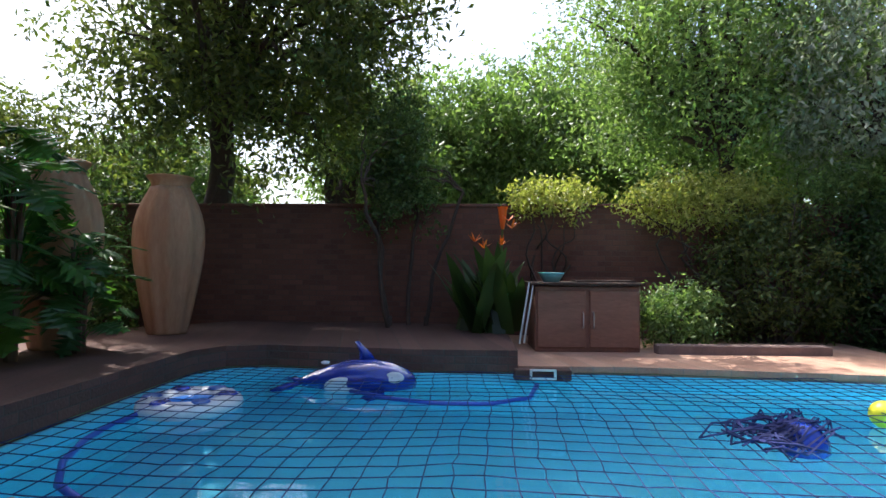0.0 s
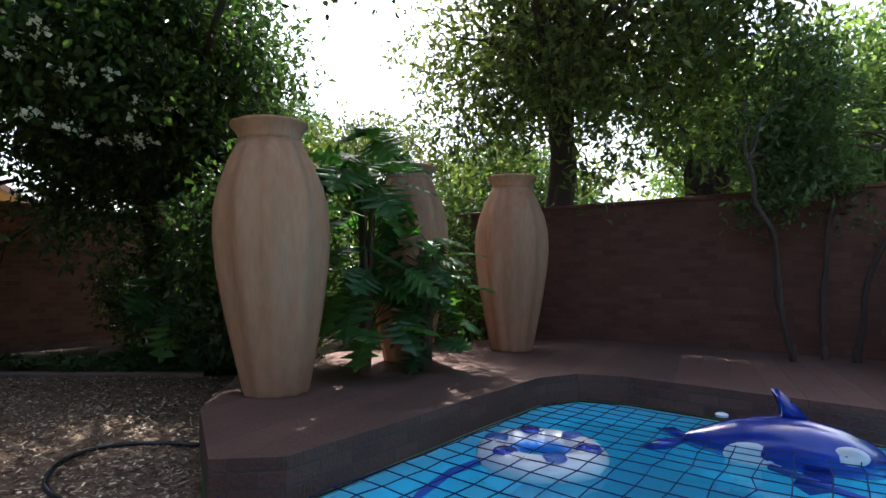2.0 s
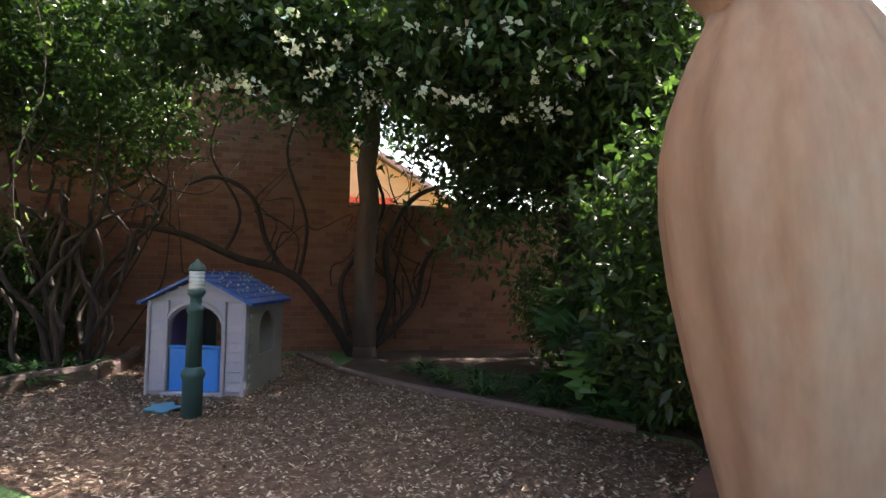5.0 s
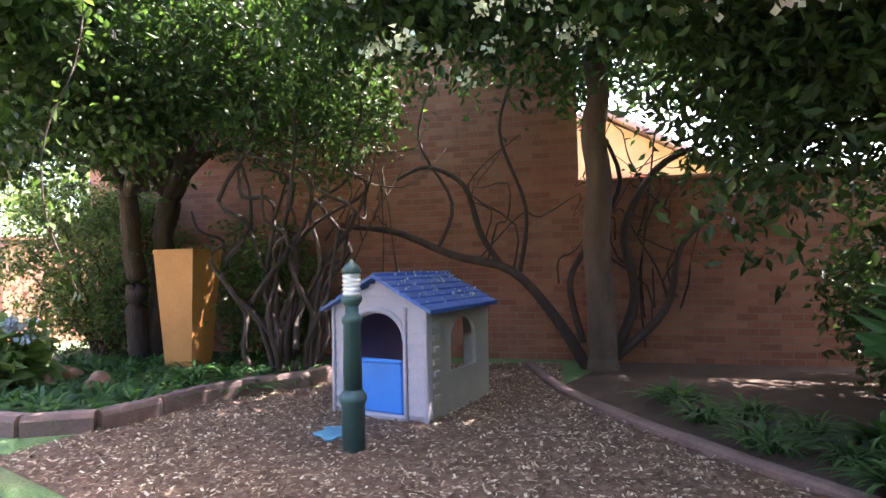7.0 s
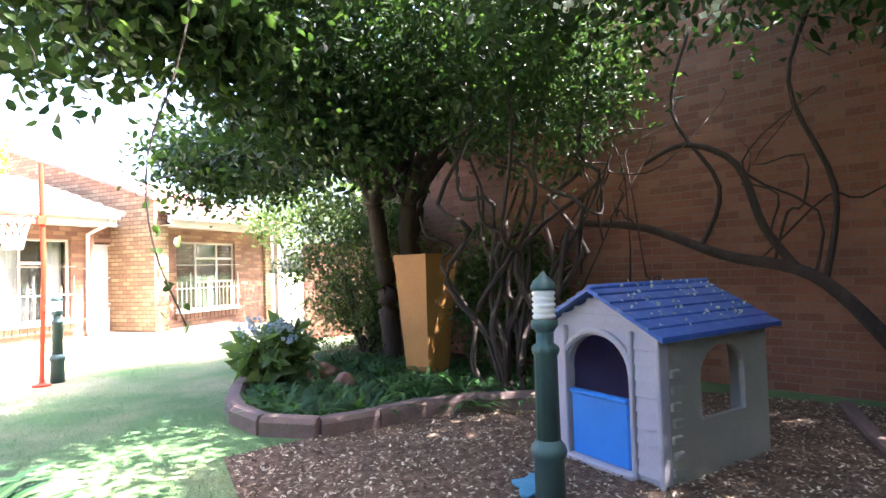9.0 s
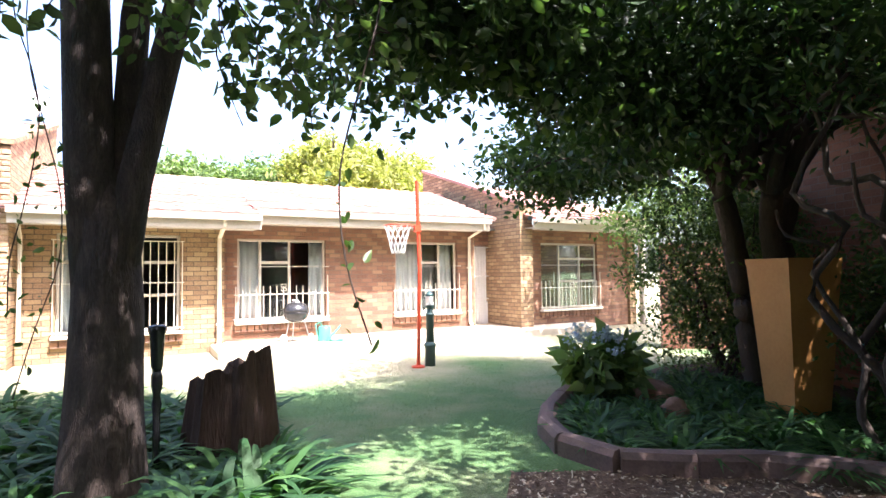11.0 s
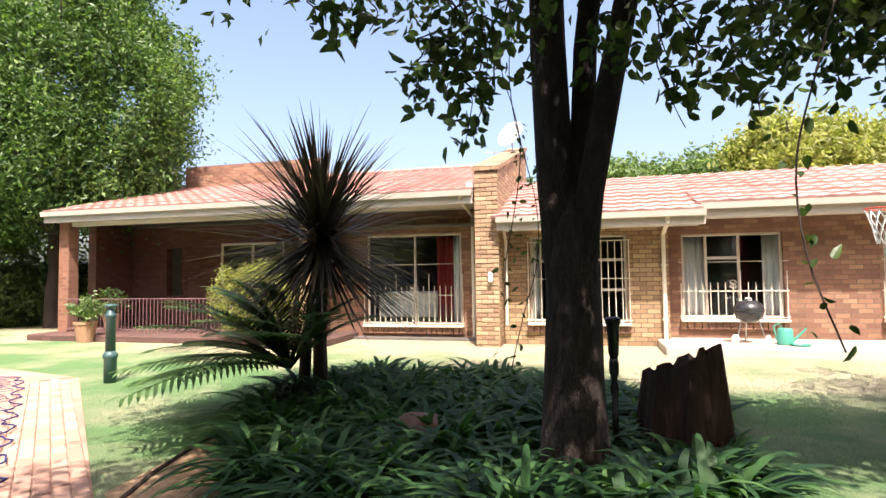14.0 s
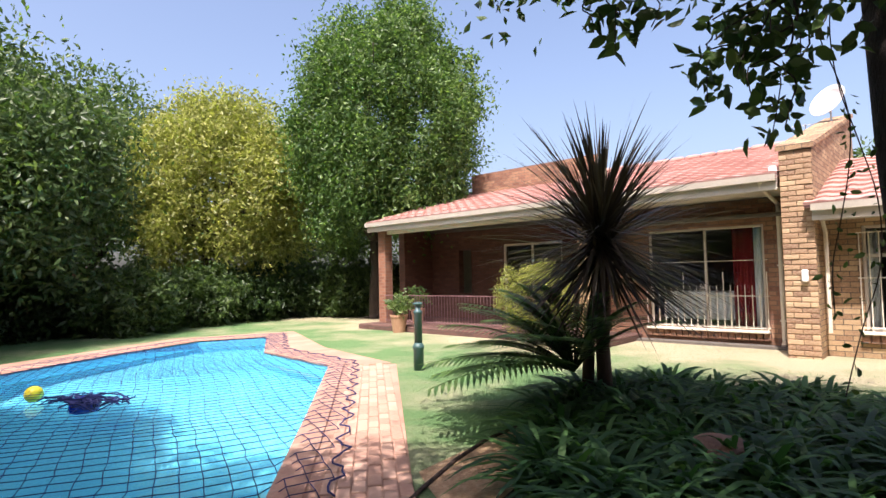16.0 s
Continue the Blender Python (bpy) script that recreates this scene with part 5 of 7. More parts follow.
make("rim", lip, ORANGE_POT, pl)
make("soil", Build().add([(sx * (s1 - 0.03), sy * (s1 - 0.03), hh - 0.03) for sx, sy in QUAD], [(0, 1, 2, 3)]), SOIL, pl)

# ---------- pool things ----------
def inside(poly, x, y):
    r = np.zeros(np.shape(x), bool)
    for i in range(len(poly)):
        (x0, y0), (x1, y1) = poly[i - 1], poly[i]
        c = ((y0 > y) != (y1 > y)) & (x < (x1 - x0) * (y - y0) / (y1 - y0 + 1e-12) + x0)
        r ^= c
    return r


net_poly = offset(POOL, 0.44 * OUT)
ca, sa = math.cos(POOL_ROT), math.sin(POOL_ROT)
step = 0.17
rng = np.random.default_rng(3)
us = np.arange(-7, 11, step)
gu, gv = np.meshgrid(us, us, indexing="ij")
gx = gu * ca - gv * sa + rng.normal(size=gu.shape) * 0.008 + 0.03 * np.sin(gv * 2.1)
gy = gu * sa + gv * ca + rng.normal(size=gu.shape) * 0.008 + 0.03 * np.sin(gu * 1.7)
ok = inside(net_poly, gx, gy)
over = ~inside(offset(POOL, 0.03 * OUT), gx, gy)
gz = np.where(over, 0.055, 0.03 - 0.05 * np.abs(np.sin(gu * 0.9) * np.sin(gv * 0.8)))
ter_zone = over & ((gy > 2.75) & (gx < -1.6) | (gy > 3.9 - 0.0 * gx) & (gx < 6.3))
ok &= ~ter_zone
pt = np.stack([gx, gy, gz], -1)
segs = []
for du, dv in ((1, 0), (0, 1)):
    a = pt[:pt.shape[0] - du, :pt.shape[1] - dv]
    c = pt[du:, dv:]
    k = ok[:pt.shape[0] - du, :pt.shape[1] - dv] & ok[du:, dv:]
    segs.append((a[k], c[k]))
P0 = np.concatenate([s[0] for s in segs])
P1 = np.concatenate([s[1] for s in segs])
d = P1 - P0
d /= np.linalg.norm(d, axis=1, keepdims=True)
sd = np.cross(d, [0, 0, 1.0])
upv = np.cross(sd, d)
R = 0.0040
v = np.stack([P0 + sd * R, P0 - sd * R, P0 + upv * R * 1.6, P1 + sd * R, P1 - sd * R, P1 + upv * R * 1.6], 1).reshape(-1, 3)
i0 = np.arange(len(P0))[:, None] * 6
f = np.concatenate([i0 + np.array([[0, 3, 5, 2]]), i0 + np.array([[2, 5, 4, 1]]), i0 + np.array([[1, 4, 3, 0]])], 1).reshape(-1, 4)
net = arrays("safety_net", v, f, NET_CORD)
tagged(net, "dark blue cord safety net stretched over the pool", "net")
rope = []
for a, c in zip((net_poly[-2], net_poly[-1], net_poly[0], net_poly[1]), (net_poly[-1], net_poly[0], net_poly[1], net_poly[2])):
    steps = max(3, int(math.dist(a, c) / 0.09))
    for i in range(steps):
        t = i / steps
        w_ = 0.05 * math.sin(len(rope) * 1.05) + 0.02 * math.sin(len(rope) * 2.7)
        rope.append((a[0] + (c[0] - a[0]) * t + w_ * 0.5, a[1] + (c[1] - a[1]) * t + w_, 0.056))
make("border_rope", Build().tube(rope, 0.008, 5), NET_CORD, net)

wh = thing("inflatable_whale", "blue and white inflatable whale floating on the pool", "pool float", m=Matrix.Translation((-0.14, 5.08, -0.17)) @ Matrix.Rotation(radians(-8), 4, 'Z') @ Matrix.Diagonal((0.92, 0.92, 0.92, 1)))
# body along x, head to +x
prof = [(-0.62, 0.05), (-0.5, 0.10), (-0.3, 0.17), (-0.05, 0.225), (0.2, 0.235), (0.42, 0.20), (0.58, 0.14), (0.66, 0.07), (0.68, 0.01)]
bb = Build()
sides = 20
vs, fs = [], []
for x, r in prof:
    for k in range(sides):
        th = 2 * math.pi * k / sides
        vs.append((x, r * math.cos(th) * 0.95, 0.12 + r * math.sin(th) + 0.05 * math.cos(x * 2)))
for i in range(len(prof) - 1):
    for k in range(sides):
        fs.append((i * sides + k, (i + 1) * sides + k, (i + 1) * sides + (k + 1) % sides, i * sides + (k + 1) % sides))
bb.add(vs, fs)
make("body", bb, VINYL, wh, smooth=True)


def fin(pts, thick=0.05):
    """A puffed fin from an outline."""
    c = sum((Vector(p) for p in pts), Vector()) / len(pts)
    nrm = (Vector(pts[1]) - Vector(pts[0])).cross(Vector(pts[2]) - Vector(pts[0])).normalized()
    n = len(pts)
    vs = [tuple(p) for p in pts] + [tuple(c + nrm * thick), tuple(c - nrm * thick)]
    return Build().add(vs, [(i, (i + 1) % n, n) for i in range(n)] + [((i + 1) % n, i, n + 1) for i in range(n)])


make("dorsal_fin", fin([(0.02, 0, 0.36), (0.22, 0, 0.38), (0.16, 0, 0.46), (0.02, 0, 0.60), (-0.03, 0, 0.59), (0.02, 0, 0.47)]), VINYL, wh, smooth=True)
for s in (-1, 1):
    make("flipper", fin([(0.34, s * 0.2, 0.12), (0.18, s * 0.2, 0.10), (0.10, s * 0.42, -0.02), (0.20, s * 0.56, -0.05), (0.34, s * 0.46, 0.0)]), VINYL, wh, smooth=True)
    make("tail_fluke", fin([(-0.55, 0, 0.14), (-0.72, s * 0.10, 0.12), (-0.92, s * 0.30, 0.10), (-0.86, s * 0.36, 0.10), (-0.66, s * 0.22, 0.12)]), VINYL, wh, smooth=True)
    make("eye_patch", Build().lathe([(0.005, 0.0), (0.05, 0.012), (0.085, 0.008), (0.09, 0.0)][::-1], 16), WHITE_VINYL, wh, "white eye patch", smooth=True, m=pose(0.44, s * 0.175, 0.22, -s * 78, 0, 0) @ Matrix.Diagonal((1.2, 0.7, 1, 1)))
    make("flank_patch", Build().lathe([(0.005, 0.0), (0.08, 0.012), (0.135, 0.008), (0.14, 0.0)][::-1], 18), WHITE_VINYL, wh, "white flank patch", smooth=True, m=pose(-0.14, s * 0.195, 0.12, -s * 90, 0, 0) @ Matrix.Diagonal((1.4, 0.75, 1, 1)))
make("valve", Build().lathe([(0.045, 0), (0.05, 0.02), (0.03, 0.03)], 14), WHITE_VINYL, wh, m=pose(-0.36, 0, 0.34))

def torus(R0, r0, seg=40, sd_=12, flat=0.8):
    vs, fs = [], []
    for i in range(seg):
        a = 2 * math.pi * i / seg
        for k in range(sd_):
            th = 2 * math.pi * k / sd_
            rr = R0 + r0 * math.cos(th) * (1 + 0.05 * math.sin(12 * a))
            vs.append((rr * math.cos(a), rr * math.sin(a), r0 * flat * math.sin(th)))
    for i in range(seg):
        for k in range(sd_):
            fs.append((i * sd_ + k, ((i + 1) % seg) * sd_ + k, ((i + 1) % seg) * sd_ + (k + 1) % sd_, i * sd_ + (k + 1) % sd_))
    return Build().add(vs, fs)


rf = thing("swim_ring", "white and blue inflatable seat ring floating under the net", "pool float", m=Matrix.Translation((-1.58, 4.35, -0.06)) @ Matrix.Diagonal((0.88, 0.88, 0.8, 1)))
make("tube", torus(0.36, 0.14), WHITE_VINYL, rf, smooth=True)
make("inner_tube", torus(0.22, 0.06), BLUE_DOOR, rf, smooth=True)
for i in range(6):
    a = i * math.pi / 3
    make("panel", Build().lathe([(0.10, 0), (0.08, 0.02), (0.03, 0.03)], 10), BLUE_PLASTIC if i % 2 else VINYL, rf, "blue printed patch", m=pose(0.36 * math.cos(a), 0.36 * math.sin(a), 0.095))
yb = thing("ball", "small yellow ball floating on the pool", "ball", m=Matrix.Translation((4.04, 3.08, 0.0)))
make("shell", Build().lathe([(0.11 * math.sin(math.pi * i / 12) + 1e-4, -0.11 * math.cos(math.pi * i / 12)) for i in range(13)], 20), YELLOW, yb, smooth=True)

hs = Build()
hs.tube([(1.72, 4.80, -0.06), (1.5, 4.35, -0.09), (1.05, 4.15, -0.09), (0.6, 4.22, -0.09), (0.2, 4.45, -0.09), (-0.2, 4.85, -0.09)], 0.024, 8)
hs2 = Build().tube([(-1.85, 4.2, -0.06), (-2.02, 3.85, -0.09), (-2.03, 3.45, -0.09), (-1.95, 3.0, -0.09), (-1.78, 2.6, -0.09), (-1.5, 2.3, -0.09)], 0.024, 8)
for b, lab in ((hs, "blue pool hose running to the skimmer"), (hs2, "blue pool hose curving along the pool side")):
    tagged(make("pool_hose", b, HOSE, smooth=True), lab, "hose")
tg = Build()
rng = np.random.default_rng(12)
for k in range(26):
    a0 = rng.uniform(0, 6.28)
    r1, r2 = rng.uniform(0.15, 0.5), rng.uniform(0.1, 0.3)
    ox, oy = rng.normal(size=2) * 0.1
    tg.tube([(2.75 + ox + r1 * math.cos(a0 + t * 0.7), 2.6 + oy + r2 * math.sin(a0 * 1.3 + t * 0.8), 0.0 + 0.10 * abs(math.sin(t + k))) for t in range(7)], 0.008, 4)
tagged(make("cord_tangle", tg, NET_CORD), "tangled dark blue cord heaped on the pool net", "cord")
tbk = thing("pool_cleaner", "blue pool cleaner head among tangled cord", "pool cleaner", m=Matrix.Translation((2.9, 2.62, -0.10)))
make("body", Build().lathe([(0.02, 0.2), (0.10, 0.18), (0.16, 0.1), (0.17, 0.02), (0.12, -0.05)][::-1], 18), VINYL, tbk, smooth=True)

sk = thing("skimmer", "white framed skimmer box in the pool wall", "skimmer", m=Matrix.Translation((1.86, 5.07, 0)) @ Matrix.Rotation(radians(-10), 4, 'Z'))
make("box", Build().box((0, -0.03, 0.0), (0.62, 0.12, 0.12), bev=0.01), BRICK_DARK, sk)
skf = Build()
for dx in (-0.13, 0.13):
    skf.box((dx, -0.10, 0.01), (0.025, 0.02, 0.10))
skf.box((0, -0.10, 0.055), (0.28, 0.02, 0.02)).box((0, -0.10, -0.035), (0.28, 0.02, 0.02))
make("frame", skf, WHITE, sk)

# brick pump box with double doors, lid and bowl
BX = Matrix.Translation((2.83, 6.12, 0.07)) @ Matrix.Rotation(radians(-9), 4, 'Z') @ Matrix.Diagonal((1.14, 1.1, 1.13, 1))
bx = thing("pump_box", "brick-brown wooden pump box with double doors and flat lid", "pump box", m=BX)
make("body", Build().box((0, 0.3, 0.38), (1.2, 0.62, 0.76), bev=0.01), mottled("brown_panel", [(0.3, (0.13, 0.055, 0.04)), (0.7, (0.23, 0.10, 0.07))], 4, 40, 0.75, b=0.4), bx)
for x in (-0.3, 0.3):
    dd = make("door", Build().box((x, -0.02, 0.38), (0.56, 0.03, 0.66), bev=0.008), mottled("brown_door", [(0.3, (0.15, 0.06, 0.04)), (0.7, (0.25, 0.11, 0.075))], 5, 40, 0.7, b=0.4, stretch=(0.3, 1, 1)), bx)
    make("handle", Build().tube([(x * 0.2, -0.04, 0.28), (x * 0.2, -0.065, 0.3), (x * 0.2, -0.065, 0.44), (x * 0.2, -0.04, 0.46)], 0.009, 6), STEEL, dd)
make("lid", Build().box((0.0, 0.28, 0.785), (1.3, 0.74, 0.035), bev=0.008).box((0.25, 0.3, 0.815), (0.7, 0.3, 0.02)), DEADWOOD, bx)
bw = thing("plastic_bowl", "pale turquoise plastic bowl on the pump box lid", "bowl", m=BX @ Matrix.Translation((-0.38, 0.2, 0.803)))
make("shell", Build().lathe([(0.09, 0), (0.15, 0.10), (0.165, 0.11), (0.155, 0.112), (0.09, 0.02)], 24), mottled("turquoise_plastic", [(0.3, (0.25, 0.55, 0.62)), (0.7, (0.35, 0.66, 0.72))], 4, 40, 0.4), bw, smooth=True)
pol = thing("pole_bundle", "pale metal poles leaning against the pump box", "poles", m=BX)
for i, x in enumerate((-0.68, -0.73)):
    make("pole", Build().tube([(x - 0.08, -0.25, 0.12 if i else 0.13), (x + 0.06, -0.02, 0.80)], 0.012, 6), STEEL, pol)
kb = Build().box((4.75, 5.72, 0.12), (2.2, 0.16, 0.14), rz=radians(-10), bev=0.015)
tagged(make("kerb_north", kb, KERB), "low brick kerb of the bed by the pool", "kerb", kind="structure")

gh = Build().tube(curvy([(-3.55, 3.28, 0.03), (-3.8, 3.2, 0.03), (-4.05, 3.02, 0.03), (-4.02, 2.72, 0.03), (-3.68, 2.42, 0.03), (-3.2, 2.3, 0.03)], 5), 0.016, 7)
tagged(make("garden_hose", gh, BLACK_METAL, smooth=True), "black garden hose lying on the mulch", "hose")

# ---------- kerbs ----------
def kerb(pts, label, w=0.16, h=0.16):
    """A row of rounded kerb blocks along a curve."""
    k = thing("kerb", label, "kerb", kind="structure")
    P = [Vector((*p, 0)) for p in pts]
    dense = []
    for i in range(len(P) - 1):
        a, b, c, d_ = P[max(i - 1, 0)], P[i], P[i + 1], P[min(i + 2, len(P) - 1)]
        for s in range(12):
            t = s / 12
            dense.append(0.5 * ((2 * b) + (c - a) * t + (2 * a - 5 * b + 4 * c - d_) * t * t + (3 * b - a - 3 * c + d_) * t ** 3))
    dense.append(P[-1])
    acc, last, marks = 0, dense[0], [dense[0]]
    for q in dense[1:]:
        acc += (q - last).length
        last = q
        if acc > 0.46:
            marks.append(q)
            acc = 0
    for a, b in zip(marks, marks[1:]):
        d = b - a
        ang = math.atan2(d.y, d.x)
        m = (a + b) / 2
        pr = Build().side([(-w / 2, -0.05), (-w / 2, h * 0.7), (-w * 0.32, h * 0.95), (0, h), (w * 0.32, h * 0.95), (w / 2, h * 0.7), (w / 2, -0.05)], -d.length / 2 - 0.004, d.length / 2 - 0.003)
        make("kerb_block", pr, KERB, k, m=Matrix.Translation((m.x, m.y, random.uniform(-0.003, 0.003))) @ Matrix.Rotation(ang + random.uniform(-0.008, 0.008), 4, 'Z'))
    return k


kerb([(-10.7, 1.4), (-9.9, 1.35), (-9.3, 1.15), (-8.75, 0.45), (-7.95, 0.1), (-7.6, -0.2), (-7.6, -0.8), (-8.0, -1.5), (-8.9, -2.35), (-10.2, -3.0)], "curved kerb of purple-brown blocks round the flower bed")
kerb([(-10.4, 3.5), (-9.0, 3.66), (-8.13, 3.93), (-7.33, 4.28), (-6.6, 4.65), (-5.6, 5.25)], "curved kerb of purple-brown blocks along the shrub bed", 0.12, 0.06)

# ---------- trees ----------
t_twin = tree("large tree with twin dark trunks above the urns", (-2.75, 9.0, 0), 9.5, ((-2.0, 9.6, 5.2), (3.2, 2.6, 4.0)), 38000, (LEAF_OLIVE, BARK_DARK), 21, 0.15, 0.17, 0.42, stems=2, cl=0.5, limbs=34, shell=0.3)
tree("small dark tree with slender stems before the brick wall", (0.55, 7.95, 0.24), 3.6, ((0.5, 8.1, 2.75), (0.75, 0.7, 1.6)), 8000, (LEAF_MID, BARK_DARK), 22, 0.09, 0.03, 0.6, stems=4, cl=0.24, limbs=22, shell=0.1)
for i, (x, y, r, h) in enumerate(((1.2, 15.5, 2.6, 4.6), (4.6, 15.0, 2.9, 5.0), (8.2, 14.0, 3.0, 5.2), (11.8, 12.2, 3.2, 5.6), (-6.0, 16.5, 2.6, 3.4), (-13.5, 13.5, 3.0, 4.6))):
    tree("sunlit bright green tree behind the garden wall", (x, y, 0), 7, ((x, y, h * 0.86), (r * 1.1, r, h * 0.62)), 34000, (LEAF_BRIGHT if i < 4 else LEAF_MID, BARK_GREY), 30 + i, 0.19, 0.13, 0.30, stems=3, cl=0.5, limbs=26, shell=0.3, group="bright trees behind the wall")
tree("tall feathery tree with dark branches by the pool", (6.6, 8.6, 0), 8, ((6.3, 8.7, 5.0), (2.8, 2.4, 3.0)), 34000, (LEAF_BRIGHT, BARK_DARK), 40, 0.12, 0.16, 0.4, cl=0.5, limbs=26, shell=0.3)
tree("tree with silvery drooping leaves over the pool corner", (8.4, 6.9, 0), 7, ((8.2, 6.6, 4.3), (1.9, 1.9, 2.6)), 16000, (LEAF_GREY, BARK_DARK), 41, 0.12, 0.14, 0.35, cl=0.4, limbs=18, droop=0.9)
t_grey = tree("tree with a straight grey trunk against the boundary wall", (-10.0, 4.3, 0), 8, ((-9.2, 5.6, 4.6), (3.0, 3.4, 2.3)), 52000, (LEAF_DARK, BARK_GREY), 42, 0.13, 0.15, 0.5, cl=0.42, limbs=22, shell=0.3)
t_bed = tree("spreading dark tree over the kerbed bed", (-10.9, -1.6, 0), 6.5, ((-10.3, -0.6, 4.3), (3.0, 2.7, 2.1)), 36000, (LEAF_DARK, BARK_DARK), 43, 0.12, 0.13, 0.33, stems=3, cl=0.42, limbs=26, shell=0.25, lean=(0.5, 0.3))
t_blossom = tree("dark tree with white blossom over the yard", (-7.9, 6.6, 0), 6.5, ((-7.9, 6.2, 3.5), (1.9, 2.0, 2.7)), 46000, (LEAF_DARK, BARK_DARK), 44, 0.13, 0.12, 0.33, stems=2, cl=0.42, limbs=22, shell=0.25)
tree("big rounded dark green tree beside the house", (11.3, -6.6, 0), 9, ((10.9, -7.0, 6.0), (3.3, 3.1, 4.9)), 120000, (LEAF_TREE, BARK_DARK), 45, 0.16, 0.2, 0.3, cl=0.62, limbs=22, shell=0.72, per=120)
tree("tree in yellow-green leaf beyond the pool", (17.5, -2.6, 0), 8, ((16.6, -3.0, 4.7), (3.8, 3.2, 4.0)), 70000, (LEAF_YELLOW, BARK_DARK), 46, 0.18, 0.2, 0.3, cl=0.7, limbs=18, shell=0.66, per=110)
for i, (x, y, rr, zz) in enumerate(((13.2, 3.4, 2.2, 4.2), (15.2, 5.2, 3.0, 4.6), (11.5, 4.4, 2.2, 3.6), (20.5, 1.0, 3.4, 5.2), (22, -8.5, 3.4, 5.0))):
    tree("dark green tree at the end of the garden", (x, y, 0), 7, ((x, y, zz), (rr * 1.15, rr * 1.15, zz * 0.85)), 34000, (LEAF_MID, BARK_DARK), 50 + i, 0.2, 0.16, 0.3, cl=0.85, limbs=14, shell=0.4, per=110, group="dark trees at the garden end")
for i, (x, y, rr, zz, mt) in enumerate(((-9.5, -22, 2.6, 4.9, LEAF_YELLOW), (-12.6, -23, 2.6, 4.6, LEAF_YELLOW), (-6.2, -23, 2.4, 4.2, LEAF_BRIGHT), (-3.2, -22, 2.2, 4.0, LEAF_BRIGHT), (1.0, -24, 2.2, 3.8, LEAF_MID))):
    tree("sunlit tree behind the house roof", (x, y, 0), 7, ((x, y, zz), (rr, rr, zz * 0.55)), 16000, (mt, BARK_DARK), 60 + i, 0.28, 0.16, 0.3, cl=0.6, limbs=8, shell=0.6, group="trees behind the house")
tree("tree by the side gate of the house", (-15.5, -5.5, 0), 6, ((-15, -5.5, 3.4), (2.6, 2.4, 2.3)), 16000, (LEAF_BRIGHT, BARK_DARK), 70, 0.13, 0.12, 0.3, cl=0.45, limbs=12)

bough(t_grey, (-9.9, 4.4, 3.6), (-8.4, 2.6, 3.75), (1.1, 1.7, 0.9), 9000, (LEAF_DARK, BARK_DARK), 301)
bough(t_blossom, (-7.8, 6.3, 2.4), (-7.0, 4.5, 3.6), (1.1, 1.2, 1.0), 9000, (LEAF_DARK, BARK_DARK), 302)
# These three boughs are added above the view to shade terrace and yard.
bough(t_blossom, (-7.7, 6.4, 2.6), (-4.5, 4.7, 5.2), (2.3, 2.0, 0.8), 17000, (LEAF_DARK, BARK_DARK), 303)
bough(t_twin, (-2.7, 8.8, 5.0), (0.6, 7.4, 6.6), (2.6, 1.8, 0.7), 16000, (LEAF_OLIVE, BARK_DARK), 307, 0.15)
bough(t_twin, (-2.75, 8.9, 4.2), (-2.5, 6.6, 6.2), (2.6, 1.9, 0.7), 18000, (LEAF_OLIVE, BARK_DARK), 305, 0.13)
bough(t_bed, (-10.6, -1.5, 2.3), (-9.3, -3.0, 2.75), (1.3, 0.9, 0.55), 6000, (LEAF_DARK, BARK_DARK), 308, 0.095)
bough(t_bed, (-10.5, -1.4, 2.3), (-9.0, -1.0, 3.0), (1.4, 1.1, 0.9), 9000, (LEAF_DARK, BARK_DARK), 306, 0.095)
tree("low olive-green tree behind the shrub bed", (-6.3, 9.3, 0), 4, ((-6.2, 9.3, 2.8), (1.6, 1.1, 1.35)), 12000, (LEAF_OLIVE, BARK_DARK), 47, 0.11, 0.07, 0.4, cl=0.35, limbs=14, shell=0.3)

# the near tree: trunk that forks into three, with overhead sprays
nt_ = thing("tree", "near tree with rough dark trunk forking into three", "tree")
tk = Build()
TKY = -0.35
tk.tube([(-5.05, 0.28, -0.1), (-5.05, 0.28, 0.1), (-5.05, 0.27, 0.65), (-5.06, 0.26, 1.2), (-5.05, 0.26, 1.65), (-5.03, 0.26, 2.0)], [0.30, 0.235, 0.195, 0.18, 0.16, 0.05], 18)
tk.tube([(-5.02, 0.27, 1.2), (-4.96, 0.27, 2.0), (-4.93, 0.28, 2.9), (-4.95, 0.4, 4.2), (-4.7, 0.7, 5.4)], [0.13, 0.125, 0.12, 0.10, 0.05], 14)
tk.tube([(-5.07, 0.24, 1.2), (-5.12, 0.2, 2.0), (-5.16, 0.17, 2.9), (-5.3, 0.1, 4.2), (-5.6, -0.2, 5.2)], [0.10, 0.085, 0.08, 0.06, 0.03], 12)
tk.tube([(-5.08, 0.28, 1.1), (-5.19, 0.3, 1.9), (-5.33, 0.28, 2.6), (-5.5, 0.25, 3.4), (-5.9, 0.4, 4.6)], [0.10, 0.09, 0.085, 0.075, 0.03], 12)
tk.v = [(x, y + TKY, z) for x, y, z in tk.v]
make("trunk", tk, BARK, nt_, smooth=True)
rng = np.random.default_rng(77)
p, c = clumps(rng, (-4.9, 0.6, 4.7), (3.1, 2.6, 1.4), 1500, 26, 0.4, 0.25, -0.6)
bb_ = Build()
for q in c[:16]:
    limb(bb_, rng, (-5.1, -0.05, 3.4), q, 0.035, 0.008, 6, 0.25, 5)
make("branch", bb_, BARK_DARK, nt_, smooth=True)
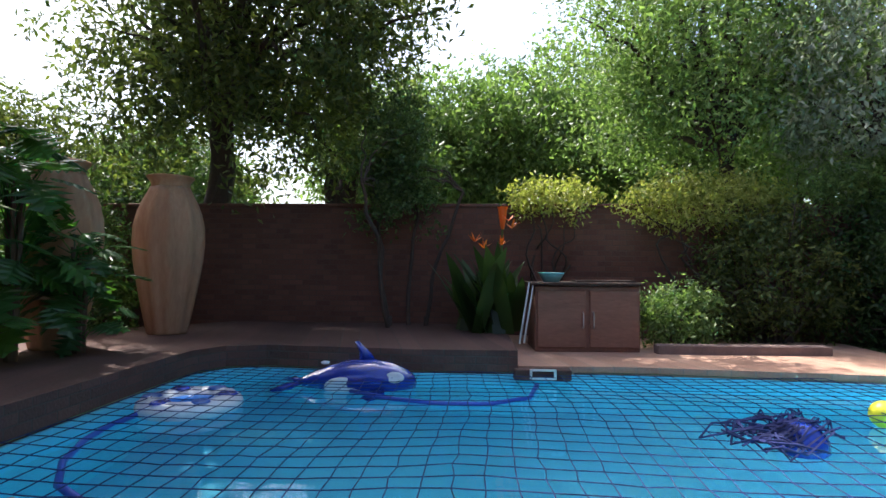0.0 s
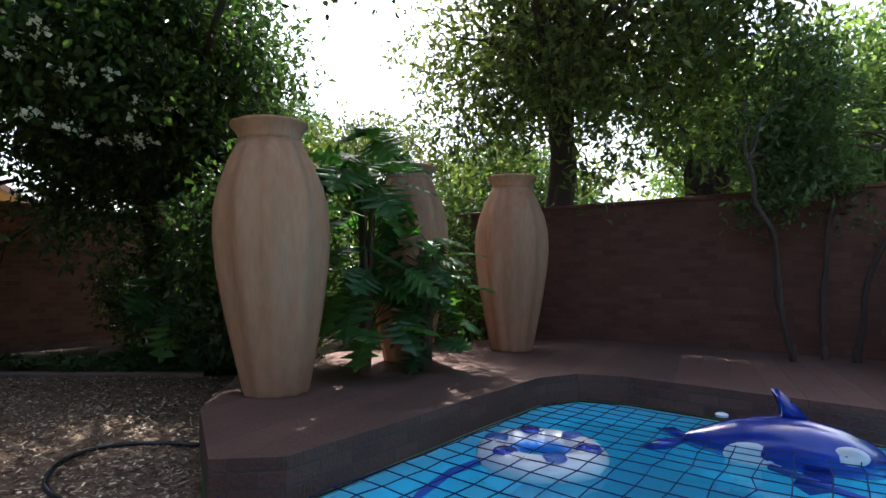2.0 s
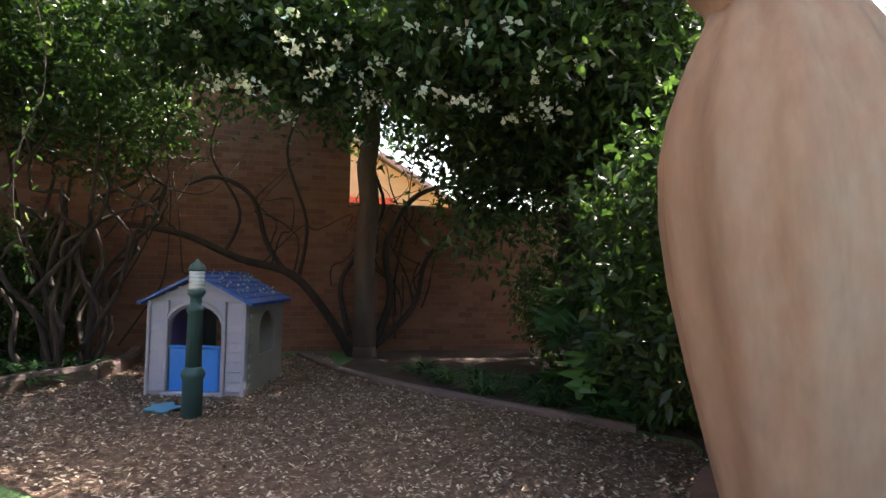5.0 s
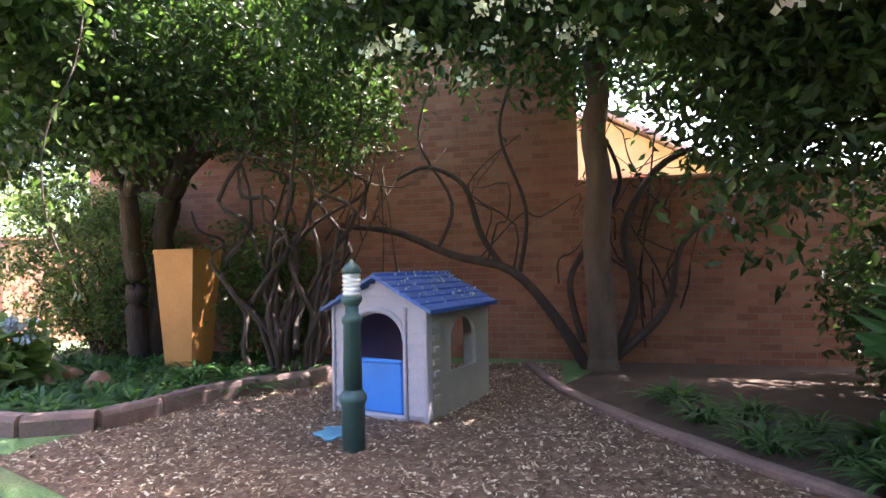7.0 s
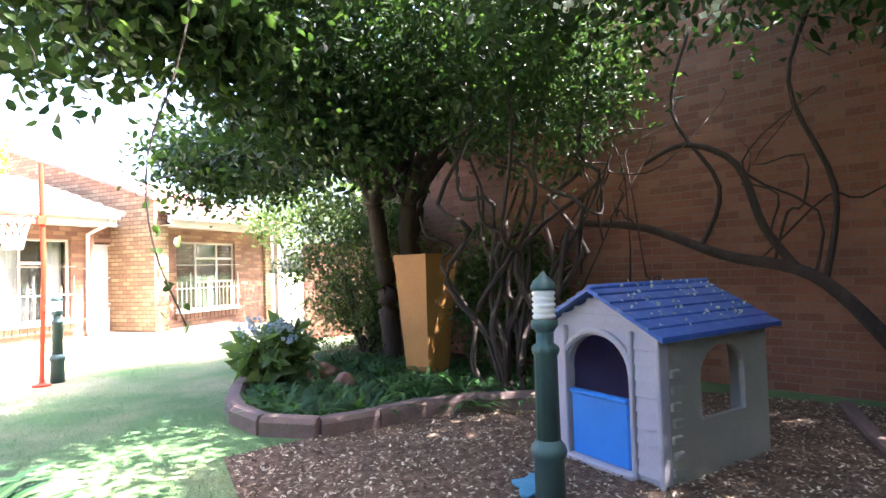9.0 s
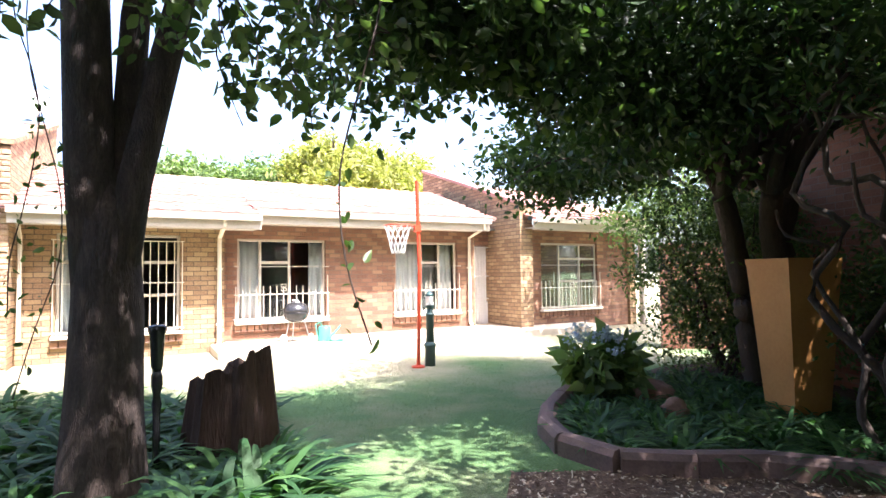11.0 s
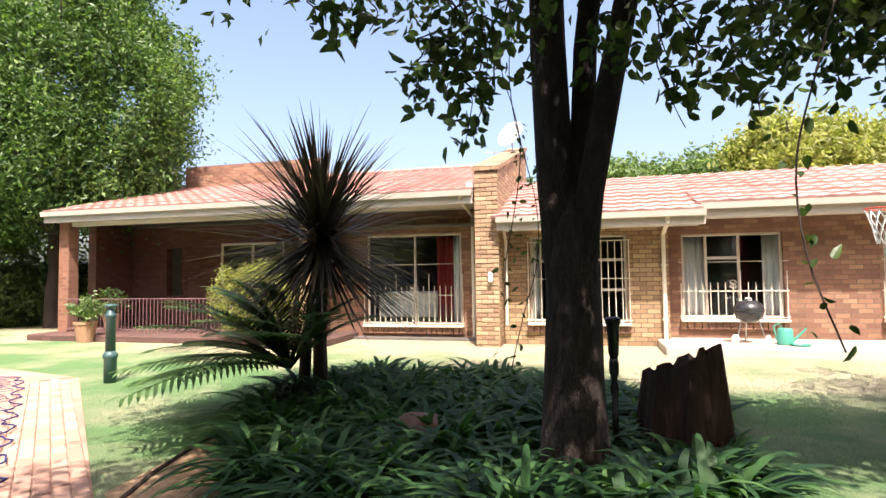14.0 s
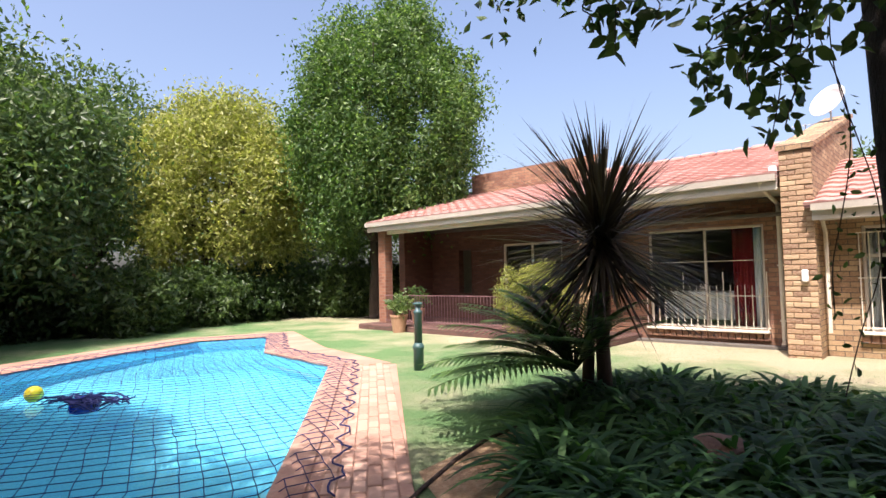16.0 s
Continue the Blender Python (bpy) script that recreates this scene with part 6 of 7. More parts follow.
v, f = leaf_arrays(rng, p, 0.13, 0.45, 0.5)
arrays("crown", v, f, LEAF_MID, nt_)


# leafy sprays hanging from the near tree
SPRAYS = [(-4.66, 0.98, 2.39), (-4.39, 0.85, 2.29), (-4.64, 0.75, 2.08), (-4.83, 0.90, 2.38), (-5.53, 0.90, 2.31), (-5.71, 1.10, 2.29), (-5.82, 0.96, 2.22), (-5.97, 0.99, 2.27), (-6.00, 0.84, 2.17), (-5.77, 0.70, 2.07), (-6.21, 0.68, 2.24), (-6.10, 0.62, 2.09), (-6.44, 0.59, 2.43), (-6.65, 0.37, 2.27), (-4.28, 1.61, 2.50), (-4.33, 1.53, 2.42), (-4.57, 1.32, 2.29), (-4.70, 1.40, 2.37), (-4.70, 1.23, 2.25), (-4.83, 1.11, 2.03), (-4.74, 1.18, 2.16), (-5.04, 1.35, 2.30), (-4.47, 1.47, 2.49), (-5.06, 1.03, 2.36), (-5.25, 0.44, 2.41)]
rng = np.random.default_rng(123)
tw = Build()
pts_ = []
for i, q in enumerate(SPRAYS):
    q = Vector(q)
    root = q + Vector((rng.normal() * 0.25, -0.35 + rng.normal() * 0.2, 0.55 + rng.uniform(0, 0.3)))
    limb(tw, rng, root, q, 0.007, 0.0025, 6, 0.35, 5)
    for j in range(34):
        t = rng.uniform(0, 0.6)
        pts_.append(q.lerp(root, t) + Vector(rng.normal(size=3) * 0.045))
make("twig", tw, BARK_DARK, nt_, smooth=True)
v, f = round_leaf_arrays(rng, np.array([tuple(q) for q in pts_]), 0.085, 0.55)
tagged(arrays("leaf_spray", v, f, LEAF_MID, nt_), kind="stuff")
for k, (x, y, z1, z0, sway) in enumerate(((-4.76, -0.02, 3.2, 0.75, 0.10), (-4.70, 0.05, 3.0, 1.2, 0.07), (-6.18, 1.5, 3.3, 1.12, 0.08))):
    rng = np.random.default_rng(400 + k)
    pts = [(x + sway * math.sin(i * 1.1 + k), y + 0.05 * math.cos(i * 1.7), z1 + (z0 - z1) * i / 7) for i in range(8)]
    cv = curvy(pts, 4)
    make("shoot", Build().tube(cv, 0.0035, 5), BARK_DARK, nt_, smooth=True)
    q = np.array([tuple(c + Vector(rng.normal(size=3) * 0.03)) for c in cv[10:] for _ in range(2)])
    v, f = round_leaf_arrays(rng, q, 0.05, 0.5)
    arrays("shoot_leaves", v, f, LEAF_MID, nt_)
# Leaves darker than the crown's: canopy shade put into their colour.
bough(nt_, (-5.3, -0.1, 3.3), (-7.5, -0.5, 3.35), (1.4, 1.1, 0.8), 9000, (LEAF_DARK, BARK_DARK), 304)

# espalier branches on the gable wall
es = thing("climbing_shrub", "gnarled bare branches spread against the brick wall", "shrub")
for pts, r in (([(-10.1, 4.15, 0), (-10.25, 3.8, 0.6), (-10.3, 3.3, 1.15), (-10.35, 2.6, 1.35), (-10.4, 1.9, 1.65), (-10.4, 1.2, 1.75)], 0.05),
               ([(-10.3, 3.2, 1.2), (-10.35, 2.95, 1.6), (-10.35, 2.75, 2.2), (-10.4, 2.3, 2.45), (-10.4, 1.9, 2.3)], 0.03),
               ([(-10.0, 4.35, 0), (-10.1, 4.7, 0.8), (-10.05, 4.6, 1.6), (-10.1, 5.0, 2.3), (-10.2, 5.6, 2.6)], 0.045),
               ([(-10.0, 4.4, 0.1), (-9.95, 5.0, 0.7), (-9.95, 5.2, 1.4), (-9.95, 5.7, 1.9)], 0.035),
               ([(-10.1, 4.1, 0.3), (-10.3, 4.0, 1.0), (-10.25, 4.25, 1.5), (-10.2, 4.6, 2.2), (-10.3, 4.3, 3.0)], 0.03),
               ([(-10.3, 3.4, 1.1), (-10.35, 3.5, 1.9), (-10.4, 3.2, 2.9), (-10.4, 3.5, 3.8)], 0.02),
               ([(-10.35, 2.4, 1.4), (-10.4, 2.6, 2.0), (-10.4, 2.2, 2.8), (-10.4, 2.4, 3.6)], 0.018)):
    cv = curvy(pts, 5)
    make("branch", Build().tube(cv, [r * 1.45 * (1 - 0.5 * i / len(cv)) for i in range(len(cv))], 8), BARK_DARK, es, smooth=True)
rng = np.random.default_rng(5)
for i in range(26):
    y0 = rng.uniform(0.6, 5.5)
    eb = Build()
    limb(eb, rng, (-10.3, y0, rng.uniform(0.2, 1.8)), (-10.35, y0 + rng.normal() * 0.7, rng.uniform(1.8, 3.8)), 0.014, 0.004, 6, 0.4, 4)
    make("twig", eb, BARK_DARK, es, smooth=True)
ms = thing("shrub", "many-stemmed dark shrub beside the playhouse", "shrub")
mb = Build()
for i in range(16):
    a = rng.uniform(0, 6.28)
    limb(mb, rng, (-9.7 + 0.25 * math.cos(a), 0.75 + 0.25 * math.sin(a), -0.05), (-9.7 + 0.9 * math.cos(a), 0.75 + 1.0 * math.sin(a), rng.uniform(1.8, 3.2)), 0.035, 0.012, 7, 0.25, 6)
make("stem", mb, BARK_DARK, ms, smooth=True)
p, c = clumps(rng, (-9.8, 0.9, 3.2), (1.5, 1.3, 1.0), 300, 26, 0.3, 0.3)
v, f = leaf_arrays(rng, p, 0.09)
arrays("foliage", v, f, LEAF_DARK, ms)

# ---------- shrubs ----------
shrub("shrub", "leafy green bush behind the planter", (-10.9, 0.1, 0.9), (0.9, 0.8, 0.95), 8000, LEAF_MID, 81, 0.08)
shrub("shrub", "tall pale green bush at the end of the flower bed", (-11.7, -2.6, 1.2), (0.9, 0.9, 1.4), 11000, LEAF_MID, 181, 0.07)
shrub("shrub", "tall grey-green bush in the flower bed", (-11.2, -2.4, 1.3), (1.3, 1.1, 1.4), 15000, LEAF_MID, 82, 0.07)
shrub("shrub", "dense dark bush behind the first urn", (-4.9, 5.2, 1.2), (0.9, 0.9, 1.35), 12000, LEAF_DARK, 83, 0.10)
shrub("shrub", "dense dark bush by the yard", (-6.3, 6.2, 1.1), (1.1, 0.9, 1.3), 12000, LEAF_DARK, 84, 0.10)
shrub("shrub", "dark bush under the garden wall", (-8.6, 6.9, 0.8), (0.9, 0.9, 0.9), 7000, LEAF_DARK, 85, 0.10)
shrub("shrub", "undergrowth between the urns and the trees", (-4.4, 8.0, 0.9), (1.2, 1.2, 1.4), 10000, LEAF_MID, 86, 0.10)
shrub("shrub", "low green plant by the pump box", (4.25, 6.35, 0.5), (0.6, 0.4, 0.5), 4000, LEAF_BRIGHT, 87, 0.08)
for i, (x, y, zc, rx, rz) in enumerate(((6.1, 6.9, 1.0, 1.2, 1.25), (7.9, 6.3, 1.0, 1.3, 1.35), (9.6, 5.6, 1.1, 1.2, 1.4))):
    shrub("vine_thicket", "dense tangle of vines hanging over the garden wall", (x, y, zc), (rx, 0.8, rz), 12000, LEAF_DARK if i else LEAF_OLIVE, 90 + i, 0.09, stems=40, category="vine", group="vines on the wall")
shrub("creeper", "yellow-green creeper spilling over the wall top", (5.4, 7.3, 2.2), (1.5, 0.6, 0.5), 8000, LEAF_YELLOW, 94, 0.08, category="vine")
shrub("creeper", "green creeper along the wall top", (8.2, 6.7, 2.5), (1.7, 0.7, 0.6), 9000, LEAF_BRIGHT, 95, 0.08, category="vine")
shrub("creeper", "yellow-green creeper hanging on the wall", (3.0, 7.9, 2.3), (0.8, 0.4, 0.3), 2500, LEAF_YELLOW, 96, 0.08, category="vine")
# Shrubs at (14.0, -1.4) and (14.8, -3.4) are added in place of fence shade.
for i, (x, y, r_) in enumerate(((13.2, -6.8, 1.2), (15.0, -5.2, 1.3), (12.2, 1.0, 1.3), (13.4, 3.4, 1.5), (10.6, 5.6, 1.1), (17.5, -7.5, 1.4), (14.0, -1.4, 1.5), (14.8, -3.4, 1.5), (12.6, -8.4, 1.2))):
    shrub("shrub", "dark shrub along the garden boundary", (x, y, 0.8), (r_ * 1.2, r_ * 1.2, 1.3), 9000, LEAF_DARK if i % 2 else LEAF_MID, 100 + i, 0.2, category="shrub", group="boundary shrubs")
fn = thing("fence", "pale slatted fence at the end of the garden", "fence")
for i in range(60):
    make("slat", Build().box((13.5 + i * 0.16, -9.2 + i * 0.10, 0.7), (0.10, 0.03, 1.4)), FASCIA, fn)

# blossom on the dark tree
fl = thing("blossom", "clusters of white flowers among dark leaves", "flowers")
rng = np.random.default_rng(9)
p, c = clumps(rng, (-7.7, 2.7, 3.2), (0.8, 1.3, 0.55), 36, 14, 0.08, 0.5, -0.9)
p2, c = clumps(rng, (-6.6, 4.4, 3.1), (0.7, 1.0, 0.8), 40, 14, 0.08, 0.6, -0.9)
p = np.concatenate([p, p2])
v, f = leaf_arrays(rng, p, 0.055, 0.9, 0.0)
arrays("flower", v, f, FLOWER_W, fl)

# ---------- philodendron ----------
def philo_leaf(s):
    """A deeply lobed leaf, base at the origin, along +x, folded a little."""
    vs, fs = [(0, 0, 0)], []
    rim = []
    n = 6
    for side in (1, -1):
        row = []
        for i in range(n):
            t = i / (n - 1)
            x = s * (0.05 + 0.95 * t)
            w = s * (0.52 * math.sin(math.pi * (0.20 + 0.80 * t)) + 0.04)
            row.append((x + s * 0.10 * (1 - t), side * w, -0.12 * s * (w / s) - 0.25 * s * t * t))
            if i < n - 1:
                row.append((x + s * 0.075, side * w * 0.30, -0.05 * s - 0.25 * s * (t + 0.06) ** 2))
        rim.append(row)
    mid = [(s * (0.05 + 0.95 * i / (2 * n - 2)), 0, -0.25 * s * (i / (2 * n - 2)) ** 2) for i in range(2 * n - 1)]
    b = Build()
    for row, sgn in zip(rim, (1, -1)):
        k = len(row)
        b.add(mid + row, [((i, i + 1, k + i + 1, k + i) if sgn < 0 else (k + i, k + i + 1, i + 1, i)) for i in range(k - 1)])
    return b


def philodendron(cx, cy, z0, n, h, reach, seed, label, smax=0.42):
    """Leaning stems with lobed leaves held out all round, at every height."""
    t = thing("philodendron", label, "plant", m=Matrix.Translation((cx, cy, z0)))
    rr = random.Random(seed)
    lm = philo_leaf(1.0)
    first = None
    trunks = []
    for k in range(4):
        a = k * 1.6 + rr.uniform(-0.4, 0.4)
        end = Vector((0.22 * reach * math.cos(a), 0.22 * reach * math.sin(a), h * rr.uniform(0.7, 0.9)))
        trunks.append(end)
        make("trunk", Build().tube([(0.03 * math.cos(a), 0.03 * math.sin(a), -0.02), tuple(end * 0.5), tuple(end)], [0.032, 0.026, 0.02], 7), BARK_GREY, t)
    for i in range(n):
        a = i * 2.4 + rr.uniform(-0.3, 0.3)
        lift = rr.uniform(0.12, 1.0) ** 0.8
        r = reach * rr.uniform(0.35, 1.0) * (1.15 - 0.5 * lift)
        tip = Vector((r * math.cos(a), r * math.sin(a), h * lift))
        root = trunks[i % 4] * max(0.05, min(1.0, lift - 0.12))
        s = smax * rr.uniform(0.65, 1.15)
        m = Matrix.Translation(tip) @ Matrix.Rotation(a + rr.uniform(-0.5, 0.5), 4, 'Z') @ Matrix.Rotation(radians(rr.uniform(0, 60) - 25 * lift), 4, 'Y') @ Matrix.Rotation(radians(rr.uniform(-30, 30)), 4, 'X') @ Matrix.Diagonal((s, s, s, 1))
        if first is None:
            o = first = make("leaf", lm, PHILO, t, m=m)
        else:
            o = new("leaf", first.data)
            o.parent = t
            o.matrix_local = m
        make("stalk", Build().tube([tuple(root), tuple(root.lerp(tip, 0.5) + Vector((0, 0, 0.05))), tuple(tip)], [0.008, 0.006, 0.005], 4), PHILO, t)
    return t


philodendron(-3.36, 4.95, 0.24, 78, 2.15, 0.42, 1, "large philodendron with deeply cut glossy leaves between the urns", 0.46)
philodendron(-3.0, 5.45, 0.24, 44, 1.3, 0.36, 2, "philodendron with drooping cut leaves before the second urn", 0.36)
philodendron(-6.6, 5.7, 0.0, 40, 1.2, 0.5, 3, "dark philodendron with cut leaves in the shrub bed", 0.45)

# strelitzia with orange flowers
stz = thing("strelitzia", "bird-of-paradise plant with orange flowers by the wall", "plant", m=Matrix.Translation((1.75, 7.1, 0.24)))
rng = np.random.default_rng(31)
nb_ = 46
dirs = units(rng, nb_) * np.array([0.5, 0.5, 0.2]) + np.array([0, 0, 1.0])
dirs /= np.linalg.norm(dirs, axis=1, keepdims=True)
v, f = blade_arrays(rng, rng.normal(size=(nb_, 3)) * np.array([0.2, 0.2, 0.0]), dirs, rng.uniform(1.0, 1.75, nb_), 0.24, 0.25, 6)
arrays("leaf", v, f, LEAF_DARK, stz)
fd = units(rng, 30) * np.array([1, 1, 0.6]) + np.array([0, 0, 0.8])
fd /= np.linalg.norm(fd, axis=1, keepdims=True)
heads = np.repeat(np.array([[0.12, -0.2, 1.25], [0.3, -0.1, 1.5], [-0.15, -0.25, 1.2], [0.28, 0.0, 1.62], [-0.25, -0.1, 1.3]]), 6, 0)
v, f = blade_arrays(rng, heads, fd, 0.17, 0.04, 0.1, 2)
arrays("flower", v, f, FLOWER_O, stz)
cup = thing("flower_spike", "orange and cream flower head above the wall", "flower", m=Matrix.Translation((2.0, 7.35, 1.75)))
make("flower", Build().lathe([(0.02, 0.0), (0.04, 0.06), (0.07, 0.30), (0.085, 0.34), (0.06, 0.34)], 12), FLOWER_O, cup)
make("stem", Build().tube([(0, 0, 0.02), (-0.02, 0.02, -0.8), (-0.05, 0.0, -1.52)], 0.015, 6), LEAF_MID, cup)

# weathered stump rising behind the wall
stn = thing("tree_stump", "weathered forked stump rising above the brick wall", "stump", m=Matrix.Translation((-0.55, 9.6, 0)))
make("wood", Build().tube([(0, 0, -0.1), (0, 0, 1.5), (0.02, 0, 2.4), (0.0, 0, 2.85)], [0.3, 0.28, 0.26, 0.10], 12).tube([(0.12, 0, 2.2), (0.25, 0, 2.6), (0.34, 0, 2.95)], [0.15, 0.12, 0.05], 8).tube([(-0.1, 0, 2.3), (-0.18, 0, 2.7), (-0.16, 0, 2.9)], [0.13, 0.09, 0.04], 8), DEADWOOD, stn, smooth=True)

# ---------- bed with the near tree ----------
stump = thing("tree_stump", "jagged dark weathered tree stump in the bed", "stump", m=Matrix.Translation((-5.69, -0.85, 0)) @ Matrix.Diagonal((1.0, 1.0, 0.97, 1)))
sb = Build()
vs, fs = [], []
sides = 40
rng = np.random.default_rng(17)
jag = rng.uniform(-0.02, 0.02, sides) + 0.02 * np.sin(np.arange(sides) * 1.1) + 0.03 * np.sin(np.arange(sides) * 0.47)
for j in range(7):
    t = j / 6
    for k in range(sides):
        th = 2 * math.pi * k / sides
        r = (0.34 - 0.09 * t) * (1 + 0.10 * math.sin(7 * th + 1) + 0.06 * math.sin(15 * th)) + (0.06 if j == 0 else 0)
        z = (0.80 + 0.12 * math.cos(th - 2.8) + jag[k]) * t - 0.05
        vs.append((r * math.cos(th), r * math.sin(th) * 0.8, z))
for j in range(6):
    for k in range(sides):
        fs.append((j * sides + k, j * sides + (k + 1) % sides, (j + 1) * sides + (k + 1) % sides, (j + 1) * sides + k))
n0 = len(vs)
vs.append((0, 0, 0.42))
fs += [(6 * sides + k, 6 * sides + (k + 1) % sides, n0) for k in range(sides)]
make("wood", sb.add(vs, fs), DEADWOOD, stump)

torch = thing("garden_post", "slender turned black garden post in the bed", "post", m=Matrix.Translation((-5.25, -0.50, 0)))
make("shaft", Build().lathe([(0.022, -0.05), (0.022, 0.5), (0.03, 0.56), (0.02, 0.62), (0.035, 0.68), (0.035, 0.74), (0.026, 0.77)], 12), BLACK_METAL, torch, smooth=True)
make("head", Build().lathe([(0.026, 0.77), (0.036, 0.80), (0.045, 1.0), (0.055, 1.02), (0.055, 1.05), (0.045, 1.06)], 14), BLACK_METAL, torch, smooth=True)


def rock(x, y, z, s, seed, label):
    rg = np.random.default_rng(seed)
    b = bmesh.new()
    bmesh.ops.create_icosphere(b, subdivisions=3, radius=1.0)
    ph_ = rg.uniform(0, 6, 3)
    for q in b.verts:
        c = q.co
        k = 1 + 0.16 * math.sin(3 * c.x + ph_[0]) + 0.14 * math.sin(4 * c.y + ph_[1]) + 0.08 * math.sin(9 * c.z + 5 * c.x + ph_[2])
        q.co = Vector((c.x * s[0], c.y * s[1], c.z * s[2])) * k
    me_ = bpy.data.meshes.new("rock")
    b.to_mesh(me_)
    b.free()
    me_.materials.append(ROCK)
    me_.polygons.foreach_set("use_smooth", [True] * len(me_.polygons))
    o = new("rock", me_)
    o.matrix_world = Matrix.Translation((x, y, z)) @ Matrix.Rotation(rg.uniform(0, 6), 4, 'Z')
    return tagged(o, label, "rock", "rocks in the beds")


rock(-3.7, -0.5, 0.10, (0.28, 0.2, 0.16), 1, "brown rounded rock among strap leaves")
rock(-8.9, -0.9, 0.10, (0.17, 0.13, 0.10), 3, "brown rock in the kerbed flower bed")
rock(-9.3, -1.6, 0.12, (0.26, 0.20, 0.12), 4, "flat brown rock in the kerbed flower bed")
rock(-9.3, 0.5, 0.06, (0.13, 0.10, 0.08), 5, "brown rock in the kerbed flower bed")

# strap-leaved clumps
PROTO = []
for sd_ in range(4):
    rng = np.random.default_rng(200 + sd_)
    nb_ = 95
    dirs = units(rng, nb_) * np.array([0.75, 0.75, 0.0]) + np.array([0, 0, 0.75])
    dirs /= np.linalg.norm(dirs, axis=1, keepdims=True)
    v, f = blade_arrays(rng, rng.normal(size=(nb_, 3)) * np.array([0.06, 0.06, 0.0]), dirs, rng.uniform(0.35, 0.62, nb_), 0.034, 0.75, 5)
    PROTO.append((v, f))
strap_meshes = []
used = set()


def strap(x, y, k, i, label, group):
    if i % 4 not in used:
        used.add(i % 4)
        v, f = PROTO[i % 4]
        o = arrays("strap_leaved_plant", v, f, STRAP)
        strap_meshes.append(o.data)
    else:
        o = new("strap_leaved_plant", strap_meshes[i % 4])
    o.matrix_world = Matrix.Translation((x, y, 0.0)) @ Matrix.Rotation(i * 1.7, 4, 'Z') @ Matrix.Diagonal((k, k, k * 0.95, 1))
    tagged(o, label, "plant", group)


def scatter(poly, n, gap, seed):
    rg = np.random.default_rng(seed)
    xs = [q[0] for q in poly]
    ys = [q[1] for q in poly]
    out = []
    for _ in range(n * 60):
        x, y = rg.uniform(min(xs), max(xs)), rg.uniform(min(ys), max(ys))
        if inside(poly, np.array(x), np.array(y)) and all((x - a) ** 2 + (y - b) ** 2 > gap * gap for a, b in out):
            out.append((x, y))
            if len(out) == n:
                break
    return out


BED_C = [(-2.7, 0.2), (-3.3, 0.95), (-4.4, 1.0), (-5.3, 0.8), (-5.9, 0.15), (-6.1, -0.85), (-5.5, -2.05), (-3.6, -2.95), (-1.9, -2.5), (-1.7, -1.25)]
i = 0
for x, y in scatter(BED_C, 80, 0.30, 4):
    if (x + 5.05) ** 2 + (y + 0.07) ** 2 > 0.12 and (x + 5.69) ** 2 + (y + 0.85) ** 2 > 0.14:
        strap(x, y, random.uniform(1.1, 1.75), i, "dark green strap-leaved clump in the bed round the tree", "strap-leaved plants round the tree")
        i += 1
BED_A = [(-9.2, 0.95), (-8.6, 0.3), (-7.95, -0.25), (-7.85, -0.75), (-8.2, -1.35), (-9.2, -2.2), (-10.4, -2.6), (-10.6, 0.9)]
for x, y in scatter(BED_A, 60, 0.26, 5):
    strap(x, y, random.uniform(0.75, 1.1), i, "green strap-leaved clump inside the kerbed bed", "strap-leaved plants in the kerbed bed")
    i += 1
for x, y in scatter([(-7.2, 4.6), (-6.4, 4.95), (-5.6, 5.5), (-6.2, 6.2), (-7.6, 5.4), (-8.6, 4.5)], 16, 0.36, 6):
    strap(x, y, random.uniform(0.7, 1.0), i, "dark green strap-leaved clump in the shrub bed", "strap-leaved plants in the shrub bed")
    i += 1
hy = shrub("hydrangea", "leafy plant with pale blue flowers at the bed edge", (-8.9, -1.9, 0.35), (0.4, 0.35, 0.32), 420, LEAF_BRIGHT, 120, 0.24, 0.12, per=10, aspect=0.5, category="plant")
rng = np.random.default_rng(14)
p, c = clumps(rng, (-8.9, -1.9, 0.58), (0.42, 0.38, 0.18), 12, 26, 0.10, 0.5, -0.2)
v, f = leaf_arrays(rng, p, 0.05, 0.9, 0)
arrays("flower", v, f, FLOWER_B, hy)

# spiky cordyline head with bare trunk, and a feather palm below it
yu = thing("cordyline", "tall cordyline with a head of stiff narrow leaves", "plant", m=Matrix.Translation((-2.0, -1.5, 0)) @ Matrix.Diagonal((1.0, 1.0, 1.0, 1)))
make("trunk", Build().tube([(0, 0, -0.05), (0.02, 0, 0.6), (-0.03, 0.02, 1.3), (0, 0, 1.95)], [0.09, 0.075, 0.065, 0.06], 10).tube([(0.18, 0.1, -0.05), (0.16, 0.05, 0.7), (0.06, 0.0, 1.4)], [0.07, 0.06, 0.05], 8), BARK_GREY, yu, smooth=True)
rng = np.random.default_rng(55)
nb_ = 860
dirs = units(rng, nb_)
dirs[:, 2] = np.abs(dirs[:, 2]) * 1.6 - 0.66
dirs /= np.linalg.norm(dirs, axis=1, keepdims=True)
base = np.stack([rng.normal(size=nb_) * 0.03, rng.normal(size=nb_) * 0.03, 1.58 + 0.36 * rng.uniform(size=nb_) + 0.12 * dirs[:, 2]], 1)
v, f = blade_arrays(rng, base, dirs, rng.uniform(0.95, 1.6, nb_), 0.027, 0.16, 5)
arrays("leaf_head", v, f, YUCCA, yu)


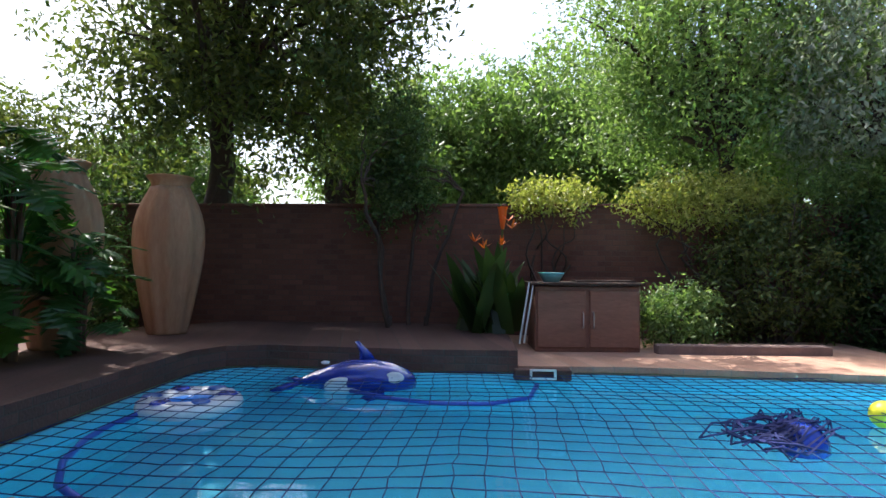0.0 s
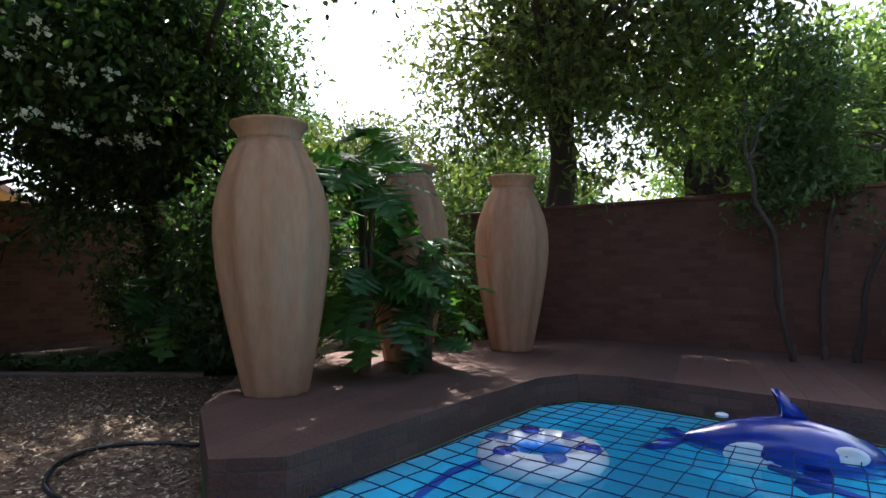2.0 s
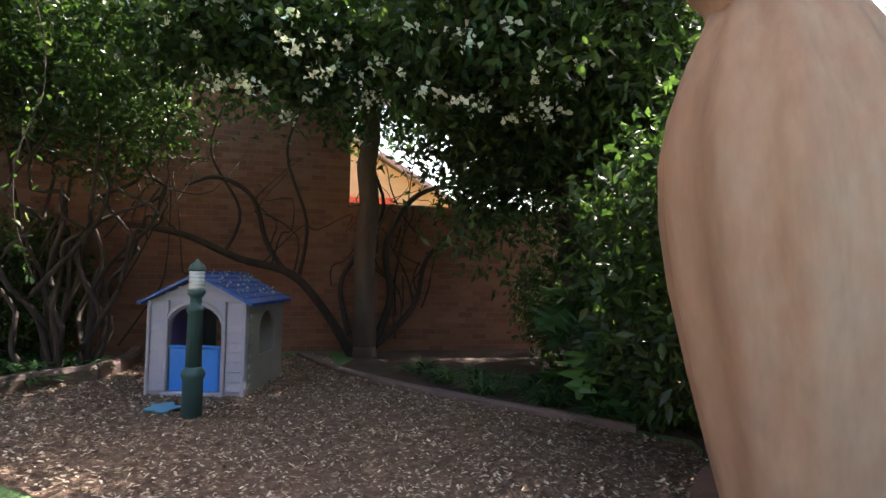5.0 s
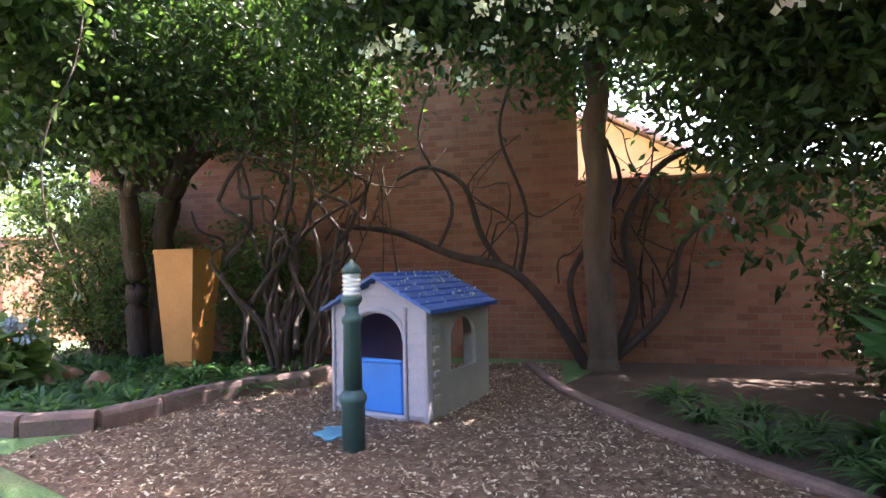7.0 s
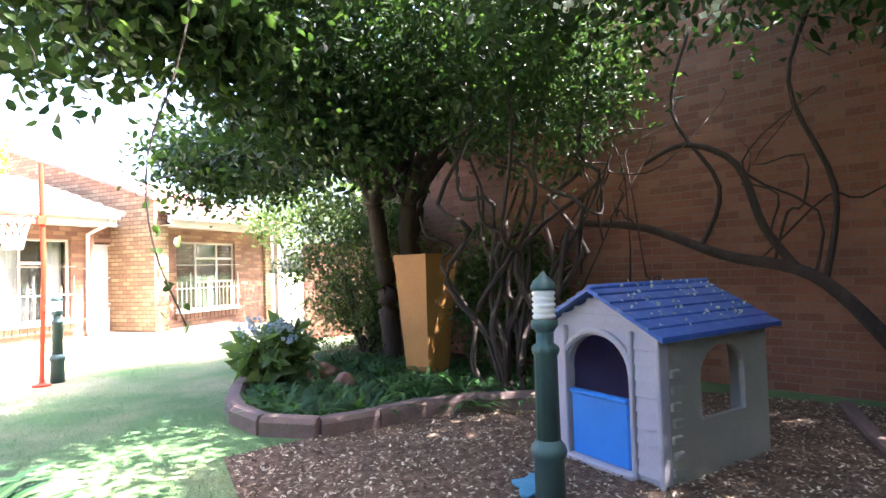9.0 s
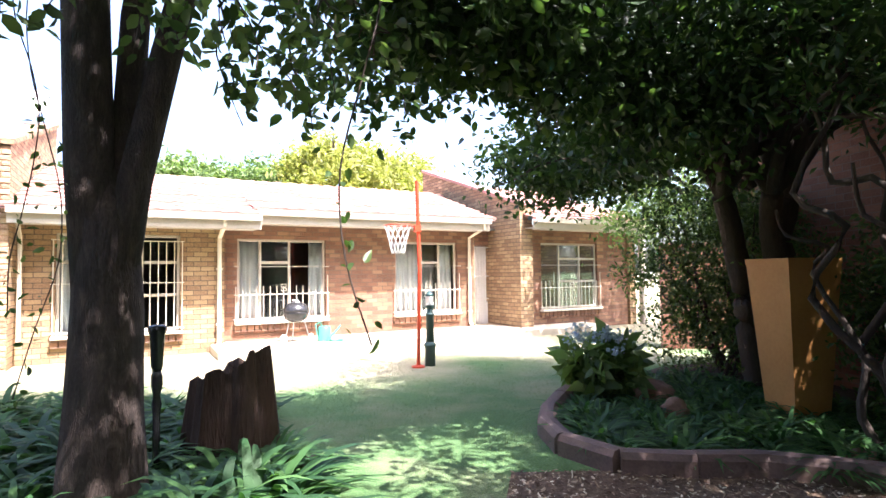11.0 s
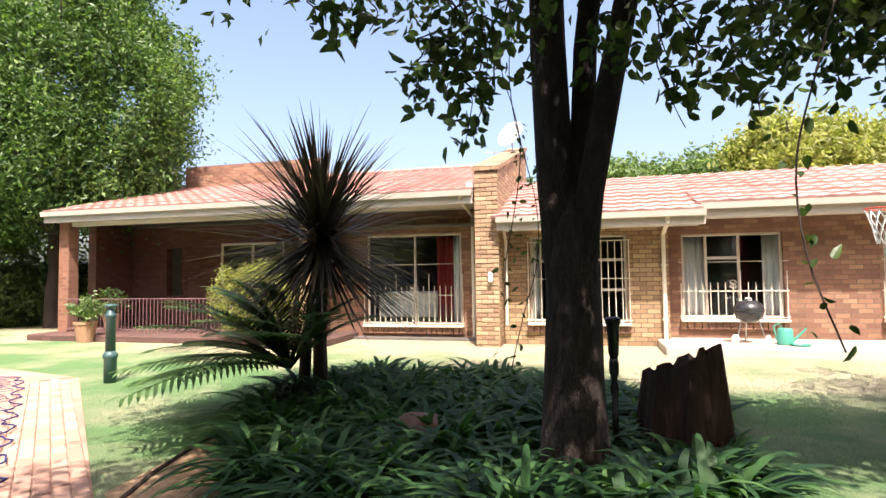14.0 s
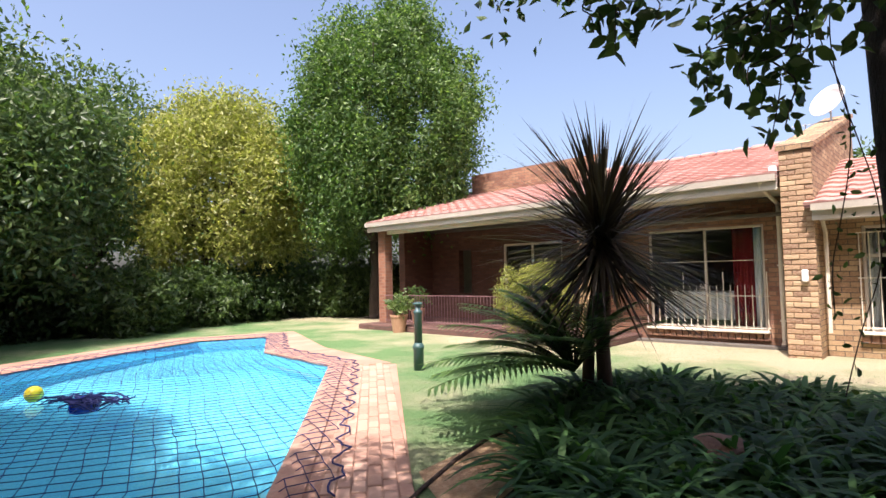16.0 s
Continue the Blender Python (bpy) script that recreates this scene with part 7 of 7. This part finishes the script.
def frond(b_rng, p0, az, el, length, n=34):
    """A feather frond: an arching rib with two rows of leaflets."""
    rib, tang = [], []
    for i in range(12):
        t = i / 11
        e = el - 1.25 * t * t
        rib.append((p0[0] + math.cos(az) * length * (t * math.cos(el) + 0.12 * t * t), p0[1] + math.sin(az) * length * (t * math.cos(el) + 0.12 * t * t), p0[2] + length * (t * math.sin(el) - 0.34 * t * t)))
    R_ = np.array(rib)
    ts = np.linspace(0.14, 1.0, n)
    pos = np.stack([np.interp(ts, np.linspace(0, 1, 12), R_[:, k]) for k in range(3)], 1)
    tn = np.gradient(pos, axis=0)
    tn /= np.linalg.norm(tn, axis=1, keepdims=True)
    sd2 = np.cross(tn, [0, 0, 1.0])
    sd2 /= np.linalg.norm(sd2, axis=1, keepdims=True)
    ln = 0.42 * np.sin(np.pi * (0.16 + 0.72 * ts)) * (0.7 + 0.2 * length)
    V, F = [], []
    off = 0
    for s in (-1, 1):
        dd = sd2 * s * 0.95 + tn * 0.62 + np.array([0, 0, 0.10])
        dd /= np.linalg.norm(dd, axis=1, keepdims=True)
        v, f = blade_arrays(b_rng, pos, dd, ln, 0.036, 0.3, 3)
        V.append(v)
        F.append(f + off)
        off += len(v)
    return rib, np.concatenate(V), np.concatenate(F)


pm = thing("palm", "young feather palm with arching fronds beside the cordyline", "palm")
rng = np.random.default_rng(66)
for i, (az, el, ln) in enumerate(((28, 24, 1.75), (48, 46, 1.9), (18, 58, 1.9), (70, 34, 1.5), (5, 38, 1.7), (95, 50, 1.5), (36, 70, 1.8), (60, 62, 1.7), (340, 48, 1.6), (120, 40, 1.5), (150, 52, 1.5), (200, 46, 1.5), (225, 58, 1.6), (260, 44, 1.5), (300, 56, 1.5), (80, 75, 1.7), (180, 72, 1.6), (15, 16, 1.65), (45, 12, 1.7), (62, 20, 1.9), (80, 14, 2.0), (100, 22, 2.1), (58, 36, 1.95), (76, 46, 2.1), (110, 34, 2.1))):
    rib, v, f = frond(rng, (-2.0, -0.98, 0.45), radians(az), radians(el + 6), ln * 0.78, 24)
    fr_ = arrays("frond", v, f, PALM, pm)
    make("rib", Build().tube(rib, [0.014 - 0.001 * k for k in range(12)], 5), PALM, fr_)

# sun flecks on the playhouse roof, modelled as loose white petals
rng = np.random.default_rng(71)
n = 150
rx_, ry_ = rng.uniform(-0.5, 0.5, n), rng.uniform(0.0, 1.15, n)
rz_ = PR + 0.062 - (PR - PE + 0.07) * np.abs(rx_) / 0.585 + 0.008
v, f = round_leaf_arrays(rng, np.stack([rx_, ry_, rz_], 1), 0.03, 0.8, 0.0)
lit = arrays("petal_litter", v, f, FLOWER_W)
lit.matrix_world = ph.matrix_world.copy()
tagged(lit, "loose white petals standing in for sun flecks on the blue roof", "petals", kind="stuff")

# low timber edging between lawn and gravel
tagged(make("edging", Build().tube([(-2.9, 1.85, 0.02), (-2.62, 1.42, 0.02), (-2.3, 0.85, 0.02), (-2.06, 0.3, 0.02), (-1.95, -0.2, 0.02)], 0.016, 6), DEADWOOD), "thin dark edging between lawn and gravel", "edging", kind="structure")

# ---------- loose ground cover ----------
rng = np.random.default_rng(99)
n = 60000
x, y = rng.uniform(-10.6, -2.6, n), rng.uniform(-0.4, 5.4, n)
k = inside(MULCH_AREA, x, y)
x, y = x[k], y[k]
n = len(x)
a = rng.uniform(0, 6.28, n)
ln, wd = rng.uniform(0.007, 0.021, n), rng.uniform(0.004, 0.010, n)
z = rng.uniform(0.010, 0.024, n)
ti = rng.normal(size=(n, 2)) * 0.25
cs, sn = np.cos(a), np.sin(a)
q = []
for u, w_ in ((-1, -1), (1, -0.6), (0.8, 1), (-0.9, 0.7)):
    lx, ly = u * ln, w_ * wd
    q.append(np.stack([x + lx * cs - ly * sn, y + lx * sn + ly * cs, z + lx * ti[:, 0] + ly * ti[:, 1]], 1))
v = np.stack(q, 1).reshape(-1, 3)
f = np.arange(n * 4).reshape(-1, 4)
tagged(arrays("bark_chips", v, f, CHIP), "loose brown and pale bark chips over the yard", "mulch", kind="stuff")

n = 90000
x, y = rng.uniform(-13, 6, n), rng.uniform(-7.0, 2.2, n)
dist = np.hypot(x + 5.7, y - 3.5)
k = (rng.uniform(size=n) < np.clip(1.6 - dist / 9, 0.15, 1)) & ~inside(SOIL_A, x, y) & ~inside(SOIL_C, x, y) & ~inside(MULCH_AREA, x, y) & ~inside(POOL, x, y)
k &= (x * 0.537 + y * 0.843 < -0.10) & ~((y < -6.05 + 0.165 * (x + 5.4)) & (x < -1))
x, y = x[k], y[k]
n = len(x)
dirs = units(rng, n) * 0.55 + np.array([0, 0, 1.0])
dirs /= np.linalg.norm(dirs, axis=1, keepdims=True)
v, f = blade_arrays(rng, np.stack([x, y, np.zeros(n)], 1), dirs, rng.uniform(0.02, 0.05, n), 0.006, 0.5, 1)
tagged(arrays("grass", v, f, GRASS), "short lawn grass blades", "grass", kind="stuff")

# ---------- beyond the boundary ----------
nh = thing("neighbour_house", "neighbouring orange plastered house with a tiled gable roof", "house", m=Matrix.Translation((-17.5, 5.9, 0)) @ Matrix.Rotation(radians(-20), 4, 'Z'))
make("wall", Build().side([(-3.2, -0.1), (3.2, -0.1), (3.2, 3.0), (0, 4.9), (-3.2, 3.0)], -6, 0), PLASTER, nh)
for s in (-1, 1):
    make("roof", Build().side([(s * 3.6, 2.75), (0, 5.0), (0, 5.15), (s * 3.6, 2.9)], -6.2, 0.35), ROOF, nh)
nwin = make("awning", Build().box((0.06, 0.4, 2.7), (0.1, 1.8, 1.2)), RED_CLOTH, nh, "red panel on the gable")

# ---------- brick pavers ----------
pav = Build().box((0, 0, 0), (0.205, 0.098, 0.05), bev=0.006)
pm_ = bpy.data.meshes.new("paver")
pm_.from_pydata(pav.v, [], pav.f)
pm_.materials.append(PAVER)
a0, b0 = Vector((3.0, -1.07)), Vector((-2.15, 1.97))
d0 = (b0 - a0).normalized()
n0 = Vector((d0.y, -d0.x))
n0 = -n0 if n0.dot(Vector((-1, -1))) < 0 else n0
ang = math.atan2(d0.y, d0.x)
L = (b0 - a0).length
count = 0
for r in range(6):
    u = (r % 2) * 0.107 + 0.06
    while u < L and count < 300:
        c = a0 + d0 * u + n0 * (0.06 + r * 0.106)
        o = new("paver", pm_)
        o.parent = pave
        o.matrix_local = Matrix.Translation((c.x, c.y, 0.001 + 0.004 * math.sin(u * 13 + r * 7) + 0.0)) @ Matrix.Rotation(ang + 0.01 * math.sin(u * 31), 4, 'Z')
        u += 0.214
        count += 1

# ---------- the house side lies half a metre further along the pool ----------
KEEP = ("ground", "pavement", "pavement_far", "pavement_corner", "coping", "grass", "pool_basin", "water", "safety_net", "sun", "bark_chips", "mulch_bed", "terrace", "terrace_lower")
bpy.context.view_layer.update()
over_by = Matrix.Translation((0.5, -0.25, 0))
for ob in list(bpy.data.objects):
    if ob.parent or ob.type == 'CAMERA' or ob.type == 'LIGHT' or ob.name in KEEP:
        continue
    parts = [q for q in (ob, *ob.children) if q.type == 'MESH']
    pts = [q.matrix_world @ Vector(c) for q in parts for c in q.bound_box]
    mx, my = (sum(p[i] for p in pts) / len(pts) for i in (0, 1))
    if my < 1.35 and not (mx < -6.6 and my > -3.6) and not my > 0.9 + 0.1 * abs(mx + 5):
        ob.matrix_world = over_by @ ob.matrix_world
